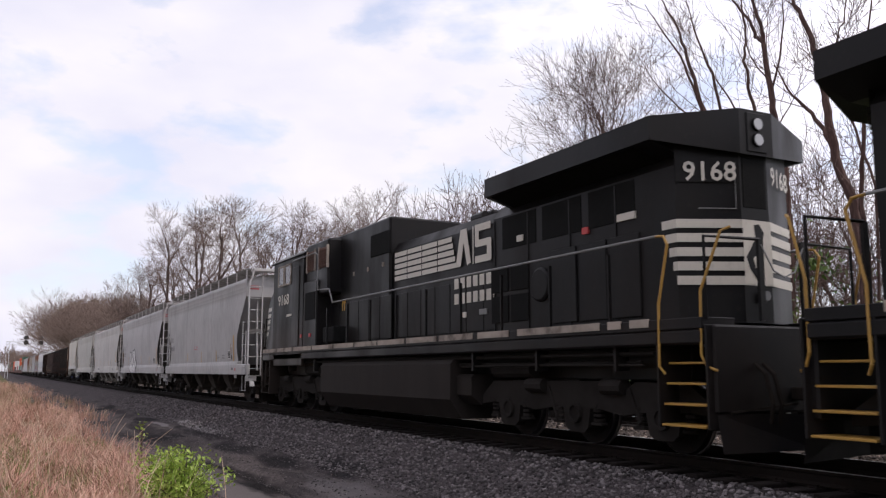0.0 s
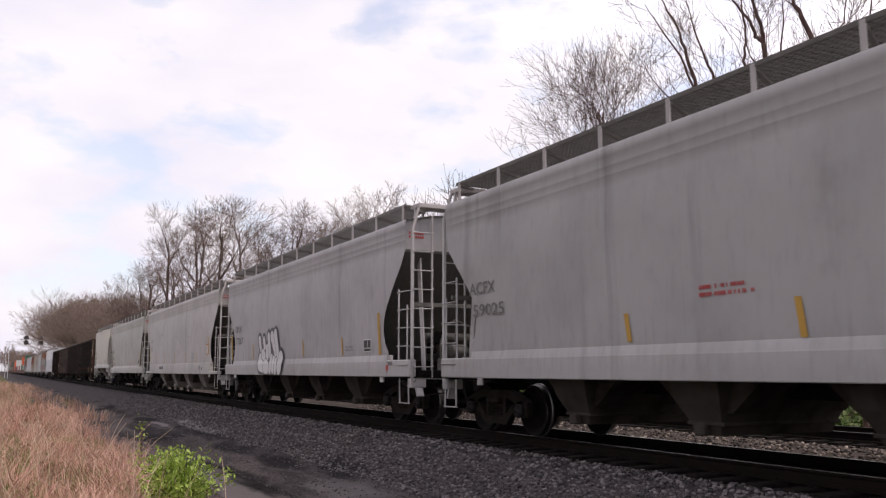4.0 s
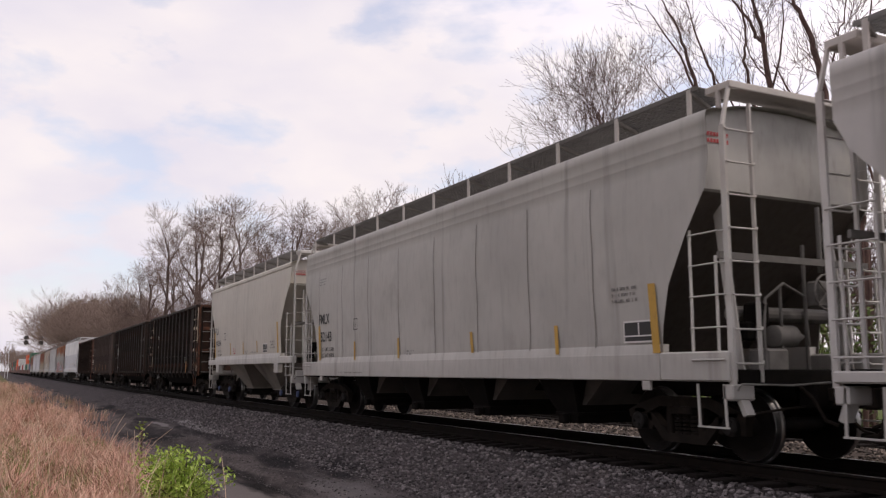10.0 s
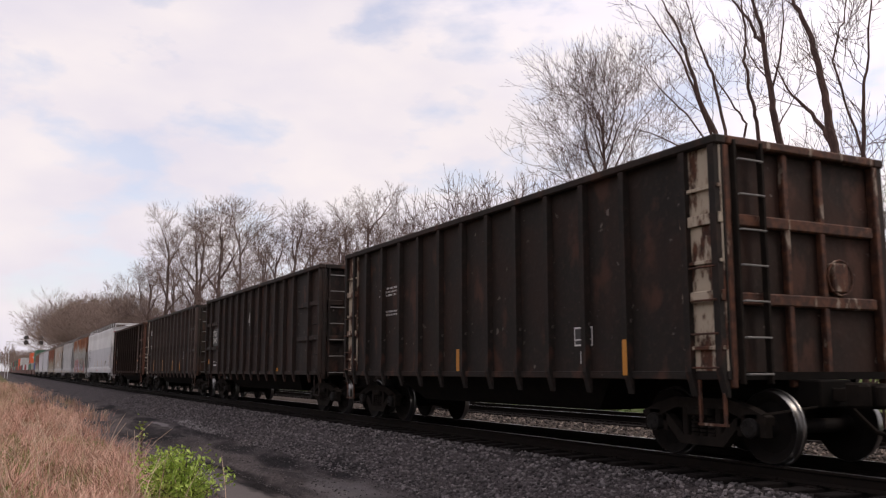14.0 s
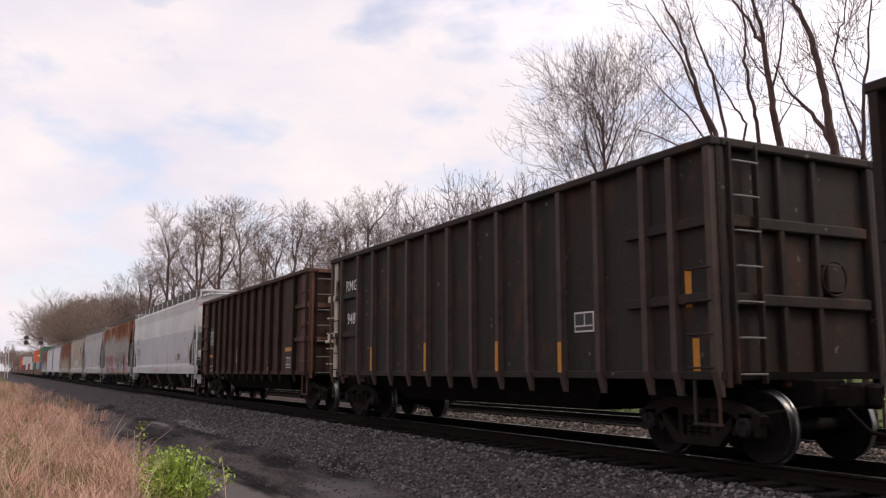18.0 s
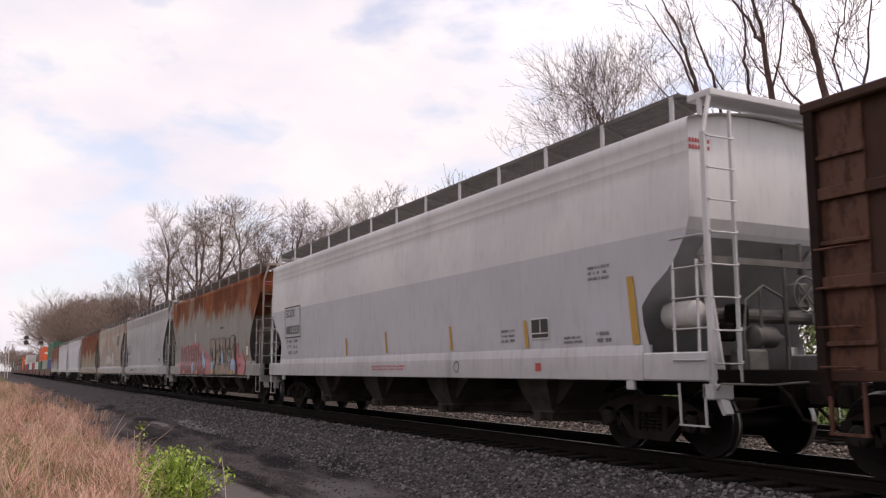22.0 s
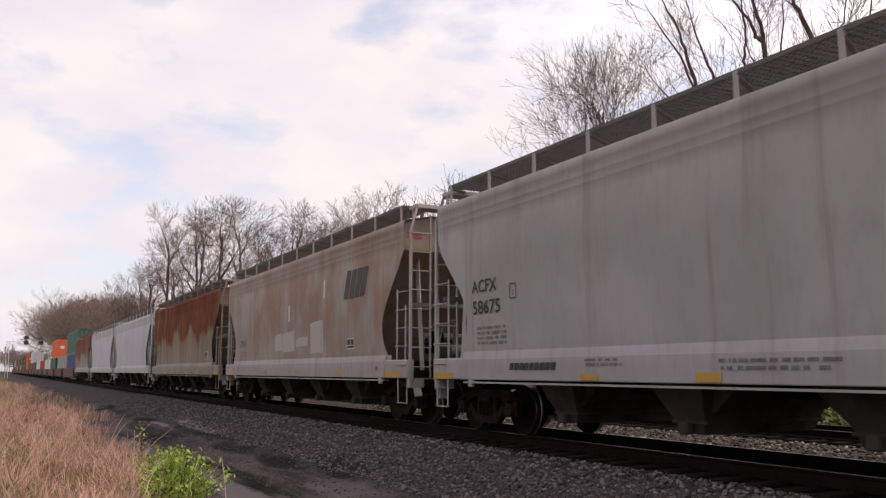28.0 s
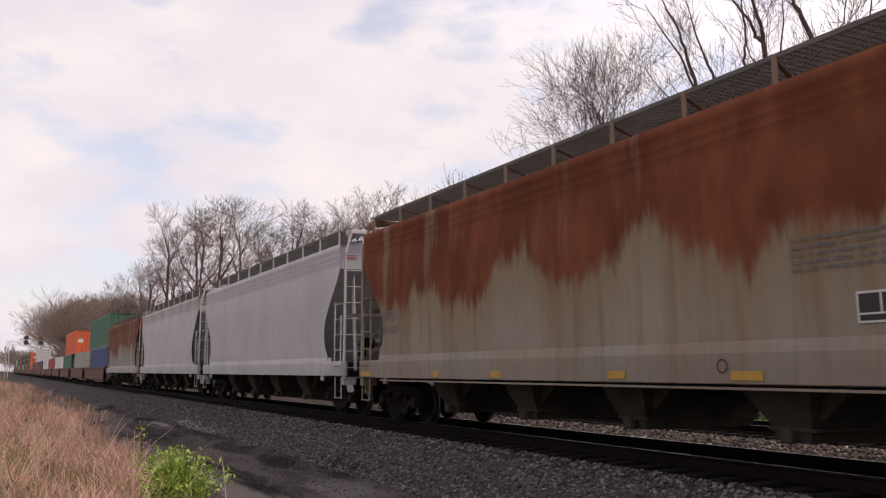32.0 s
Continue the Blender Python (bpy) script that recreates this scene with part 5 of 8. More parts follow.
    for side in (-1, 1):
        me = letters(number, 0.40)
        w = max(v.co.x for v in me.vertices)
        for v in me.vertices:
            k, z = v.co.x / w, v.co.y
            if side > 0:
                k = 1 - k
            v.co = (9.215 + out + 0.325 * k + 0.02, side * (1.02 - 0.70 * k + 0.014), 3.82 + z * 0.98)
        me.materials.append(CREAM)
        part("road_number", me, None, loco)
    # cab and nose
    cab = [(-1.50, 1.84), (-1.50, 4.60), (-1.2, 4.80), (-0.5, 4.88), (0.5, 4.88), (1.2, 4.80), (1.50, 4.60), (1.50, 1.84)]
    m = Mesh()
    k = len(cab)
    m.add([(-9.15, y, z) for y, z in cab] + [(-6.05, y, z) for y, z in cab], [tuple(range(k)), tuple(range(2 * k - 1, k - 1, -1))] + [(i, i + k, (i + 1) % k + k, (i + 1) % k) for i in range(k) if i != 0 and i != 6])
    for s in (-1, 1):
        for x0, x1, z0, z1 in ((-9.15, -6.05, 1.84, 3.87), (-9.15, -6.05, 4.42, 4.60), (-9.15, -8.55, 3.87, 4.42), (-8.03, -7.87, 3.87, 4.42), (-7.30, -6.05, 3.87, 4.42)):
            m.add([(x0, s * 1.50, z0), (x1, s * 1.50, z0), (x1, s * 1.50, z1), (x0, s * 1.50, z1)], [(0, 1, 2, 3)])
    part("cab_seat", Mesh().box(-8.3, -7.7, 0.5, 1.0, 2.9, 4.1, 0.06), UNDER, loco)
    part("cab", m.welded(), LOCO, loco)
    nose = Mesh()
    lower = [(-9.15, -1.49), (-10.42, -1.36), (-10.42, 1.36), (-9.15, 1.49)]
    upper = [(-9.15, -1.47), (-10.32, -1.30), (-10.32, 1.30), (-9.15, 1.47)]
    nose.add([(x, y, 1.84) for x, y in lower] + [(x, y, 3.45) for x, y in upper] + [(-9.15, -1.44, 3.88), (-9.15, 1.44, 3.88)],
             [(0, 1, 5, 4), (1, 2, 6, 5), (2, 3, 7, 6), (5, 6, 9, 8), (4, 5, 8), (6, 7, 9), (0, 3, 2, 1)])
    part("nose", nose, LOCO, loco)
    for i in range(5):
        z = 3.25 - 0.2 * i
        m = Mesh()
        start = 0.34 + 0.08 * i
        for s in (-1, 1):
            m.add([on_nose(start + 0.03, z - 0.125, s), on_nose(1, z - 0.125, s), on_nose(1, z, s), on_nose(start, z, s)], [(0, 1, 2, 3)])
        m.add([on_nose(1, z - 0.125, -1), on_nose(1, z - 0.125, 1), on_nose(1, z, 1), on_nose(1, z, -1)], [(0, 1, 2, 3)])
        part("white_band", m, CREAM, loco)
    for s in (-1, 1):
        for a, b in ((-8.60, -7.98), (-7.92, -7.25)):
            y0, y1 = sorted((s * 1.50, s * 1.53))
            w = part("cab_window", Mesh().box(a, b, y0, y1, 3.82, 3.87).box(a, b, y0, y1, 4.42, 4.47).box(a, a + 0.05, y0, y1, 3.87, 4.42).box(b - 0.05, b, y0, y1, 3.87, 4.42), SILL, loco)
            part("pane", Mesh().add([(a + 0.05, s * 1.512, 3.87), (b - 0.05, s * 1.512, 3.87), (b - 0.05, s * 1.512, 4.42), (a + 0.05, s * 1.512, 4.42)], [(0, 1, 2, 3)]), GLASS, w)
        part("cab_door", Mesh().box(-7.05, -6.4, *sorted((s * 1.50, s * 1.525)), 1.9, 4.3, 0.012), LOCO, loco)
        part("cab_step", Mesh().box(-9.0, -6.1, *sorted((s * 1.40, s * 1.50)), 1.32, 1.70, 0.02), LOCO, loco)
        part("side_box", Mesh().box(-4.4, -3.55, *sorted((s * 1.05, s * 1.45)), 1.92, 2.36, 0.03), MESHY, loco)
        part("cab_panel", Mesh().box(-5.85, -4.95, *sorted((s * 1.48, s * 1.505)), 2.62, 3.42, 0.01), MESHY, loco)
        part("side_cabinet", Mesh().box(-6.04, -4.86, *sorted((s * 1.0, s * 1.49)), 1.85, 3.75, 0.03), LOCO, loco)
    part("windshield", Mesh().add([(-9.17, -1.32, 3.92), (-9.17, 1.32, 3.92), (-9.17, 1.28, 4.50), (-9.17, -1.28, 4.50)], [(0, 1, 2, 3)]), GLASS, loco)
    part("cab_roof", Mesh().slab([(-1.56, 4.62), (-1.22, 4.835), (-0.5, 4.92), (0.5, 4.92), (1.22, 4.835), (1.56, 4.62), (1.5, 4.60), (0, 4.8), (-1.5, 4.60)], -9.35, -5.95), LOCO, loco)
    part("roof_antenna", Mesh().box(-8.6, -7.4, -0.5, 0.5, 4.91, 4.99, 0.03).tube([(-7.0, 0.3, 4.9), (-7.0, 0.3, 5.12)], 0.04, 8).box(-6.8, -6.4, -0.6, -0.2, 4.88, 5.02, 0.03), RAILS, loco)
    me = letters(number, 0.40)
    w = max(v.co.x for v in me.vertices)
    for v in me.vertices:
        v.co = (-8.57 + 1.16 * v.co.x / w, -1.516, 3.22 + v.co.y * 1.15)
    me.materials.append(CREAM)
    part("road_number", me, None, loco)
    part("builder_plate", Mesh().box(-7.62, -7.12, -1.518, -1.50, 2.83, 2.90), CREAM, loco)
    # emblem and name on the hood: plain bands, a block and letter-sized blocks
    for i in range(5):
        for a, b in ((-0.6, 0.1), (0.14, 0.9), (0.94, 1.7), (1.74, 2.6 - 0.05 * i)):
            part("emblem_band", Mesh().add([(a, -0.952, 3.32 + 0.145 * i), (b, -0.952, 3.32 + 0.145 * i), (b, -0.952, 3.425 + 0.145 * i), (a, -0.952, 3.425 + 0.145 * i)], [(0, 1, 2, 3)]), CREAM, loco)
    strokes = [(0.0, ((2.58, 3.32), (2.80, 3.32), (3.02, 4.09), (2.80, 4.09))), (0.0005, ((2.86, 4.09), (3.06, 4.09), (3.25, 3.36), (3.08, 3.32))), (0.0, ((3.32, 3.32), (3.36, 3.32), (3.36, 4.09), (3.32, 4.09))),
               (0.0005, ((3.9, 3.34), (4.08, 3.34), (4.08, 3.76), (3.9, 3.76))), (0.0005, ((3.42, 3.66), (3.58, 3.66), (3.58, 4.08), (3.42, 4.08)))]
    strokes += [(0.0, ((xa, z0), (4.05, z0), (4.05, z0 + 0.14), (xa, z0 + 0.14))) for z0, xa in ((3.32, 3.42), (3.64, 3.46), (3.96, 3.42))]
    for up, shape in strokes:
        part("emblem_stroke", Mesh().add([(x, -0.953 - up, z) for x, z in shape], [(0, 1, 2, 3)]), CREAM, loco)
    for count, z in ((7, 2.86), (8, 2.54)):
        for i in range(count):
            a = 2.52 + 0.27 * i
            part("name_block", Mesh().add([(a, -0.953, z), (a + 0.19, -0.953, z), (a + 0.19, -0.953, z + 0.22), (a, -0.953, z + 0.22)], [(0, 1, 2, 3)]), CREAM, loco)
    for x, z in ((-6.2, 2.13), (-5.4, 2.13)):
        part("sticker", Mesh().box(x, x + 0.11, -1.525, -1.49, z, z + 0.10), RED, loco)
    for x, z, w, mat in ((2.9, 2.25, 0.14, CREAM), (3.6, 2.27, 0.3, RAILS), (-3.2, 3.70, 0.10, SILL), (-2.2, 3.72, 0.10, SILL), (-1.2, 3.74, 0.10, SILL), (5.3, 3.5, 0.2, CREAM), (7.3, 3.35, 0.16, RED), (8.2, 3.42, 0.42, CREAM)):
        part("sticker", Mesh().box(x, x + w, -1.13 if x > 4.4 else -0.966 if x > -0.2 else -1.04, -1.09 if x > 4.4 else -0.94 if x > -0.2 else -1.0, z, z + 0.11), mat, loco)
    for x in (-3.95, -3.80):
        part("sticker", Mesh().box(x, x + 0.06, -1.05, -1.0, 2.8, 3.08), YELLOW, loco)
    # handrails and posts
    for s in (-1, 1):
        line = [(-7.0, s * 1.56, 4.50), (-4.82, s * 1.56, 4.50), (-4.68, s * 1.54, 4.42), (-4.68, s * 1.52, 3.43), (-3.78, s * 1.5, 3.38), (-3.6, s * 1.46, 3.0), (8.7, s * 1.46, 3.0), (9.5, s * 1.46, 3.0)]
        part("handrail", Mesh().tube(line, 0.02, 6), RAILS, loco)
        for i in range(9):
            x = -4.0 + 1.55 * i
            part("handrail_post", Mesh().beam((x, s * 1.46, 1.82), (x, s * 1.46, 2.87), 0.05, 0.03), LOCO, loco)
        part("grab_rail", Mesh().tube([(9.45, s * 1.46, 3.0), (9.62, s * 1.47, 2.98), (9.70, s * 1.48, 2.86), (9.50, s * 1.49, 2.05), (9.49, s * 1.5, 1.22), (9.56, s * 1.46, 1.12)], 0.02, 6), GRAB, loco)
        part("grab_rail", Mesh().tube([(10.66, s * 1.28, 2.98), (10.56, s * 1.36, 2.93), (10.28, s * 1.47, 2.18), (10.27, s * 1.48, 1.36), (10.34, s * 1.46, 1.22), (10.46, s * 1.40, 1.16)], 0.02, 6), GRAB, loco)
        for x0 in (-10.35, ):
            part("grab_rail", Mesh().tube([(x0, s * 1.46, 2.75), (x0, s * 1.48, 1.6), (x0 + 0.05, s * 1.46, 0.85)], 0.024, 6), LOCO, loco)
        for e in (1, -1):
            for k in range(5):
                part("step", Mesh().box(*sorted((e * 9.5, e * 10.3)), *sorted((s * (1.50 - 0.05 * k), s * 1.05)), 0.44 + 0.27 * k, 0.47 + 0.27 * k, 0.005), GRAB if e > 0 else TRUCK, loco)
            for a in (9.42, 10.34):
                part("step_well", Mesh().box(*sorted((e * a, e * (a + 0.04))), *sorted((s * 1.5, s * 0.9)), 0.42, 1.75, 0.01), LOCO, loco)
    for e in (1, -1):
        part("pilot", Mesh().box(*sorted((e * 10.25, e * 10.42)), -1.4, 1.4, 0.62, 1.75, 0.03).add(
            [(e * 10.42, -1.4, 0.62), (e * 10.42, 1.4, 0.62), (e * 10.72, 0.0, 0.16), (e * 10.5, -1.4, 0.14), (e * 10.5, 1.4, 0.14), (e * 10.72, 0.0, 0.62)], [(0, 3, 2, 5), (5, 2, 4, 1)]), LOCO, loco)
        part("coupler", COUPLER, None, loco, at=pose(e * 10.5, 0, 0.86, 0, 0, 0 if e > 0 else 180))
        for s in (-1, 1):
            part("end_handrail", Mesh().tube([(e * 10.3, s * 1.4, 1.82), (e * 10.3, s * 1.4, 2.9), (e * 10.3, s * 0.4, 2.92)], 0.024, 6).beam((e * 10.3, s * 0.4, 1.82), (e * 10.3, s * 0.4, 2.92), 0.09, 0.05), LOCO, loco)
            part("platform_chain", Mesh().tube([(e * 10.32, s * 0.4, 2.85), (e * 10.34, s * 0.2, 2.5), (e * 10.34, 0, 2.42)], 0.012, 5), RAILS, loco)
        for y in (-0.75, -0.6, 0.55, 0.7):
            part("air_hose", Mesh().tube([(e * 10.45, y, 1.25), (e * 10.62, y, 1.12), (e * 10.68, y + 0.04, 0.75), (e * 10.62, y + 0.06, 0.5)], 0.03, 6), TRUCK, loco)
        t = part("truck", LOCO_TRUCK, None, loco, at=pose(e * 7.15 - 0.1, 0, 0))
        for a in (-2.05, 0, 2.05):
            w = part("wheelset", WHEELSET_BIG, None, t, at=pose(a, 0, 0.533))
            SPINNING.append((w, a, 0.533 if not turned else -0.533, u + (e * 7.15 - 0.1 + a) * (-1 if turned else 1)))
    TRAIN.append((loco, u, 180 if turned else 0))
    return loco


TANK = plain("sooty_tank", (0.024, 0.0205, 0.019), 0.65, 0.0, 0.5, 3.0, other=(0.034, 0.029, 0.026), stretch=(1, 1, 0.4))
# ---- bare trees, brush and grass ----
def bark(name, base, twig):
    n = Nodes(name)
    a, b = n.noise(9.0, 5.0, (1, 1, 0.2)), n.noise(1.2, 3.0)
    return n.done(n.mix(n.span(a, 0.35, 0.7), base, twig), 0.9, 0.0, a, 0.02, 0.2)


BARK = bark("grey_brown_bark", (0.055, 0.036, 0.032), (0.11, 0.075, 0.066))
TWIG = bark("reddish_twigs", (0.085, 0.055, 0.048), (0.15, 0.10, 0.088))
# twigs of the far woods: distance haze is mixed into this paler colour
FARTWIG = bark("hazed_far_twigs", (0.16, 0.115, 0.098), (0.26, 0.195, 0.165))
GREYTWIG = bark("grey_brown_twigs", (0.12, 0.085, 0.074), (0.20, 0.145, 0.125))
DARKBARK = bark("dark_reddish_bark", (0.055, 0.031, 0.027), (0.105, 0.062, 0.053))


def grow(trunk, twigs, p, d, length, r, level, top, rng, spread, lift, least):
    """One branch and all that springs from it; no twig is thinner than least."""
    steps = 5 if level == 0 else 4 if level == 1 else 3 if level < top else 2
    pts, radii = [Vector(p)], [max(r, least)]
    d = Vector(d).normalized()
    bend = 0.07 if level == 0 else 0.10 if level < 3 else 0.15
    for i in range(steps):
        d = (d + Vector((rng.gauss(0, bend), rng.gauss(0, bend), rng.gauss(0, bend) + lift))).normalized()
        pts.append(pts[-1] + d * (length / steps))
        radii.append(max(least * (0.7 if level == top else 1.0), r * (1 - (0.45 if level < top else 0.7) * (i + 1) / steps)))
    (trunk if level < 2 else twigs).tube(pts, radii, 8 if level == 0 else 6 if level < 2 else 4 if level < 3 else 3, caps=False)
    if level >= top:
        return
    kids = rng.choice((2, 3, 3)) if level else rng.choice((3, 4))
    turn = rng.uniform(0, 6.28)
    for i in range(kids):
        a = turn + 2 * math.pi * (i + rng.uniform(-0.2, 0.2)) / kids
        side = d.orthogonal().normalized()
        out = side * math.cos(a) + d.cross(side) * math.sin(a)
        k = spread * rng.uniform(0.5, 1.25)
        grow(trunk, twigs, pts[-1], d + out * k, length * rng.uniform(0.62, 0.84), radii[-1] * rng.uniform(0.62, 0.8), level + 1, top, rng, spread, lift, least)
    for i in range(1, steps):
        if level and rng.random() < 0.7 or (level == 0 and i >= 3):
            side = d.orthogonal().normalized()
            a = rng.uniform(0, 6.28)
            out = side * math.cos(a) + d.cross(side) * math.sin(a)
            grow(trunk, twigs, pts[i], d * 0.7 + out * spread * 1.5, length * rng.uniform(0.45, 0.75), radii[i] * 0.5, level + 1 if level else 2, top, rng, spread, lift, least)


def bare_tree(height, seed, label, spread=0.6, lift=0.05, top=5, lean=(0, 0), thick=1.0, bole=0.3, least=0.013, wide=1.0, mats=None):
    rng = random.Random(seed)
    tree = thing("tree", label, "tree", "bare trees along the line")
    trunk, twigs = Mesh(), Mesh()
    grow(trunk, twigs, (0, 0, -0.3), (lean[0], lean[1], 1), height * bole, height * 0.014 * thick, 0, top, rng, spread, lift, least)
    tall = sorted(v[2] for v in twigs.v)[int(len(twigs.v) * 0.995)]
    k = height / tall
    for m in (trunk, twigs):
        m.v = [(x * k * wide, y * k * wide, z * k) for x, y, z in m.v]
    a, b = mats or (BARK, TWIG)
    part("trunk", trunk, a, tree, smooth=True)
    part("crown", twigs, b, tree)
    return tree


def place(tree, x, y, turn=0):
    tree.matrix_basis = pose(x, y, -0.95, 0, 0, turn)
    return tree


def spot(px, d):
    """Along-track place of what stands at bearing px across the view, d metres from the camera's line."""
    return 0.5097 * d - 1957 * d / (px + 8)


BIG = "tall leafless tree with a broad rounded crown of fine twigs"
SLIM = "slender leafless tree with a dark leaning trunk"


def slim_tree(d, line, r, seed, label=SLIM, forks=(), first=0.3, limbs=16, reach=3.2, top=4):
    """A tall slender tree; line: its trunk as (place along the line, height over the rails) from the foot up, at d metres from the camera's line."""
    rng = random.Random(seed)
    tree = thing("tree", label, "tree", "bare trees along the line")
    trunk, twigs = Mesh(), Mesh()
    for stem, size in ((line, r),) + tuple(forks):
        pts = [Vector((x, d + 0.1 * math.sin(i * 1.3), z)) for i, (x, z) in enumerate(stem)]
        fine = []
        for p, q in zip(pts, pts[1:]):
            for k in range(4):
                fine.append(p.lerp(q, k / 4) + Vector((rng.gauss(0, 0.02), rng.gauss(0, 0.02), 0)))
        fine.append(pts[-1])
        n = len(fine)
        radii = [0.8 * size * (1 - 0.8 * (i / (n - 1)) ** 1.3) for i in range(n)]
        trunk.tube(fine, radii, 8, caps=False)
        for i in range(limbs):
            t = first + (1 - first) * (i + rng.random()) / limbs
            k = min(n - 2, int(t * (n - 1)))
            way = (fine[k + 1] - fine[k]).normalized()
            a = rng.uniform(0, 6.283)
            out = Vector((math.cos(a), math.sin(a), 0.15))
            grow(trunk, twigs, fine[k], way * rng.uniform(0.5, 1.1) + out * 0.8, reach * rng.uniform(0.5, 1.1) * (1.15 - 0.5 * t), radii[k] * rng.uniform(0.2, 0.36), 2, top, rng, 0.42, 0.10, 0.0078)
    part("trunk", trunk, DARKBARK, tree, smooth=True)
    part("crown", twigs, TWIG, tree)
    return tree


def dome_tree(height, crown, radius, seed, n=19, thick=0.19, low=0.55, limb=0.045, least=0.0072, lift=0.075, label=BIG, wood=(DARKBARK, TWIG)):
    """A straight trunk that dissolves into limbs, their ends on a rounded dome."""
    rng = random.Random(seed)
    tree = thing("tree", label, "tree", "bare trees along the line")
    trunk, twigs = Mesh(), Mesh()
    pts = [Vector((0.12 * math.sin(i * 0.9), 0.1 * math.cos(i * 1.1), -0.1 + i * (height * 0.8) / 8)) for i in range(9)]
    trunk.tube(pts, [thick * (1 - 0.85 * i / 8) for i in range(9)], 8, caps=False)
    for i in range(n):
        t = i / (n - 1)
        z = crown * low + (height * 0.74 - crown * low) * t
        p = pts[0].lerp(pts[8], min(1.0, z / (height * 0.8)))
        a, up = i * 2.4 + rng.uniform(-0.2, 0.2), radians(14 + 60 * t + rng.uniform(-5, 5))
        d = Vector((math.cos(a) * math.cos(up), math.sin(a) * math.cos(up), math.sin(up)))
        reach = 0.4
        while reach < 9:
            q = p + d * reach
            if (q.x ** 2 + q.y ** 2) / radius ** 2 + ((q.z - crown) / (height - crown if q.z > crown else crown * 0.5)) ** 2 > 1:
                break
            reach += 0.15
        grow(trunk, twigs, p, d, reach / 2.75, limb * (1.67 - 0.67 * t), 1, 5, rng, 0.52, lift, least)
    part("trunk", trunk, wood[0], tree, smooth=True)
    part("crown", twigs, wood[1], tree)
    return tree


place(dome_tree(17.3, 11.0, 4.9, 11), -31.0, 24)
slim_tree(22, [(-16.75, -1.0), (-16.62, 4.5), (-16.79, 6.0), (-17.15, 7.1), (-17.38, 8.6), (-17.59, 9.85), (-17.88, 11.1), (-18.13, 12.1), (-18.45, 12.9), (-18.9, 15.5)], 0.21, 31, forks=(([(-17.31, 7.6), (-17.69, 8.45), (-18.26, 9.3), (-18.66, 9.8), (-19.3, 11.0)], 0.10),), limbs=6, reach=2.2, first=0.5)
slim_tree(22, [(-19.3, -1.0), (-19.21, 5.7), (-19.24, 7.5), (-19.42, 9.35), (-19.52, 10.3), (-19.75, 11.5), (-19.82, 12.2), (-19.97, 12.9), (-20.3, 14.5), (-20.6, 16.5)], 0.17, 37, forks=(([(-19.81, 12.0), (-20.13, 12.3), (-20.34, 12.9), (-20.97, 13.9), (-21.6, 15.6)], 0.09), ([(-19.6, 10.0), (-19.2, 11.2), (-18.9, 12.6), (-18.8, 14.2)], 0.05)), limbs=7, reach=1.9)
slim_tree(23, [(-21.23, -1.0), (-21.11, 6.0), (-21.17, 9.75), (-21.31, 10.7), (-21.46, 12.0), (-21.47, 13.0), (-21.66, 14.4), (-21.9, 16.0)], 0.10, 41, limbs=9, reach=1.7)
slim_tree(23.5, [(-23.1, -1.0), (-23.14, 6.4), (-23.63, 10.0), (-24.23, 11.4), (-24.86, 13.4), (-25.36, 14.8), (-26.6, 16.7)], 0.15, 43, forks=(([(-23.43, 8.6), (-23.72, 9.5), (-24.52, 11.7), (-25.27, 13.6), (-26.1, 14.8), (-27.3, 16.5)], 0.085), ([(-23.21, 6.6), (-23.2, 10.0), (-23.7, 12.4), (-24.16, 13.6), (-24.47, 14.7), (-24.86, 15.8)], 0.085), ([(-23.11, 6.0), (-22.17, 10.0), (-22.59, 10.7), (-23.58, 12.3), (-23.9, 13.4)], 0.06), ([(-23.3, 7.5), (-25.0, 9.6), (-27.2, 10.9), (-28.6, 11.5)], 0.05), ([(-23.5, 9.0), (-25.2, 11.2), (-26.8, 12.8), (-27.9, 14.6)], 0.05)), limbs=6, reach=2.0)
slim_tree(20.5, [(-15.69, -1.0), (-15.52, 5.0), (-15.41, 6.0), (-15.15, 7.3), (-15.0, 8.8), (-14.89, 9.6), (-14.6, 12.5)], 0.10, 53, limbs=12, reach=1.8)
slim_tree(21.5, [(-15.92, -1.0), (-15.75, 6.3), (-16.4, 8.6), (-16.7, 10.2), (-16.46, 11.0), (-16.34, 11.3), (-16.1, 12.6), (-16.0, 14.5)], 0.05, 47, limbs=12, reach=1.7)
place(bare_tree(11.5, 59, SLIM, 0.6, 0.06, 5, (0.05, 0.1), 0.7, 0.35, wide=0.8), spot(1430, 28), 28)
place(bare_tree(10.5, 61, SLIM, 0.6, 0.06, 5, (0.05, 0.1), 0.7, 0.35, wide=0.9), spot(1250, 28), 28)
MIDDLE = [bare_tree(20, 100 + i, "leafless grey-brown tree in the row beside the line", 0.66 + 0.08 * (i % 2), 0.012, 5, thick=1.0, bole=0.26, least=0.019, wide=0.72) for i in range(4)]
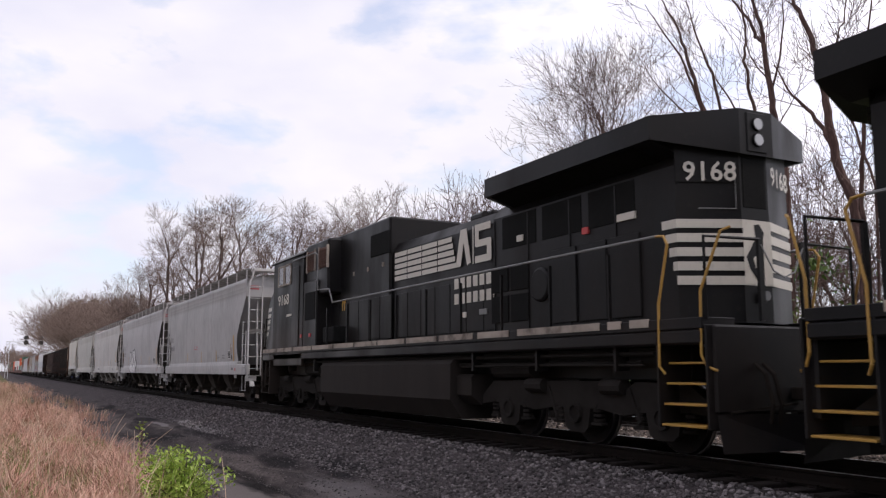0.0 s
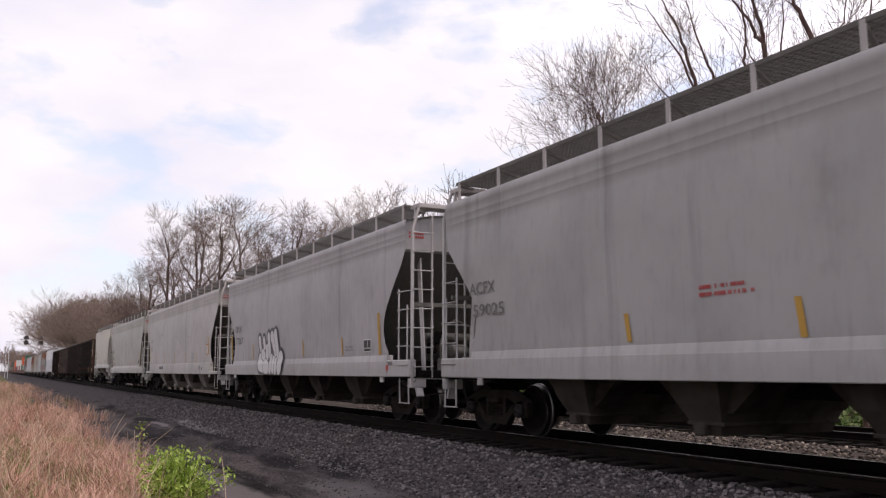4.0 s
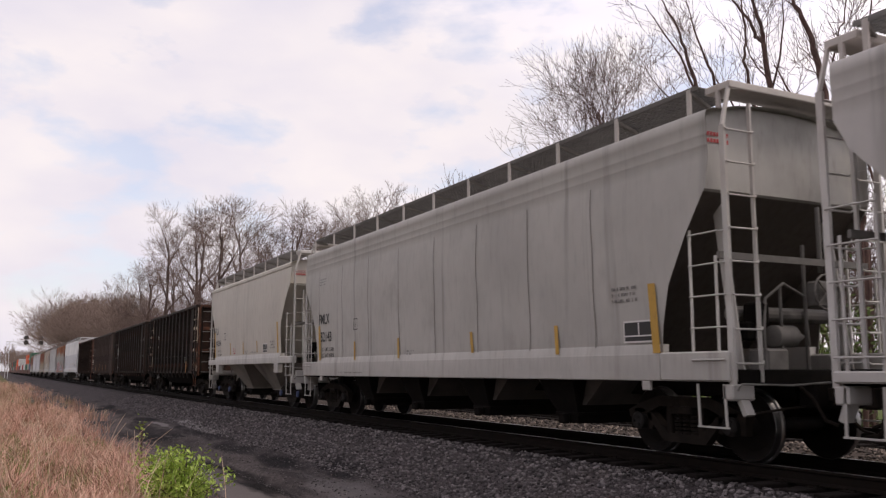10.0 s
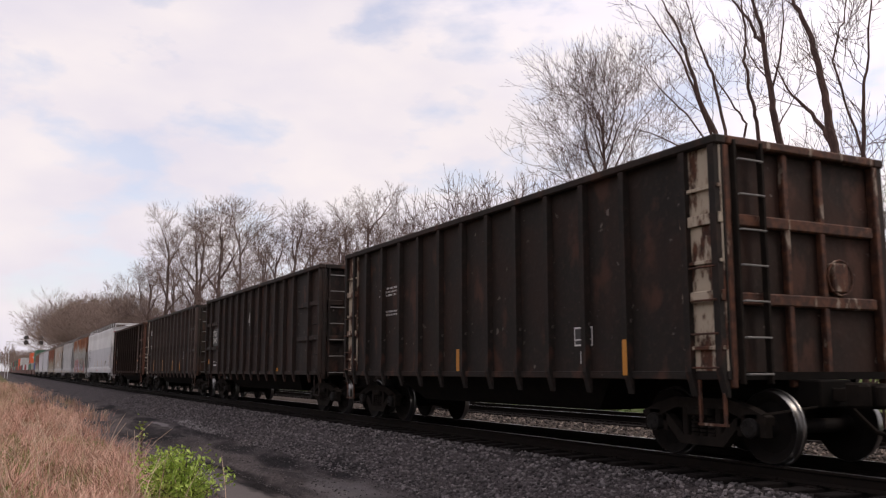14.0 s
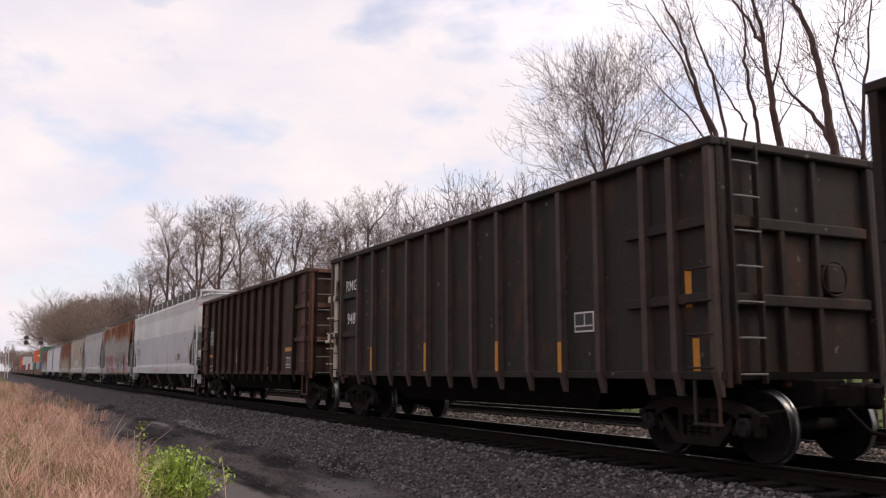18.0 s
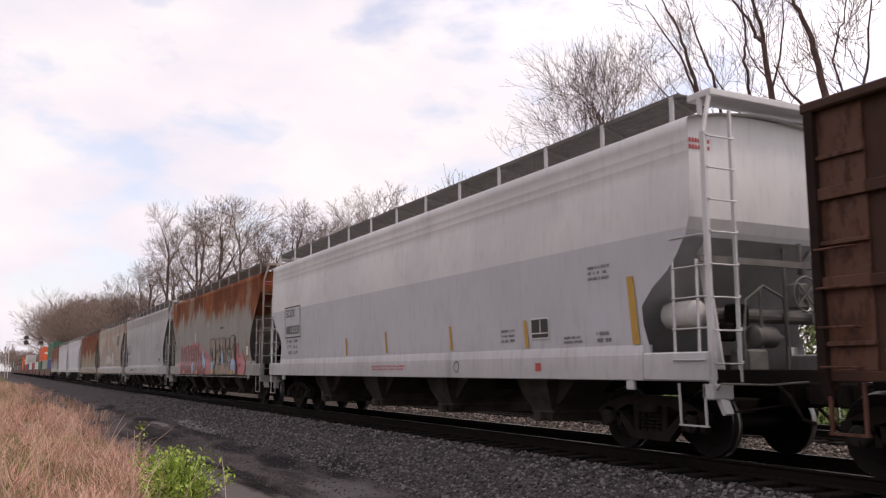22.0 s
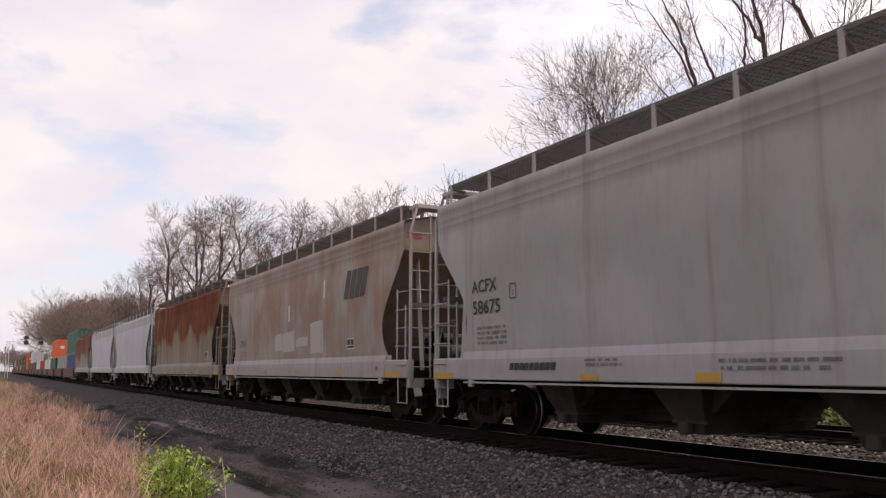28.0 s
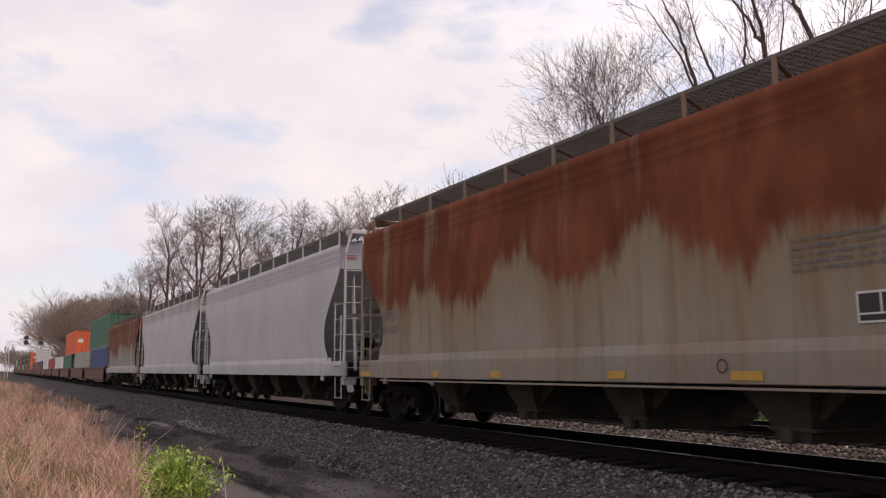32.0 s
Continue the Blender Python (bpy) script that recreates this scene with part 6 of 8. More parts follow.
rows = [(262, 22, 0.72), (300, 23, 0.62), (345, 22, 0.68), (405, 22, 0.66), (440, 22, 0.6), (515, 23, 0.5), (575, 24, 0.5), (655, 22, 0.46), (690, 24, 0.5),
        (735, 24, 0.57), (775, 23, 0.55), (815, 24, 0.58), (850, 23, 0.56), (880, 24, 0.55), (925, 27, 0.6), (230, 24, 0.72), (205, 22, 0.78), (320, 30, 0.8), (480, 31, 0.62), (630, 31, 0.55), (960, 31, 0.6), (1010, 29, 0.55), (1150, 31, 0.62), (1230, 30, 0.6), (1340, 33, 0.65), (1500, 34, 0.7),
        (1395, 27, 0.42), (1475, 28, 0.42), (1545, 27, 0.42), (1640, 25, 0.45)]
mid_rng = random.Random(8)
for i, (px, d, k) in enumerate(rows):
    k *= 1.12 if 730 < px < 930 else 0.96
    m = pose(spot(px, d), d, -0.95, 0, 0, mid_rng.uniform(0, 360)) @ Matrix.Scale(k, 4)
    if i < 4:
        MIDDLE[i].matrix_basis = m
    else:
        copy_thing(MIDDLE[i % 4], m).scale = (k, k, k)


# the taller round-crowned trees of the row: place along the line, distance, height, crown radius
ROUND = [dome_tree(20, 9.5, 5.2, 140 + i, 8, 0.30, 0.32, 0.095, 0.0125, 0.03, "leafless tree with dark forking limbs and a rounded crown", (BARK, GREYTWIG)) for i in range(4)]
for i, (x, y, h, r) in enumerate(((-130.7, 21.5, 26.3, 6.6), (-98.7, 22, 22, 7.2), (-70.5, 22, 16.9, 5), (-54.3, 22, 15.5, 4), (-122.8, 24, 25.4, 7.5), (-106.3, 26, 23.8, 7), (-88.1, 24, 17.2, 5), (-65.5, 24.5, 16.3, 4.8), (-59.5, 22, 13.4, 4), (-51.5, 24, 12.4, 3.6), (-168.3, 23, 22.5, 5.6), (-189.1, 22, 21.3, 5.6), (-114, 23, 22.6, 7), (-80, 23, 16.2, 5.2), (-75, 25, 16.6, 5.2), (-62.5, 23, 14.6, 4.4), (-140, 24, 22.5, 7), (-150, 22, 21, 6.5))):
    m = pose(x, y, -0.95, 0, 0, 67 * i) @ Matrix.Diagonal((r / 5.2, r / 5.2, h / 20, 1))
    if i < 4:
        ROUND[i].matrix_basis = m
    else:
        copy_thing(ROUND[i % 4], m).scale = (r / 5.2, r / 5.2, h / 20)


def ribbon_tree(rng, top, thin):
    """A bare tree in flat tapering strips, for woods that stay far off: verts and quads."""
    v, f = [], []

    def limb(p, d, length, r, level):
        d = d.normalized()
        side = d.cross(Vector((rng.gauss(0, 1), rng.gauss(0, 1), rng.gauss(0, 0.3)))).normalized()
        mid = p + d * length * 0.5
        d2 = (d + Vector((rng.gauss(0, 0.2), rng.gauss(0, 0.2), rng.gauss(0.06, 0.2)))).normalized()
        end = mid + d2 * length * 0.5
        k = len(v)
        for q, w in ((p, r), (mid, r * 0.8), (end, r * 0.6)):
            w = max(w, thin)
            v.extend((tuple(q - side * w), tuple(q + side * w)))
        f.extend(((k, k + 1, k + 3, k + 2), (k + 2, k + 3, k + 5, k + 4)))
        if level == top:
            return
        for q, n in ((mid, 1 if level else 0), (end, 3 if level else 4)):
            for i in range(n):
                out = Vector((rng.gauss(0, 1), rng.gauss(0, 1), rng.gauss(0, 0.6))).normalized()
                limb(q, d2 + out * rng.uniform(0.35, 0.75) + Vector((0, 0, 0.12)), length * rng.uniform(0.55, 0.82), r * 0.5, level + 1)

    limb(Vector((0, 0, -0.3)), Vector((0, 0, 1)), 5.0, 0.12, 0)
    a = np.array(v)
    return a * (20 / np.quantile(a[:, 2], 0.995)), np.array(f)


def woods(name, places, top, thin, mat, label, seed):
    """places: (x, y, height) of each tree."""
    rng = random.Random(seed)
    base = [ribbon_tree(rng, top, thin) for _ in range(5)]
    vs, fs, count = [], [], 0
    for i, (x, y, h) in enumerate(places):
        v, f = base[i % 5]
        a = rng.uniform(0, 6.28)
        vs.append(v @ np.array([[math.cos(a), math.sin(a), 0], [-math.sin(a), math.cos(a), 0], [0, 0, 1]]) * (h / 20) + (x, y, -0.95))
        fs.append(f + count)
        count += len(v)
    me = bpy.data.meshes.new(name)
    me.from_pydata(np.concatenate(vs).tolist(), [], np.concatenate(fs).tolist())
    me.materials.append(mat)
    return tagged(new(name, me), label, "woods", kind="stuff")


wood_rng = random.Random(77)
near_wood = []
for i in range(96):
    px, d = wood_rng.choice((wood_rng.uniform(106, 165), wood_rng.uniform(112, 240))), wood_rng.uniform(17, 28)
    over = min(137.0, 88 + 49 * (px - 104) / 30)          # how far the wood rises above the horizon, as seen from the tripod
    near_wood.append((spot(px, d), d, (2.1 + over / (px + 8) * d * 1.1226) * wood_rng.uniform(0.72, 1.02)))
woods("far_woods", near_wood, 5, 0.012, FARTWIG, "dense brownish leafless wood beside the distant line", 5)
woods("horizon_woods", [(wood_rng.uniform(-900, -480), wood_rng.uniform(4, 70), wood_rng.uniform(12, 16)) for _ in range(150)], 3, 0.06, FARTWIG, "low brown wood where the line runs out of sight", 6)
# added out of view behind the tripod, to cut light on the near side
woods("unseen_woods", [(wood_rng.uniform(-75, 55), wood_rng.uniform(-34, -15), wood_rng.uniform(11, 16)) for _ in range(120)], 3, 0.09, BARK, "unseen leafless wood added behind the tripod to dim the train's near side", 7)


def leaf_cloud(name, spots, per, size, color, label, seed, category="shrub"):
    """Small folded leaves about many spots (x, y, z, radius, height), in one object."""
    rng = np.random.default_rng(seed)
    vs, fs = [], []
    k = 0
    for x, y, z, r, h in spots:
        n = int(per)
        p = rng.normal(0, 0.42, (n, 3)) * (r, r, h) + (x, y, z)
        for q in p:
            a = rng.normal(0, 1, 3)
            a /= np.linalg.norm(a)
            b = np.cross(a, rng.normal(0, 1, 3))
            b /= np.linalg.norm(b)
            s = size * rng.uniform(0.5, 1.3)
            vs += [q - a * s, q + b * s * 0.45, q + a * s, q - b * s * 0.45]
            fs.append((k, k + 1, k + 2, k + 3))
            k += 4
    me = bpy.data.meshes.new(name)
    me.from_pydata([tuple(v) for v in vs], [], fs)
    n = Nodes(name + "_leaf")
    tone = n.mix(n.random("Island"), color[0], color[1])
    n.bsdf.inputs["Transmission Weight"].default_value = 0.0
    me.materials.append(n.done(tone, 0.6, spec=0.3))
    return tagged(new(name, me), label, category, kind="stuff")


brush_rng = random.Random(21)
leaf_cloud("undergrowth", [(brush_rng.uniform(-70, 12), brush_rng.uniform(19.5, 25), -0.7 + 5.4 * brush_rng.random() ** 1.6, brush_rng.uniform(0.5, 1.2), brush_rng.uniform(0.3, 0.9)) for _ in range(430)],
           60, 0.11, ((0.035, 0.07, 0.012), (0.11, 0.165, 0.035)), "low green undergrowth beyond the second track", 31)
leaf_cloud("tangled_brush", [(spot(brush_rng.uniform(1300, 1720), 21), brush_rng.uniform(19.5, 24), brush_rng.uniform(-0.2, 3.0), brush_rng.uniform(0.5, 1.0), brush_rng.uniform(0.5, 0.9)) for _ in range(34)],
           70, 0.09, ((0.05, 0.075, 0.018), (0.14, 0.17, 0.045)), "tangled green brush at the foot of the trees", 32)
leaf_cloud("spring_saplings", [(spot(brush_rng.uniform(425, 620), 21), brush_rng.uniform(19, 23), brush_rng.uniform(0.5, 6.5), 1.6, 1.6) for _ in range(40)],
           60, 0.10, ((0.16, 0.17, 0.06), (0.28, 0.25, 0.10)), "pale spring leaves on young trees", 33)
leaf_cloud("red_bush", [(-150, -0.6, 1.2, 1.3, 1.5), (-152, -1.2, 0.6, 1.5, 1.2)], 200, 0.18, ((0.20, 0.04, 0.05), (0.34, 0.10, 0.10)), "distant reddish budding bush beside the line", 35)


def grass_patch(name, count, area, height, width, colors, label, seed, dense=1.0):
    """Bent blades, each a tapering strip of three pieces."""
    rng = np.random.default_rng(seed)
    x0, x1, y0, y1 = area
    tufts = max(40, count // 22)
    tuft = rng.integers(0, tufts, count)
    xs = (x1 - (x1 - x0) * rng.random(tufts) ** 1.6)[tuft]
    ys = (y1 - (y1 - y0) * rng.random(tufts) ** 0.8)[tuft]
    loose = np.where(rng.random(count) < 0.35, 0.5, 0.13)
    xs, ys = np.minimum(xs + rng.normal(0, 1, count) * loose, x1), np.minimum(ys + rng.normal(0, 1, count) * loose, y1 + 0.15)
    ys = ys + np.clip((-xs - 12) * 0.05, 0, 1.3)
    edge = 0.35 * np.sin(xs * 0.7) + 0.25 * np.sin(xs * 1.9 + 1)
    ys = ys + edge * (ys > y1 - 1.2)
    h = height * rng.uniform(0.55, 1.25, count)
    az = rng.uniform(0, 6.283, tufts)[tuft] + rng.normal(0, 0.9, count)
    bend = rng.uniform(0.15, 0.8, count) * h * dense
    h = h * (0.72 + 0.5 * np.sin(xs * 1.3 + ys * 2.1) * np.sin(ys * 1.7 - xs * 0.6) * 0.6 + 0.14)
    w = width * rng.uniform(0.6, 1.4, count)
    verts = np.empty((count, 7, 3))
    base = np.stack([xs, ys, np.array([rough_ground(a, b) for a, b in zip(xs, ys)]) - 0.03], 1)
    out = np.stack([np.cos(az), np.sin(az), np.zeros(count)], 1)
    side = np.stack([-np.sin(az + 0.6), np.cos(az + 0.6), np.zeros(count)], 1) * w[:, None]
    for k, (t, b) in enumerate(((0, 0), (0.45, 0.18), (0.8, 0.55))):
        mid = base + out * (bend * b)[:, None]
        mid[:, 2] += h * t
        verts[:, 2 * k] = mid - side * (1 - 0.25 * k)
        verts[:, 2 * k + 1] = mid + side * (1 - 0.25 * k)
    tip = base + out * bend[:, None]
    tip[:, 2] += h * (1.0 - 0.25 * rng.random(count))
    verts[:, 6] = tip
    faces = []
    for i in range(count):
        a = 7 * i
        faces += [(a, a + 1, a + 3, a + 2), (a + 2, a + 3, a + 5, a + 4), (a + 4, a + 5, a + 6)]
    me = bpy.data.meshes.new(name)
    me.from_pydata(verts.reshape(-1, 3).tolist(), [], faces)
    n = Nodes(name + "_blade")
    tone = n.mix(n.random("Island"), colors[0], colors[1])
    tone = n.mix(n.span(n.noise(0.8, 3.0), 0.4, 0.65), tone, n.mix(n.random("Island"), colors[1], colors[2]))
    me.materials.append(n.done(tone, 0.7, spec=0.3))
    return tagged(new(name, me), label, "grass", kind="stuff")


STRAW = ((0.36, 0.165, 0.115), (0.58, 0.33, 0.245), (0.72, 0.52, 0.40))
grass_patch("matted_grass", 17000, (-48, -6.5, -4.5, 2.1), 0.46, 0.0055, ((0.212, 0.099, 0.061), (0.383, 0.198, 0.134), (0.446, 0.267, 0.185)), "matted reddish dry grass low on the verge", 40, 1.7)
grass_patch("dry_grass", 15000, (-48, -6.5, -4.5, 2.0), 0.70, 0.0045, STRAW, "tall dry tan and pinkish grass on the verge", 41, 1.6)
grass_patch("far_dry_grass", 12000, (-150, -40, -6, 3.0), 0.62, 0.012, ((0.383, 0.198, 0.144), (0.489, 0.297, 0.226), (0.361, 0.297, 0.154)), "dry grass verge running beside the line", 42, 1.0)
grass_patch("tangled_grass", 11000, (-44, -6.5, -4.5, 2.2), 0.52, 0.004, ((0.425, 0.198, 0.154), (0.553, 0.297, 0.236), (0.531, 0.356, 0.278)), "tangled pinkish dry grass bent over the verge", 44, 2.6)
grass_patch("edge_grass", 7000, (-24, -10.5, 1.0, 2.35), 0.50, 0.0045, ((0.30, 0.15, 0.10), (0.50, 0.28, 0.20), (0.60, 0.42, 0.32)), "dry grass thinning out towards the muddy lane", 45, 1.8)
grass_patch("green_grass", 9000, (-26, -9, -1.6, 1.9), 0.40, 0.006, ((0.09, 0.15, 0.03), (0.20, 0.27, 0.07), (0.319, 0.267, 0.123)), "short green grass among the dry stems", 43, 0.8)


def loose_stalks():
    """Single pale stalks that lean out of the verge."""
    rng = random.Random(17)
    for i in range(130):
        x, y = rng.uniform(-26, -9), rng.uniform(-0.6, 2.6)
        z, h, a, out = rough_ground(x, y), rng.uniform(0.55, 1.1), rng.uniform(0, 6.28), rng.uniform(0.2, 0.9)
        pts = [(x + out * t * t * math.cos(a), y + out * t * t * math.sin(a), z + h * t) for t in (0, 0.4, 0.75, 1)]
        tagged(new("dry_stalk", Mesh().tube(pts, [0.006, 0.005, 0.004, 0.002], 4).data("dry_stalk", [STALK])), "single pale dry stalk leaning out of the verge", "grass", "dry stalks")


STALK = plain("dry_stalk_straw", (0.55, 0.40, 0.29), 0.7, 0.0, 0.3, 20.0, 0)
loose_stalks()


def weed(name, x, y, height, stems, leaves, reach, seed, label, leaf=0.05):
    """A young leafy shrub: several bent stems with small leaves along them."""
    rng = random.Random(seed)
    bush = thing(name, label, "shrub")
    z0 = rough_ground(x, y) - 0.05
    wood, green = Mesh(), Mesh()
    for i in range(stems):
        a = rng.uniform(-1.3, 0.9) if i % 5 < 3 else rng.uniform(0, 6.283)
        h, out = height * rng.uniform(0.4, 1.0), reach * rng.uniform(0.2, 1.0)
        bx, by = rng.gauss(0, 0.16) * reach, rng.gauss(0, 0.16) * reach
        pts = [(x + bx + out * t * t * math.cos(a), y + by + out * t * t * math.sin(a), z0 + h * t) for t in (0, 0.35, 0.7, 1)]
        wood.tube(pts, [0.009, 0.008, 0.006, 0.003], 5)
        for k in range(leaves):
            t = rng.uniform(0.1, 1.02)
            p = Vector((x + bx + out * t * t * math.cos(a), y + by + out * t * t * math.sin(a), z0 + h * t)) + Vector([rng.gauss(0, leaf * 1.1) for _ in range(3)])
            d = Vector([rng.gauss(0, 1) for _ in range(3)]).normalized()
            e = d.orthogonal().normalized()
            s = leaf * rng.uniform(0.5, 1.2)
            m = p + d * s
            lift = d.cross(e) * s * 0.15
            green.add([tuple(p), tuple(m + e * s * 0.42 + lift), tuple(p + d * s * 2), tuple(m - e * s * 0.42 + lift), tuple(m)], [(0, 1, 4), (1, 2, 4), (2, 3, 4), (3, 0, 4)])
    part("stem", wood, TWIG, bush)
    n = Nodes(name + "_leaf")
    part("foliage", green, n.done(n.mix(n.random("Island"), (0.24, 0.38, 0.05), (0.55, 0.66, 0.16)), 0.5, spec=0.4), bush)


weed("leafy_shrub", -12.7, 2.34, 0.98, 60, 110, 0.66, 3, "bright green young shrub at the edge of the dry grass", 0.040)
weed("sapling", -18.3, 2.66, 1.72, 3, 22, 0.10, 9, "slim green sapling standing in the dry verge", 0.05)


# ---- signal bridge over the distant line ----
def signal_bridge(x):
    br = thing("signal_bridge", "pale steel cantilever bridge with two dark signal heads over the line", "railway signal")
    m = Mesh()
    for a in (-0.35, 0.35):
        for b in (2.4, 3.1):
            m.beam((x + a, b, -1.0), (x + a, b, 9.6), 0.12, 0.12)
    part("mast", m, PALE, br)
    m = Mesh()
    for z in (8.6, 9.5):
        for a in (-0.35, 0.35):
            m.beam((x + a, 2.2, z), (x + a, 12.2, z), 0.12, 0.12)
    for i in range(9):
        m.beam((x + 0.35, 2.5 + 1.1 * i, 8.6), (x + 0.35, 3.6 + 1.1 * i, 9.5), 0.08, 0.08)
    part("truss", m, PALE, br)
    for y in (7.35, 11.25):
        for z in (9.3, 10.7):
            h = Mesh().lathe([(-0.5, 0.0), (-0.5, 0.62), (-0.45, 0.66)], 18)
            h.v = [(x + 0.5 + p[1] + 0.5, y + p[0], z + p[2]) for p in h.v]
            part("signal_head", h.box(x + 0.5, x + 0.9, y - 0.25, y + 0.25, z - 0.4, z + 0.4, 0.05), BLACK, br)
        part("bracket", Mesh().beam((x + 0.45, y, 8.6), (x + 0.45, y, 11.4), 0.12, 0.12), PALE, br)


PALE = plain("galvanised_frame", (0.55, 0.55, 0.56), 0.6, 0.2, 0.2)
signal_bridge(-280)
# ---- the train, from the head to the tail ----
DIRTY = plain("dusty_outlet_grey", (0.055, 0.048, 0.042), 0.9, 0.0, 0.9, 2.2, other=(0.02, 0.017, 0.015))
SEAM = flat_paint("sooty_seam", (0.20, 0.18, 0.165), 0.7)
PALESEAM = flat_paint("faint_seam", (0.44, 0.415, 0.375), 0.4)
BAY = plain("grimy_bay_paint", (0.22, 0.195, 0.17), 0.85, 0.0, 0.6, 1.2, other=(0.05, 0.042, 0.036))
# slope sheets between pale bays: the shade under the car is in their colour
SLOPE = plain("shaded_slope_sheet", (0.085, 0.074, 0.066), 0.9, 0.0, 0.7, 1.5, other=(0.025, 0.021, 0.019))
GREY, BEIGE = (0.40, 0.388, 0.385), (0.44, 0.42, 0.39)

locomotive(3.5, True, "black diesel freight locomotive with yellow handrails, coupled ahead", "9168", 9.95, 0.45, False)
locomotive(-18.7, False, "black diesel freight locomotive with white stripes and handrails", "9168")


def end_of(name, base, shade_and_soot, knee=3.84, seed=3.0):
    """The end of a car: painted above the knee; below it shade is put into the slope sheets' darker colour."""
    return car_paint(name, shade_and_soot, 0.0, 3.3, 0.5, seed, base, knee - 0.03)


def trim_of(name, base, rust=0.12, seed=1.0):
    return car_paint(name, base, rust, 3.6, 0.45, seed)


c = covered_hopper(-31.12, -47.62, "light grey covered hopper car with grime streaks and yellow marks", car_paint("grey_hopper", GREY, seed=1.0), trim_of("grey_hopper_trim", (0.50, 0.49, 0.49)), vent=True)
dress(c, [("mark", -7.01, -6.06, 2.57, 2.80), ("num", -6.89, -5.77, 2.16, 2.39), ("tall", 6.30, 6.64, 1.53, 2.50), ("plac", 5.50, 5.94, 1.63, 1.94), ("bar", 3.43, 3.67, 1.53, 1.98), ("bar", 0.55, 0.70, 1.53, 1.99), ("bar", -2.46, -2.30, 1.57, 1.97), ("red", 6.71, 6.84, 1.17, 1.27),
          ("grey", 6.17, 6.49, 1.19, 1.29), ("line", 3.63, 4.19, 1.64, 1.82), ("line", 4.43, 5.11, 1.61, 1.81), ("redt", -0.96, -0.01, 2.07, 2.26)], {"mark": "ACFX", "num": "59025"}, FAINT)
for x, z, a, b, t, mat in ((6.02, 1.95, 0.07, 0.13, 0.3, "tan"), (6.15, 2.1, 0.03, 0.06, 0.8, "white"), (6.1, 1.68, 0.06, 0.09, 0.1, "dark"), (6.22, 1.82, 0.025, 0.10, 0.2, "white"), (5.98, 2.16, 0.05, 0.04, 0.4, "tan")):
    sprayed(c, [blob(x, z, a, b, t, 9, 0.5)], SPRAY[mat], 0.018, "torn_sticker")
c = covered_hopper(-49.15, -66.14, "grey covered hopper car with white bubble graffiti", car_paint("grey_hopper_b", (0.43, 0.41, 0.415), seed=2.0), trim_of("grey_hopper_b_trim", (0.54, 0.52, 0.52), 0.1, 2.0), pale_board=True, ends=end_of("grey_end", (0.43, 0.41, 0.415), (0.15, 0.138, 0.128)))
dress(c, [("mark", -6.93, -6.04, 2.55, 2.80), ("num", -6.86, -5.86, 2.12, 2.37), ("tall0", -7.54, -7.29, 1.56, 2.49), ("bar", 4.27, 4.50, 1.56, 2.02), ("bar", 1.02, 1.26, 1.58, 2.06), ("bar", -4.55, -4.30, 1.58, 2.06), ("tall", 6.73, 7.01, 1.53, 2.51), ("plac", 5.84, 6.32, 1.61, 1.92),
          ("red", 7.26, 7.39, 1.17, 1.29), ("grey", 7.38, 7.63, 1.29, 1.37), ("line", 4.61, 5.24, 1.65, 1.80)], {"mark": "GPLX", "num": "77267"}, FAINT)
strokes = [(-3.55, 2.20, -3.40, 1.85, 0.15, 0.10), (-3.02, 2.20, -2.93, 1.98, 0.12, 0.13), (-3.42, 1.46, -3.05, 1.38, 0.31, 0.28), (-3.12, 1.72, -2.98, 1.66, 0.19, 0.16), (-2.63, 1.88, -2.60, 1.60, 0.17, 0.16), (-2.78, 1.32, -2.52, 1.27, 0.25, 0.21),
           (-2.43, 2.28, -2.26, 1.66, 0.15, 0.12), (-2.10, 1.60, -2.18, 1.20, 0.13, 0.14), (-2.02, 2.28, -1.58, 1.62, 0.18, 0.10), (-1.84, 1.52, -1.85, 1.22, 0.14, 0.15), (-1.63, 2.32, -1.34, 1.62, 0.18, 0.13), (-1.55, 1.48, -1.57, 1.17, 0.12, 0.13), (-1.05, 1.55, -1.16, 1.27, 0.25, 0.23)]
sprayed(c, [capsule(*q, 0.11) for q in strokes], SPRAY["haze"], 0.014)
for k, q in enumerate(strokes):
    sprayed(c, [capsule(*q, 0.028)], SPRAY["dark"], 0.022 + 0.0014 * k)
    sprayed(c, [capsule(*q, 0.0)], SPRAY["white"], 0.0226 + 0.0014 * k)
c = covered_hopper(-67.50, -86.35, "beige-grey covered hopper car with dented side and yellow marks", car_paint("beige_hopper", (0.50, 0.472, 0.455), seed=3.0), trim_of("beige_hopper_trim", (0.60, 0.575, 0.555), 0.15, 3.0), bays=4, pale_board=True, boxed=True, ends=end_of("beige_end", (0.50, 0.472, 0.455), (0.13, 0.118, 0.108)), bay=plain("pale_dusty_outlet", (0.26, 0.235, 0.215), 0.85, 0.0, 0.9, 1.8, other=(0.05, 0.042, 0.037)))
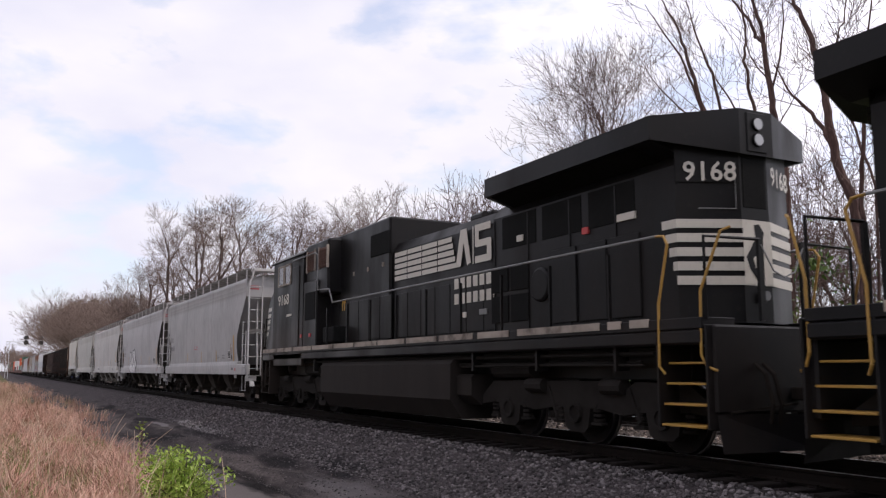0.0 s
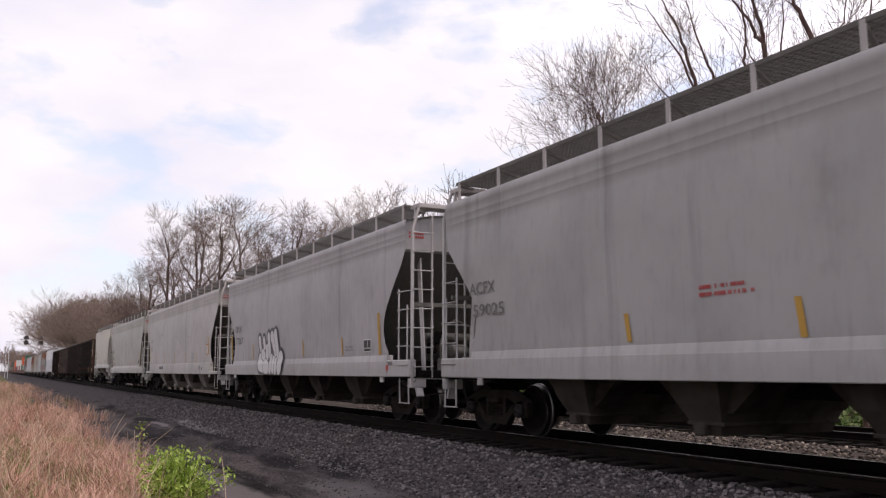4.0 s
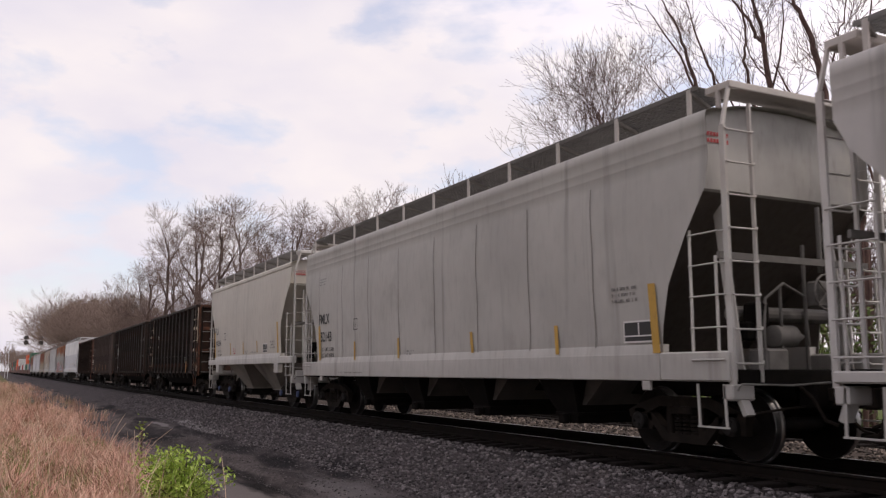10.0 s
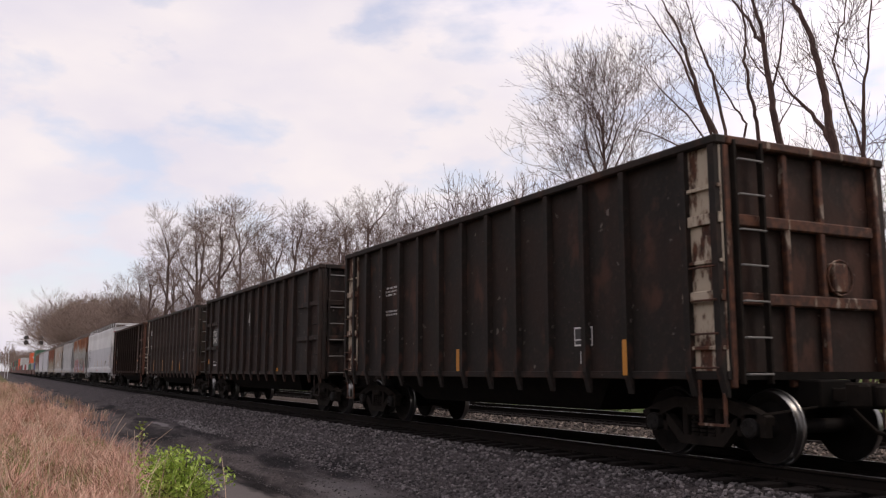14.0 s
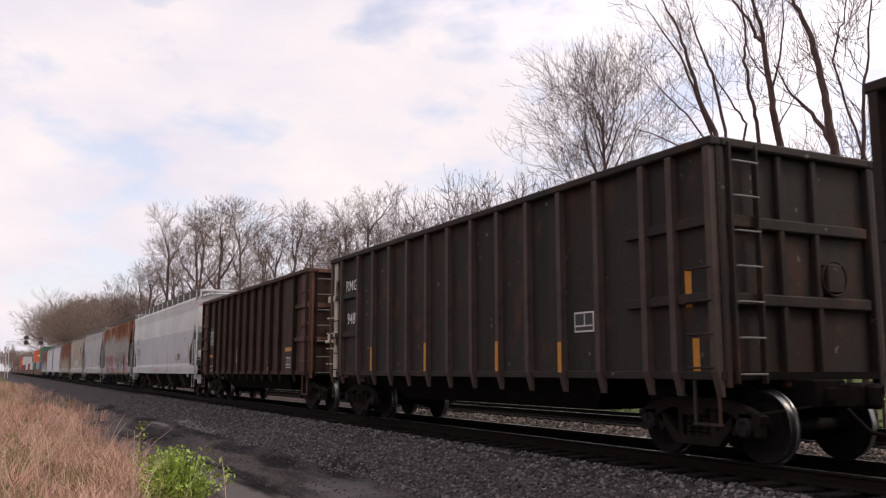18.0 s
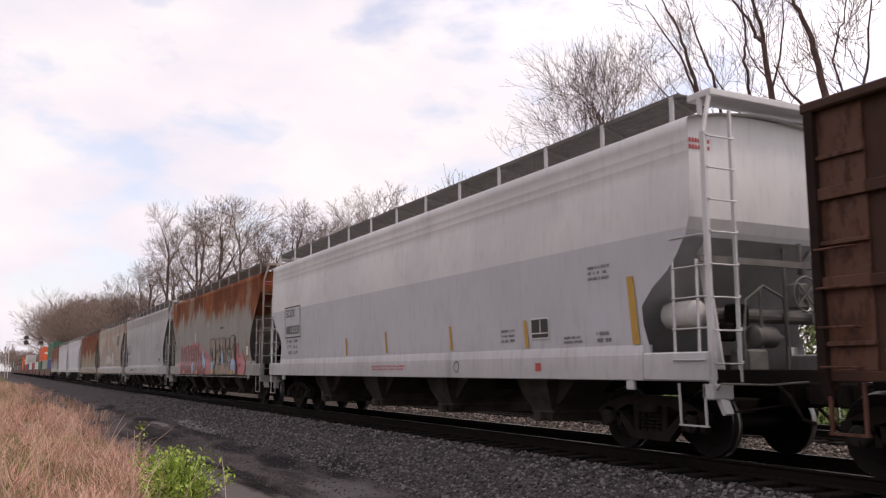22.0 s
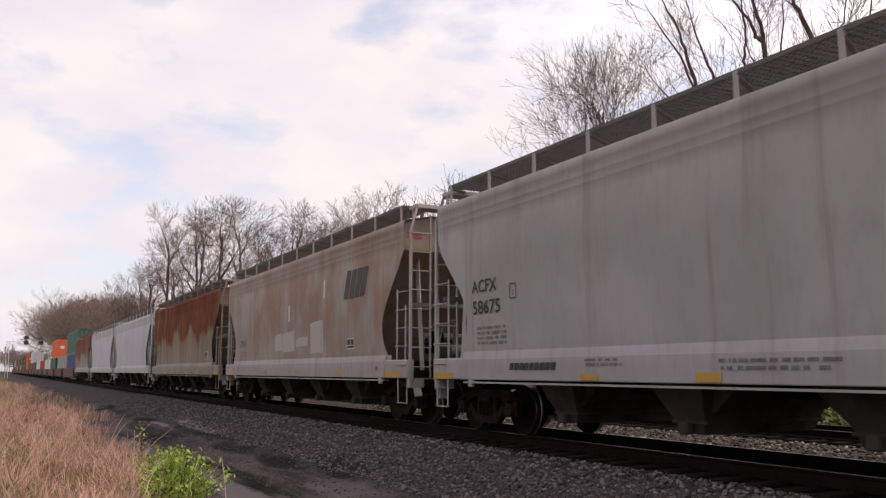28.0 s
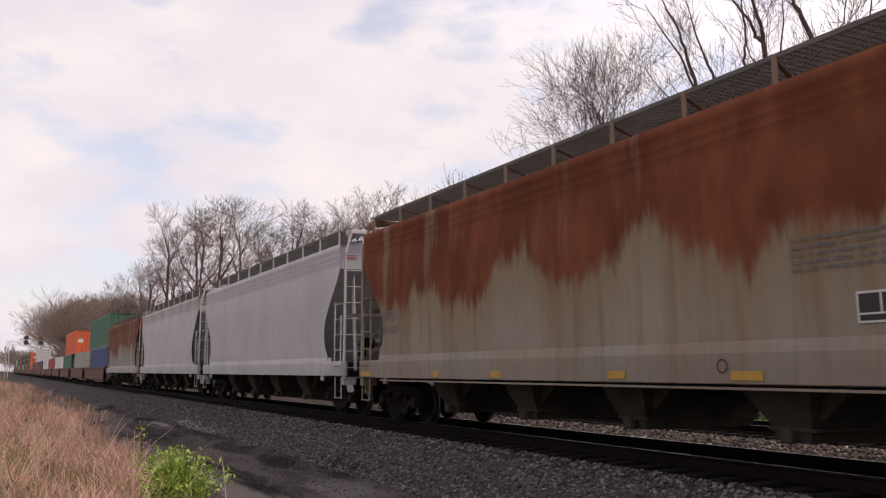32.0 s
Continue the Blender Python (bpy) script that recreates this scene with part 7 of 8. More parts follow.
dress(c, [("bar", 5.01, 5.25, 1.53, 2.00), ("bar", 2.72, 2.89, 1.51, 2.01), ("bar", -0.28, -0.04, 1.54, 2.00), ("tall", 7.54, 7.74, 1.85, 2.59), ("osq", 7.19, 7.52, 1.84, 2.30), ("line", 4.05, 4.59, 1.71, 2.02), ("grey", 5.79, 6.06, 1.23, 1.38), ("grey", 6.31, 6.56, 1.22, 1.32), ("mark", -7.66, -7.05, 2.73, 2.97),
          ("num", -7.66, -6.97, 2.26, 2.50), ("bar", -5.70, -5.46, 1.57, 2.06), ("bar", -3.17, -2.98, 1.58, 2.05), ("brand", -4.57, -3.41, 1.26, 1.40), ("tall0", -8.12, -7.88, 1.72, 2.60)], {}, FAINT)
# the shading of dents, drawn as darker curves on the undented side
for line in ([(-1.2, 2.62), (-0.6, 2.86), (0.1, 2.90), (0.8, 2.74), (1.3, 2.5)], [(3.6, 2.2), (3.9, 2.75), (4.3, 3.2), (4.7, 3.5)], [(2.2, 2.55), (2.9, 2.75), (3.4, 2.72)], [(-5.0, 3.0), (-4.2, 3.12), (-3.5, 3.02)]):
    drawn_line(c, line, 0.045, DENT_SHADE, 0.005)
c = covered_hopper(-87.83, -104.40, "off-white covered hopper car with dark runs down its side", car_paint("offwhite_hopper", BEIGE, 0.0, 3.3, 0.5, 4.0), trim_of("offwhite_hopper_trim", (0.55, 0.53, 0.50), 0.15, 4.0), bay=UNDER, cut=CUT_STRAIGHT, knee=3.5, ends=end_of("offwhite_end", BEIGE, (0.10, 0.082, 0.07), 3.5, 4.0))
dress(c, [("plac", 6.30, 6.93, 1.55, 1.86), ("tall", 6.87, 7.16, 1.40, 2.35), ("bar", 4.57, 4.75, 1.42, 1.88), ("bar", 1.76, 1.94, 1.50, 1.89), ("line", 6.07, 6.75, 2.11, 2.37), ("mark", -6.89, -6.06, 2.43, 2.70), ("num", -6.76, -5.92, 1.95, 2.22), ("ld", -6.65, -5.74, 1.69, 1.79), ("lt", -6.65, -5.71, 1.53, 1.63),
          ("cbox", -4.30, -4.03, 2.18, 2.46), ("tall0", -6.97, -6.61, 1.45, 2.39), ("bar", -4.29, -4.06, 1.43, 1.89), ("bar", -1.62, -1.41, 1.44, 1.89), ("line", -6.81, -6.28, 3.48, 3.70), ("line", -5.32, -3.65, 1.09, 1.15), ("line", -1.12, -0.78, 1.49, 1.62)],
      {"mark": "FMLX", "num": "52143", "ld": "LD LMT 223000", "lt": "LT WT 63000"})
weld_seams(c, [-6.9 + 1.79 * i for i in range(8)], SEAM)
c = covered_hopper(-105.59, -117.10, "short clean off-white two-bay covered hopper car", car_paint("cement_hopper", (0.54, 0.50, 0.44), 0.0, 3.3, 0.12, 5.0), trim_of("cement_hopper_trim", (0.56, 0.54, 0.51), 0.05, 5.0), plain_sill=True, pale_board=True, cut=CUT_SHORT)
weld_seams(c, [-3.7 + 1.25 * i for i in range(7)], PALESEAM, 1.7)
BLUECAP = plain("blue_bearing_cap", (0.035, 0.055, 0.14), 0.6, 0.0, 0.6, 9.0, other=(0.02, 0.022, 0.035))
for x in (-4.425, 4.425):
    for e in (-0.889, 0.889):
        part("bearing_cap", Mesh().tube([(x + e, -1.09, 0.457), (x + e, -1.185, 0.457)], [0.105, 0.085], 12), BLUECAP, c, "blue bearing cap")
dress(c, [("mark", -4.58, -3.92, 2.61, 2.87), ("num", -4.48, -3.53, 2.14, 2.37), ("ld", -4.33, -3.52, 1.90, 1.97), ("lt", -4.33, -3.44, 1.75, 1.82), ("cbox", -3.04, -2.74, 2.36, 2.62), ("tall0", -4.73, -4.33, 1.70, 2.70), ("bar", -2.09, -1.86, 1.76, 2.22), ("bar", -0.16, 0.06, 1.76, 2.22), ("redt", -1.57, -1.10, 1.76, 2.02),
          ("line", 0.21, 0.57, 1.76, 1.89), ("line", 0.94, 1.67, 1.77, 1.84), ("plac", 2.58, 3.09, 1.76, 2.07), ("tall", 4.14, 4.50, 1.74, 2.72), ("bar", 1.73, 1.95, 1.80, 2.19), ("line", 3.41, 4.02, 1.87, 2.15)], {"mark": "TILX", "num": "340584", "ld": "LD LMT 232500", "lt": "LT WT 53500"})


def gondola_paint(name, base, rust, seed):
    n = Nodes(name)
    runs, wide, fine = n.noise(1.0, 5.0, (3.0, 3.0, 0.22), shift=(seed, 0, 0)), n.noise(0.8, 5.0, shift=(0, seed, 0)), n.noise(11.0, 5.0)
    color = n.mix(n.span(wide, 0.38, 0.68, 0.0, rust), base, (0.046, 0.020, 0.013))
    color = n.mix(n.span(runs, 0.5, 0.75, 0.0, 0.5), color, (0.014, 0.011, 0.010))
    color = n.mix(n.span(fine, 0.5, 0.8, 0.0, 0.5), color, (0.052, 0.033, 0.025))
    patch = n.noise(1.7, 6.0, (1, 1, 0.6), shift=(seed, 5, 1))
    color = n.mix(n.span(patch, 0.54, 0.66, 0.0, 0.7), color, (0.075, 0.034, 0.023))
    chips = n.noise(5.0, 6.0, shift=(2, seed, 1))
    color = n.mix(n.span(chips, 0.67, 0.72, 0.0, 0.6), color, (0.20, 0.17, 0.15))
    return n.done(color, 0.75, 0.0, n.math("ADD", wide, n.math("MULTIPLY", fine, 0.15)), 0.05, 0.2)


def peeling(name, base, seed, left=0.50):
    n = Nodes(name)
    flake = n.noise(3.2, 7.0, (1.4, 1.4, 0.5), shift=(seed, seed, 0), rough=0.65)
    tone = n.mix(n.span(n.noise(6.0, 5.0), 0.35, 0.7), (0.040, 0.018, 0.012), (0.11, 0.042, 0.022))
    return n.done(n.mix(n.span(flake, left, left + 0.10), tone, base), 0.75, 0.0, flake, 0.01, 0.3)


c = gondola(-119.80, -132.90, "dark brown high-sided gondola car with peeling rusty ends", gondola_paint("gondola_brown", (0.018, 0.0145, 0.0125), 0.4, 1.0), peeling("peeling_cream", (0.26, 0.205, 0.16), 1.0, 0.57), 5.93, [-5.13 + 0.98 * i for i in range(11)], corner=peeling("flaking_cream", (0.42, 0.35, 0.27), 7.0, 0.46), sheet=gondola_paint("gondola_sooty_end", (0.020, 0.012, 0.009), 0.9, 21.0))
dress(c, [("plac", 3.33, 3.80, 1.54, 1.83), ("white", 3.48, 3.71, 1.27, 1.46), ("or", 4.54, 4.72, 1.10, 1.60), ("or", -0.60, -0.40, 1.13, 1.58), ("mark", -4.46, -3.21, 2.85, 3.09), ("num", -4.40, -3.27, 2.40, 2.55)], {}, WHITE, "gondola")
c = gondola(-134.90, -149.61, "black-brown high-sided gondola car with worn white lettering", gondola_paint("gondola_soot", (0.022, 0.018, 0.016), 0.5, 4.0), gondola_paint("gondola_soot_end", (0.015, 0.012, 0.011), 0.4, 6.0), 6.35, [-4.92 + 0.984 * i for i in range(11)])
dress(c, [("plate", -6.42, -5.38, 2.19, 2.88), ("mark", -6.29, -5.61, 2.55, 2.79), ("num", -6.27, -5.56, 2.28, 2.53), ("or", -7.10, -6.85, 1.46, 1.65), ("ld", -6.15, -5.38, 1.48, 1.58), ("lt", -6.11, -5.45, 1.35, 1.44), ("scr", -0.57, -0.02, 2.74, 3.54), ("or", 2.79, 3.22, 1.13, 1.26), ("or", -0.22, 0.05, 1.16, 1.26)],
      {"mark": "STKX", "num": "2440"}, WHITE, "gondola")
c = gondola(-151.85, -165.93, "dark high-sided gondola car with brown ribs and a peeling cream end", gondola_paint("gondola_dark", (0.027, 0.0245, 0.023), 0.35, 8.0), gondola_paint("gondola_dark_end", (0.03, 0.026, 0.022), 0.5, 9.0), 6.25, [-5.10 + 0.972 * i for i in range(11)] + [5.68], plain("brown_rib", (0.060, 0.039, 0.032), 0.75, 0.0, 0.6, 5.0, other=(0.03, 0.02, 0.017)))
dress(c, [("mark", -6.09, -5.34, 3.18, 3.46), ("num", -5.98, -5.26, 2.33, 2.63), ("or", 1.63, 1.79, 1.16, 1.68), ("or", 3.62, 3.77, 1.14, 1.61), ("or", 6.40, 6.52, 1.98, 2.48), ("or", 6.50, 6.62, 1.09, 1.58), ("plac", 3.92, 4.42, 1.75, 2.06), ("white", 4.46, 4.62, 1.17, 1.36), ("or", -1.26, -1.16, 1.16, 1.74), ("or", -4.18, -4.08, 1.16, 1.72)],
      {"mark": "RMG", "num": "9489"}, WHITE, "gondola")
CREAMPOST = peeling("peeling_cream_post", (0.56, 0.48, 0.39), 3.0, 0.40)
part("corner_post", Mesh().box(-7.10, -6.70, -1.53, -1.42, 1.0, 4.01, 0.015), CREAMPOST, c, "pale peeling corner post")
for z in (1.98, 2.98):
    part("end_beam", Mesh().box(-7.30, -6.74, -1.56, -1.40, z, z + 0.17, 0.02), CREAMPOST, c)
part("end_skin", Mesh().box(-7.12, -7.07, -1.42, 1.42, 1.0, 4.01, 0.01), CREAMPOST, c)
for z in (1.35, 1.75, 2.15, 2.55):
    part("rung", Mesh().tube([(-7.2, -1.52, z), (-7.18, -1.62, z), (-6.82, -1.62, z), (-6.8, -1.52, z)], 0.016, 6), CREAMPOST, c)
part("end_shelf", Mesh().box(-7.3, -6.75, -1.62, -1.40, 1.9, 1.98, 0.01), CREAMPOST, c)
# rusty end sheet, darkened for the shade in the recess between its posts
c = gondola(-167.95, -182.39, "rust-brown high-sided gondola car with white lettering panel", gondola_paint("gondola_rust", (0.066, 0.036, 0.026), 0.6, 11.0), peeling("peeling_rust", (0.115, 0.050, 0.035), 5.0, 0.44), 5.92, [-4.75 + 1.017 * i for i in range(10)], sheet=gondola_paint("gondola_shaded_rusty_end", (0.036, 0.018, 0.013), 0.8, 23.0), ribs=plain("dark_brown_rib", (0.026, 0.017, 0.014), 0.75, 0.0, 0.6, 5.0), corner=peeling("flaking_red", (0.105, 0.050, 0.035), 9.0, 0.42))
dress(c, [("yel", -3.23, -2.83, 1.2, 1.32), ("yel", -1.12, -0.72, 1.2, 1.32), ("yel", 0.9, 1.3, 1.2, 1.32), ("strip", -1.83, -1.80, 1.35, 1.95), ("strip", -1.92, -1.83, 1.42, 1.46), ("strip", -1.26, -1.23, 1.45, 2.0), ("strip", -1.23, -1.12, 1.52, 1.56), ("plate", -5.98, -4.98, 2.10, 2.94), ("mark", -5.90, -5.26, 2.52, 2.79), ("num", -5.93, -5.10, 2.22, 2.48), ("or", -5.89, -4.95, 1.71, 1.83), ("ld", -5.92, -5.11, 1.30, 1.39), ("lt", -5.91, -5.11, 1.14, 1.23), ("or", 4.88, 5.60, 1.76, 1.88), ("plac", 4.99, 5.46, 1.26, 1.58), ("or", 2.91, 3.15, 1.18, 1.32)],
      {"mark": "OFOX", "num": "101731"}, WHITE, "gondola")

c = covered_hopper(-184.05, -203.80, "two-tone white and grey covered hopper car, fairly clean", car_paint("two_tone_hopper", (0.50, 0.495, 0.52), 0.0, 3.3, 0.15, 6.0, (0.67, 0.655, 0.65)), trim_of("two_tone_trim", (0.60, 0.59, 0.60), 0.05, 6.0), inset=1.7, cut=CUT_LOW, knee=3.03)
for e in (-1, 1):
    part("air_reservoir", Mesh().lathe([(0, 0.0), (0.03, 0.12), (0.10, 0.19), (0.62, 0.19), (0.69, 0.12), (0.72, 0.0)], 16, (0, 0, 0)), WHITE, c, at=pose(e * 9.28, -1.02, 1.93, 0, 0, 90 if e > 0 else -90), smooth=True)
dress(c, [("box", -8.21, -6.68, 2.15, 3.10), ("mark", -8.02, -7.20, 2.78, 3.02), ("num", -8.05, -6.82, 2.26, 2.52), ("bar", -0.37, -0.21, 1.57, 2.05), ("bar", -2.94, -2.75, 1.55, 1.99), ("bar", 2.82, 3.02, 1.56, 2.03), ("redt", -1.12, 0.93, 1.16, 1.30), ("ring", 3.06, 3.26, 1.13, 1.35), ("ld", -8.02, -6.92, 2.0, 2.10), ("lt", -7.95, -6.95, 1.83, 1.93), ("built", -7.85, -6.95, 1.66, 1.76),
          ("plac", 5.80, 6.34, 1.68, 2.03), ("tall", 8.39, 8.61, 1.53, 2.49), ("bar", 5.60, 5.75, 1.54, 2.01), ("red", 5.95, 6.11, 1.16, 1.29), ("line", 7.44, 8.01, 2.49, 2.74), ("line", 4.82, 5.41, 1.64, 1.89), ("line", 6.75, 7.25, 1.57, 1.71), ("line", 7.59, 8.01, 1.56, 1.76)], {"mark": "ECUX", "num": "882333", "ld": "LD LMT  218900", "lt": "LT WT  67100", "built": "NEW  10-99"})
c = covered_hopper(-205.0, -221.93, "grey covered hopper car with a rusted roof edge and coloured graffiti", car_paint("rust_edge_hopper", (0.33, 0.32, 0.30), 1.0, 3.42, 0.22, 7.0, smear=True), car_paint("rust_edge_trim", (0.35, 0.335, 0.32), 0.35, 2.4, 0.4, 7.0), low=1.0, lip=True)
dress(c, [("mark", -6.82, -6.03, 2.61, 2.81), ("num", -6.82, -5.97, 2.18, 2.38), ("yel", -4.89, -4.41, 1.03, 1.16), ("yel", -1.69, -1.25, 1.04, 1.16), ("yel", 1.48, 1.91, 1.04, 1.16), ("yel", 4.67, 5.11, 1.03, 1.17), ("strip", 6.62, 6.84, 1.74, 2.02), ("hole", 2.5, 3.1, 2.82, 2.90), ("strip", -2.4, -2.3, 2.3, 2.85), ("strip", 0.2, 0.3, 3.0, 3.2)],
      {"mark": "ACFX", "num": "59182"}, FAINT)


def slab_stroke(car, top, bottom, fill, lift, seed):
    """One upright of the block letters: dark edge, sprayed fill, a pale line down its forward edge; top, bottom: (x0, x1, z)."""
    rng = random.Random(seed)
    (a, b, zt), (p, q, zb) = top, bottom
    def outline(g):
        mid = (zt + zb) / 2
        w = rng.uniform(-0.04, 0.04)
        return [(p - g, max(zb - g, 1.033)), (q + g, max(zb - g, 1.033)), ((b + q) / 2 + g + w, mid), (b + g, zt - 0.05), (b - 0.06 + g * 0.4, zt + g), (a + 0.08, zt - 0.03 + g), (a - g, zt - 0.09), ((a + p) / 2 - g + w, mid)]
    sprayed(car, [outline(0.04)], SPRAY["dark"], lift, "graffiti_edge")
    sprayed(car, [outline(0.0)], SPRAY[fill], lift + 0.0012)
    drawn_line(car, [(b + 0.02, zt - 0.06), ((b + q) / 2 + 0.03, (zt + zb) / 2), (q + 0.02, zb + 0.06)], 0.013, SPRAY["white"], lift + 0.0024)


mass = [(-6.2, 1.035), (0.72, 1.035), (0.66, 2.28), (0.48, 1.75), (0.18, 1.86), (-0.1, 2.14), (-0.32, 1.86), (-0.62, 1.98), (-1.0, 2.2), (-1.44, 2.46), (-1.75, 2.34), (-2.06, 2.39), (-2.53, 2.41), (-3.0, 2.38), (-3.5, 2.26), (-4.18, 2.36), (-4.6, 2.28), (-5.09, 2.37), (-5.67, 1.93), (-5.8, 1.62), (-6.2, 1.56)]
star = [(5.1, 1.035), (6.47, 1.035), (6.62, 1.28), (6.56, 1.46), (6.32, 1.62), (5.99, 1.93), (5.79, 1.66), (5.5, 1.71), (5.5, 2.19), (5.12, 2.06)]
sprayed(c, [[(x * 1.0 + (0.03 if x > 5.7 else 0.0), z + (0.03 if z > 1.5 else 0.0)) for x, z in star]], SPRAY["crimson"], 0.020)
sprayed(c, [mass, star], SPRAY["pink"], 0.022)
graf_rng = random.Random(12)
for k in range(10):
    x = -5.45 + 0.56 * k
    hi = 2.12 if k < 8 else 1.72
    sprayed(c, [capsule(x + graf_rng.uniform(-0.1, 0.05), hi + graf_rng.uniform(-0.1, 0.06), x + 0.16, 1.22, 0.23, 0.27)], SPRAY["crimson"], 0.0245 + 0.0008 * k)
for k in range(15):
    x, hi = -5.3 + 0.385 * k + graf_rng.uniform(-0.1, 0.1), graf_rng.uniform(1.75, 2.28) if k < 12 else 1.7
    lo = graf_rng.uniform(1.06, 1.5)
    drawn_line(c, [(x, hi), (x + graf_rng.uniform(-0.02, 0.16), hi - 0.3 * (hi - lo)), (x + graf_rng.uniform(0.05, 0.3), lo + 0.3 * (hi - lo)), (x + graf_rng.uniform(0.1, 0.35), lo)], 0.011, SPRAY["white"], 0.035)
    if k % 3 == 0:
        drawn_line(c, [(x - 0.2, hi + 0.03), (x + 0.1, hi + 0.1), (x + 0.3, hi - 0.05)], 0.02, SPRAY["dark"], 0.0345)
sprayed(c, [blob(x, z, a, b, t, 11, 0.5) for x, z, a, b, t in ((-5.85, 1.22, 0.14, 0.17, 0.2), (-2.75, 1.30, 0.18, 0.24, 0.3), (-0.55, 1.72, 0.2, 0.26, 0.6), (-0.2, 1.48, 0.14, 0.2, 0.2))], SPRAY["sky"], 0.037)
# the brown block letters in front
for k, (top, bottom, fill) in enumerate((((0.74, 1.22, 2.46), (0.86, 1.14, 1.52), "umber"), ((1.16, 1.56, 2.47), (1.42, 1.74, 1.60), "tan"), ((1.92, 2.44, 2.44), (2.02, 2.50, 1.46), "umber"), ((2.60, 3.06, 2.44), (2.66, 2.98, 1.74), "tan"), ((3.14, 3.42, 2.46), (3.30, 3.62, 1.50), "umber"),
                                         ((3.70, 4.16, 2.42), (3.74, 4.12, 1.60), "umber"), ((4.44, 5.03, 2.48), (4.42, 4.92, 1.92), "umber"), ((4.20, 4.96, 1.98), (3.80, 4.92, 1.52), "tan"), ((0.90, 1.26, 1.58), (0.96, 1.36, 1.04), "tan"), ((1.38, 1.78, 1.62), (1.40, 1.80, 1.04), "tan"),
                                         ((1.96, 2.80, 1.48), (2.02, 2.86, 1.04), "umber"), ((2.96, 3.60, 1.50), (2.98, 3.66, 1.04), "tan"), ((3.78, 4.48, 1.56), (3.78, 4.44, 1.04), "tan"), ((4.60, 5.44, 1.48), (4.64, 5.42, 1.04), "tan"))):
    slab_stroke(c, top, bottom, fill, 0.040 + 0.0026 * k, 20 + k)
sprayed(c, [blob(x, z, a, b, t, 12, 0.6) for x, z, a, b, t in ((1.12, 1.92, 0.10, 0.17, 0.2), (2.20, 1.93, 0.14, 0.07, 0.2), (2.66, 2.06, 0.11, 0.15, 0.1), (3.95, 1.47, 0.30, 0.07, -0.1), (4.02, 1.92, 0.12, 0.13, 0.6), (2.85, 1.46, 0.40, 0.06, 0.05), (4.62, 1.46, 0.22, 0.09, -0.3), (5.10, 1.72, 0.07, 0.20, 0.2), (5.05, 2.02, 0.14, 0.14, 0.4))], SPRAY["dark"], 0.078)
sprayed(c, [blob(x, z, a, b, t, 11, 0.5) for x, z, a, b, t in ((1.52, 1.36, 0.15, 0.16, 0.2), (3.22, 1.66, 0.16, 0.20, 0.4), (4.90, 1.40, 0.20, 0.20, 0.1), (5.22, 1.30, 0.14, 0.24, 0.2))], SPRAY["sky"], 0.084)
for x0, x1 in ((1.40, 1.80), (4.58, 5.05), (-4.70, -4.25), (-1.80, -1.35)):
    panel(c, "reflector", x0, x1, 1.05, 1.19, YELLOW, "car", 0.088)
sprayed(c, [blob(6.72, 1.9, 0.19, 0.26, 0.1, 11, 0.6), blob(6.66, 2.2, 0.04, 0.24, 0.05, 9, 0.6), blob(6.88, 1.72, 0.07, 0.24, 0.2, 9, 0.6), blob(6.55, 1.75, 0.05, 0.2, 0.2, 9, 0.6)], flat_paint("rust_bleed", (0.26, 0.15, 0.06), 0.6), 0.007)
panel(c, "paper_notice", 6.60, 6.88, 1.72, 2.04, WHITE, "car", 0.014)
writing(c, "LEWER", 5.62, 6.02, 1.34, 1.47, BLACK, up=0.012)
placard(c, 4.16, 4.58, 1.56, 1.92, "car", 0.078)
c = covered_hopper(-223.1, -239.73, "grey covered hopper car with black stencils and faint rust", car_paint("grey_hopper_c", (0.385, 0.375, 0.375), 0.12, 4.1, 0.4, 8.0), trim_of("grey_hopper_c_trim", (0.46, 0.45, 0.46), 0.15, 8.0), low=1.0, lip=True)
dress(c, [("mark", -6.64, -5.73, 2.60, 2.84), ("num", -6.62, -5.62, 2.20, 2.46), ("yel", -0.79, -0.34, 1.02, 1.14), ("yel", -3.24, -2.80, 1.02, 1.11), ("brand", -5.33, -3.92, 1.18, 1.30), ("line", -3.17, -2.15, 1.22, 1.36), ("line", -0.38, 1.59, 1.15, 1.33), ("cbox", -5.29, -5.07, 2.41, 2.68), ("line", -6.49, -5.39, 1.62, 1.99),
          ("yel", -8.2, -7.43, 1.01, 1.13), ("line", 4.65, 5.86, 2.28, 2.64), ("yel", 3.6, 4.1, 1.02, 1.13), ("plac", 5.6, 6.1, 1.6, 1.9)], {"mark": "ACFX", "num": "58675"})
c = covered_hopper(-241.0, -257.79, "beige-grey covered hopper car blushed with rust, with black emblem", car_paint("blushed_hopper", (0.36, 0.32, 0.275), 0.25, 4.3, 0.3, 9.0, warm=0.85), trim_of("blushed_trim", (0.44, 0.42, 0.41), 0.2, 9.0), low=1.0, lip=True)
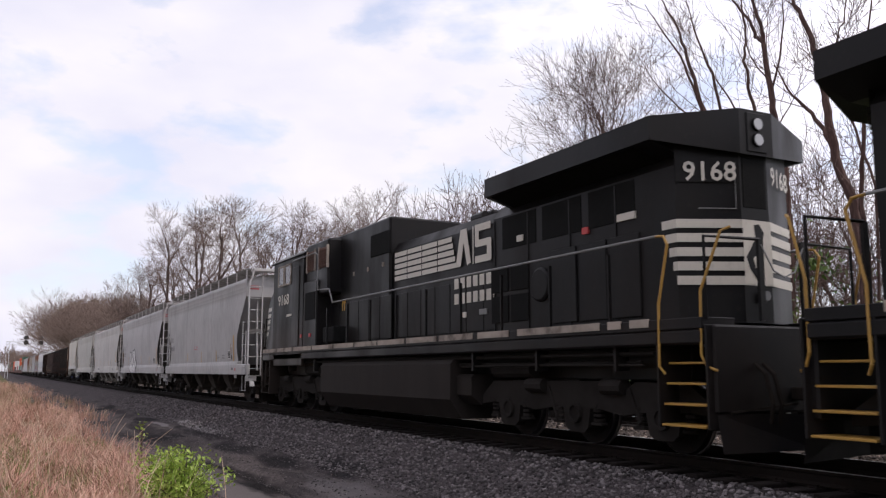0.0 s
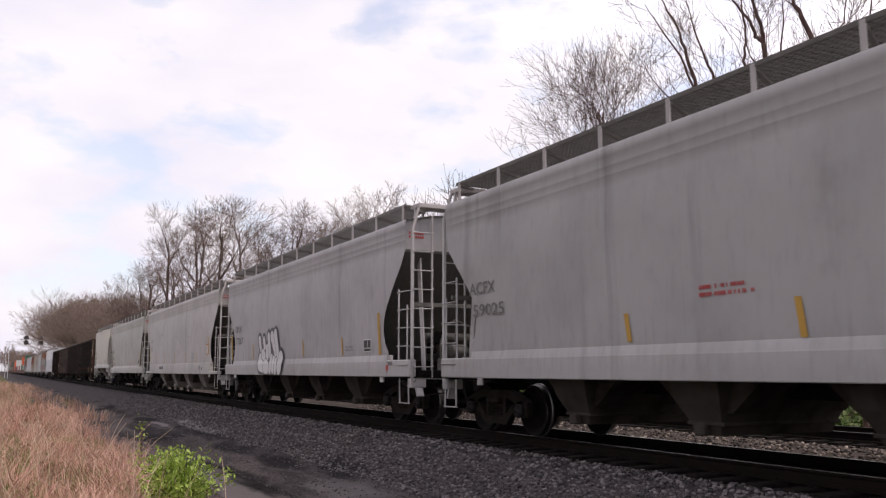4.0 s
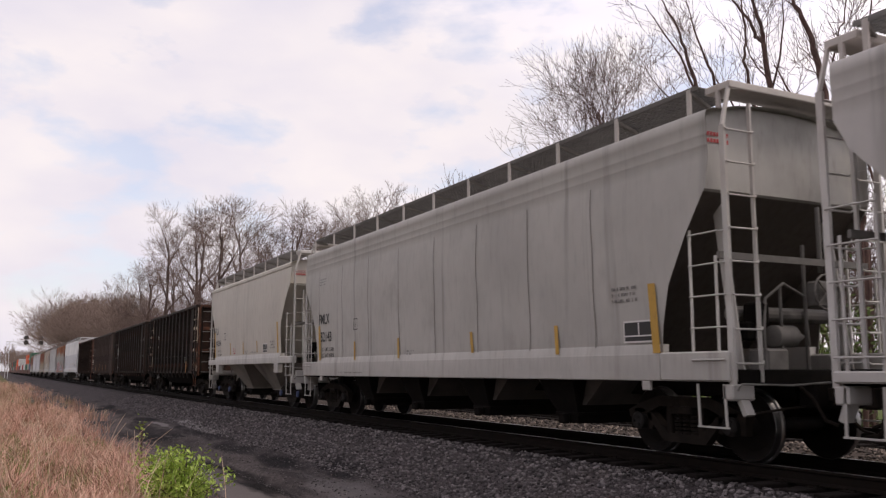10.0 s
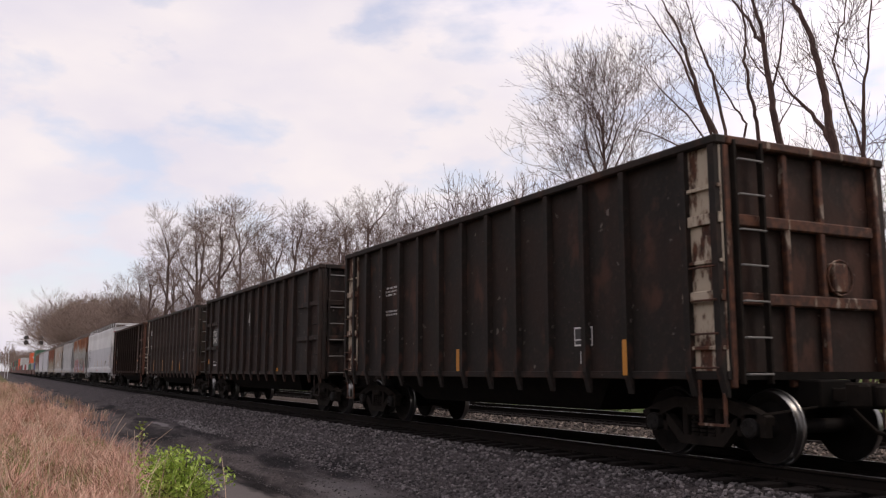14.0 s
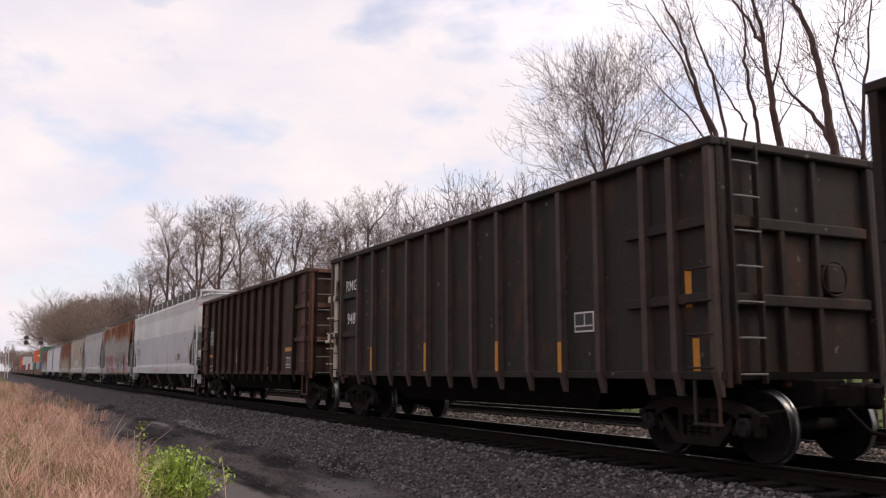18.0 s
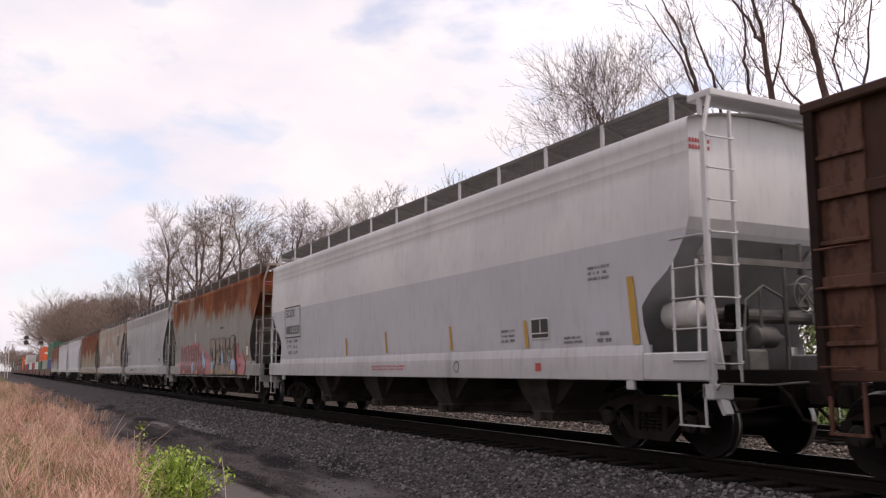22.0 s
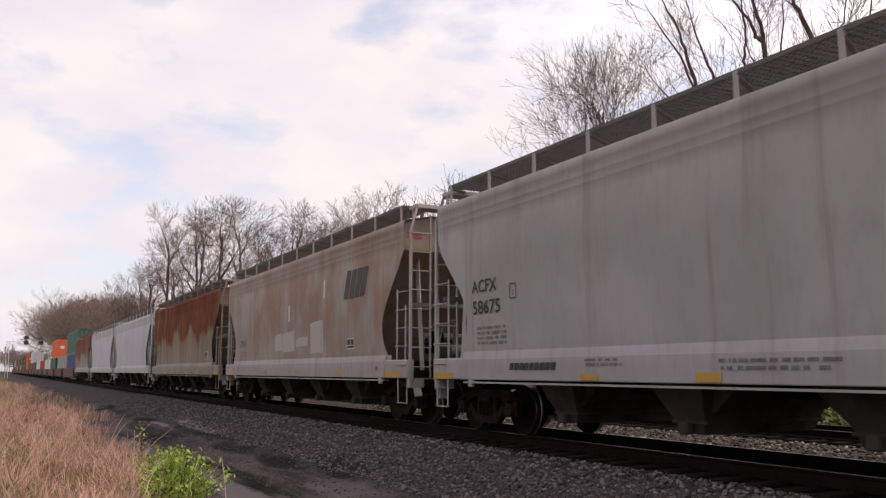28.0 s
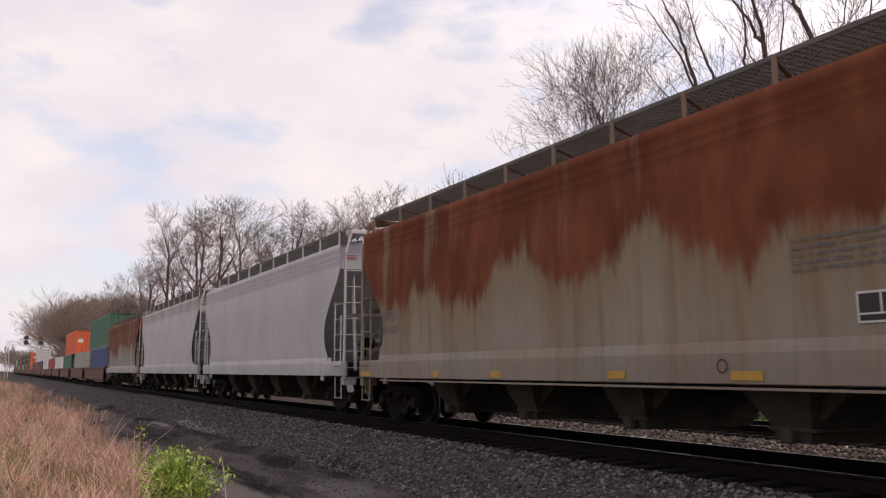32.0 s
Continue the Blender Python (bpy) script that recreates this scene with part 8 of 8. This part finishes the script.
dress(c, [("brand", 4.49, 6.0, 2.99, 3.70), ("plac", 4.69, 5.20, 1.71, 1.98), ("patch", -1.82, -1.02, 1.78, 2.33), ("patch", -1.0, 0.26, 1.73, 2.36), ("patch", 1.75, 2.86, 1.64, 2.56), ("patch", 0.38, 1.53, 1.87, 2.16), ("strip", 2.93, 3.04, 3.14, 3.63), ("strip", -0.30, -0.17, 2.66, 3.13), ("yel", -2.90, -2.53, 1.05, 1.18), ("yel", 0.43, 0.84, 1.07, 1.18), ("yel", 3.92, 4.39, 1.06, 1.17),
          ("red", 6.63, 6.77, 1.17, 1.27), ("num", -6.18, -5.38, 2.00, 2.23), ("yel", -7.61, -6.77, 1.02, 1.15), ("line", -6.06, -4.71, 1.65, 1.85), ("red", -7.24, -7.09, 1.18, 1.28), ("red", -6.48, -6.34, 1.19, 1.29), ("yel", 7.2, 8.1, 1.02, 1.13)], {"num": "77243"}, BLACK)
weld_seams(c, [-6.3 + 1.8 * i for i in range(8)], SEAM, 1.5, 2.6)
c = covered_hopper(-259.06, -275.76, "grey-green covered hopper car with its upper side deep in rust", car_paint("rusted_hopper", (0.325, 0.29, 0.235), 1.0, 2.72, 0.22, 10.0), car_paint("rusted_trim", (0.32, 0.285, 0.235), 0.35, 3.6, 0.5, 10.0, warm=0.6), low=1.0, lip=True, ends=car_paint("rusted_end", (0.30, 0.275, 0.235), 0.35, 3.9, 0.5, 11.0))
dress(c, [("mark", -6.98, -6.09, 2.30, 2.53), ("num", -6.92, -6.03, 2.01, 2.18), ("ring", 3.61, 3.81, 1.13, 1.31), ("plac", 5.63, 6.17, 1.65, 1.98), ("yel", 7.44, 8.30, 1.03, 1.14), ("yel", 3.85, 4.35, 1.05, 1.16), ("yel", 1.46, 1.85, 1.05, 1.16), ("yel", -1.95, -1.59, 1.04, 1.16), ("yel", -4.3, -4.0, 1.04, 1.16), ("yel", -8.2, -7.6, 1.04, 1.15),
          ("line", 4.84, 6.61, 2.23, 2.65), ("hole", 7.33, 7.42, 1.16, 1.33)], {"mark": "ACFX", "num": "91427"}, FAINT)
covered_hopper(-277.02, -294.0, "pale grey covered hopper car, fairly clean", car_paint("chalk_hopper", (0.50, 0.485, 0.515), 0.0, 3.4, 0.2, 12.0), trim_of("chalk_trim", (0.58, 0.57, 0.57), 0.08, 12.0))
covered_hopper(-295.24, -312.42, "pale grey covered hopper car with brownish roof edge", car_paint("chalk_hopper_b", (0.52, 0.50, 0.53), 0.25, 4.2, 0.2, 14.0), trim_of("chalk_trim_b", (0.56, 0.55, 0.54), 0.1, 14.0))
covered_hopper(-313.70, -330.70, "dirty grey covered hopper car with a rust-stained upper side", car_paint("rusty_hopper_b", (0.36, 0.34, 0.32), 0.9, 2.6, 0.4, 16.0), trim_of("rusty_trim_b", (0.42, 0.39, 0.36), 0.4, 16.0))


def well_car(front, back, tone):
    length, u = front - back, (front + back) / 2
    car = thing("well_car", "rust-brown articulated well car for containers", "well car", "well cars of the train")
    x = length / 2
    for s in (-1, 1):
        part("well_side", Mesh().box(-x + 1.6, x - 1.6, *sorted((s * 1.38, s * 1.50)), 0.42, 1.45, 0.03), tone, car)
        part("top_rail", Mesh().box(-x + 0.4, x - 0.4, *sorted((s * 1.36, s * 1.53)), 1.40, 1.52, 0.02), tone, car)
    part("well_floor", Mesh().box(-x + 1.6, x - 1.6, -1.38, 1.38, 0.36, 0.44), tone, car)
    for e in (-1, 1):
        part("end_deck", Mesh().box(*sorted((e * (x - 1.7), e * (x + 0.1))), -1.3, 1.3, 1.0, 1.35, 0.04), tone, car)
        part("coupler", COUPLER, None, car, at=pose(e * (x + 0.1), 0, 0.86, 0, 0, 0 if e > 0 else 180))
        add_truck(car, e * (x - 1.0), u)
    TRAIN.append((car, u))


def container(u, z, length, base, words):
    """A corrugated box with double doors at its +x end."""
    h, w = 2.75, 1.22
    box = thing("shipping_container", words + " corrugated steel shipping container riding on a well car", "container", "containers of the train")
    paint = PAINTS.setdefault(base, plain("container_paint", base, 0.55, 0.0, 0.3, 3.0, 0.0))
    x = length / 2
    for s in (-1, 1):
        n = int(length / 0.28)
        m = Mesh()
        v = []
        for i in range(n * 2 + 1):
            a = -x + 0.12 + (length - 0.24) * i / (n * 2)
            y = s * (w - (0.035 if (i // 1) % 2 else 0.0))
            v += [(a, y, 0.14), (a, y, h - 0.1)]
        m.add(v, [(2 * i, 2 * i + 2, 2 * i + 3, 2 * i + 1) for i in range(n * 2)])
        part("side_wall", m, paint, box)
        part("side_rail", Mesh().box(-x, x, *sorted((s * (w - 0.08), s * w)), 0, 0.16, 0.01).box(-x, x, *sorted((s * (w - 0.08), s * w)), h - 0.12, h, 0.01), paint, box)
    part("roof", Mesh().box(-x, x, -w, w, h - 0.06, h - 0.02), paint, box)
    part("floor", Mesh().box(-x, x, -w, w, 0.02, 0.12), paint, box)
    for e in (-1, 1):
        for s in (-1, 1):
            part("corner_post", Mesh().box(*sorted((e * (x - 0.16), e * x)), *sorted((s * (w - 0.16), s * w)), 0, h, 0.01), paint, box)
    part("end_wall", Mesh().box(-x + 0.02, -x + 0.06, -w + 0.1, w - 0.1, 0.05, h - 0.05), paint, box)
    for s in (-1, 1):
        d = part("door", Mesh().box(x - 0.08, x - 0.03, *sorted((s * 0.02, s * (w - 0.12))), 0.1, h - 0.12, 0.01), paint, box)
        for y in (0.35, 0.75):
            part("lock_rod", Mesh().tube([(x - 0.0, s * y, 0.12), (x - 0.0, s * y, h - 0.14)], 0.025, 6), RAILS, d)
    part("door_sign", Mesh().box(x - 0.028, x - 0.02, -0.95, -0.4, 1.3, 1.7).box(x - 0.028, x - 0.02, 0.35, 0.9, 1.3, 1.7), YELLOW if base[1] > base[0] else WHITE, box)
    TRAIN.append((box, u, 0, z))


PAINTS = {}
WELLRUST = plain("well_rust", (0.12, 0.055, 0.04), 0.8, 0.0, 0.5, 1.5)
for k, (front, back) in enumerate([(-332.0, -351.5), (-352.0, -370.5), (-371.0, -389.5), (-390.0, -408.5), (-409.0, -427.5), (-428.0, -446.5), (-447.0, -465.5), (-466.0, -484.5), (-485.0, -503.5), (-504.0, -522.5), (-523.0, -541.5), (-542.0, -560.5), (-561.0, -579.5), (-580.0, -598.5), (-599.0, -617.5), (-618.0, -636.5), (-637.0, -655.5), (-656.0, -674.5), (-675.0, -693.5), (-694.0, -712.5), (-713.0, -731.5), (-732.0, -750.5)]):
    well_car(front, back, WELLRUST)
blue, green, orange, red, grey, white, dull = (0.03, 0.05, 0.17), (0.035, 0.12, 0.07), (0.62, 0.10, 0.03), (0.30, 0.04, 0.04), (0.27, 0.28, 0.24), (0.55, 0.54, 0.53), (0.06, 0.075, 0.06)
for u, z, length, base, words in ((-341.2, 0.45, 14.2, blue, "dark blue"), (-341.2, 3.22, 16.6, green, "green"), (-360.8, 0.45, 14.2, grey, "weathered grey"), (-380.0, 0.45, 14.2, green, "green"), (-376.0, 3.22, 16.6, orange, "bright orange"), (-399.2, 0.45, 14.2, white, "white"),
                                  (-418.2, 0.45, 14.2, red, "dark red"), (-437.2, 0.45, 14.2, white, "white"), (-456.2, 0.45, 14.2, dull, "dull green"), (-475.2, 0.45, 14.2, red, "dark red"), (-475.2, 3.22, 14.2, white, "white"), (-494.2, 0.45, 14.2, dull, "dull green"), (-513.2, 0.45, 14.2, orange, "bright orange"),
                                  (-513.2, 3.22, 14.2, orange, "bright orange"), (-532.2, 0.45, 14.2, dull, "dull green"), (-532.2, 3.22, 14.2, dull, "dull green"), (-551.2, 0.45, 14.2, red, "dark red"), (-570.2, 0.45, 14.2, dull, "dull green"), (-570.2, 3.22, 14.2, dull, "dull green"), (-589.2, 0.45, 14.2, grey, "weathered grey"),
                                  (-608.2, 0.45, 14.2, dull, "dull green"), (-608.2, 3.22, 14.2, dull, "dull green"), (-627.2, 0.45, 14.2, dull, "dull green"), (-627.2, 3.22, 14.2, red, "dark red"), (-646.2, 0.45, 14.2, grey, "weathered grey"), (-665.2, 0.45, 14.2, dull, "dull green"), (-665.2, 3.22, 14.2, dull, "dull green"), (-684.2, 0.45, 14.2, red, "dark red"),
                                  (-703.2, 0.45, 14.2, dull, "dull green"), (-703.2, 3.22, 14.2, grey, "weathered grey"), (-722.2, 0.45, 14.2, dull, "dull green"), (-741.2, 0.45, 14.2, dull, "dull green"), (-741.2, 3.22, 14.2, dull, "dull green")):
    container(u, z, length, base, words)


# ---- what moves: the train rolls by, its near wheels turn ----
def motions():
    for ob, u, *rest in TRAIN:
        turn, z = (rest + [0, 0])[:2] if len(rest) < 2 else rest
        at = [(t, pose(u + SPEED * t, MID, z, 0, 0, turn)) for t in (0, 1 / FPS, END / 2, END - 1 / FPS, END)]
        walk(ob, at)
    for w, x, radius, u in SPINNING:
        first, last = max(0.0, (-46 - u) / SPEED), min(END, (9 - u) / SPEED)
        if last <= 0 or first >= END:
            continue
        steps = max(2, int((last - first) * FPS / 2))
        times = [first + (last - first) * i / steps for i in range(steps + 1)]
        k = math.degrees(SPEED / radius)
        rows = [(t, pose(x, 0, abs(radius), 0, k * round(t * FPS) / FPS, 0)) for t in times]
        if first > 0.2:
            rows.insert(0, (0.0, rows[0][1]))
        if last < END - 0.2:
            rows.append((END, rows[-1][1]))
        walk(w, rows)


motions()
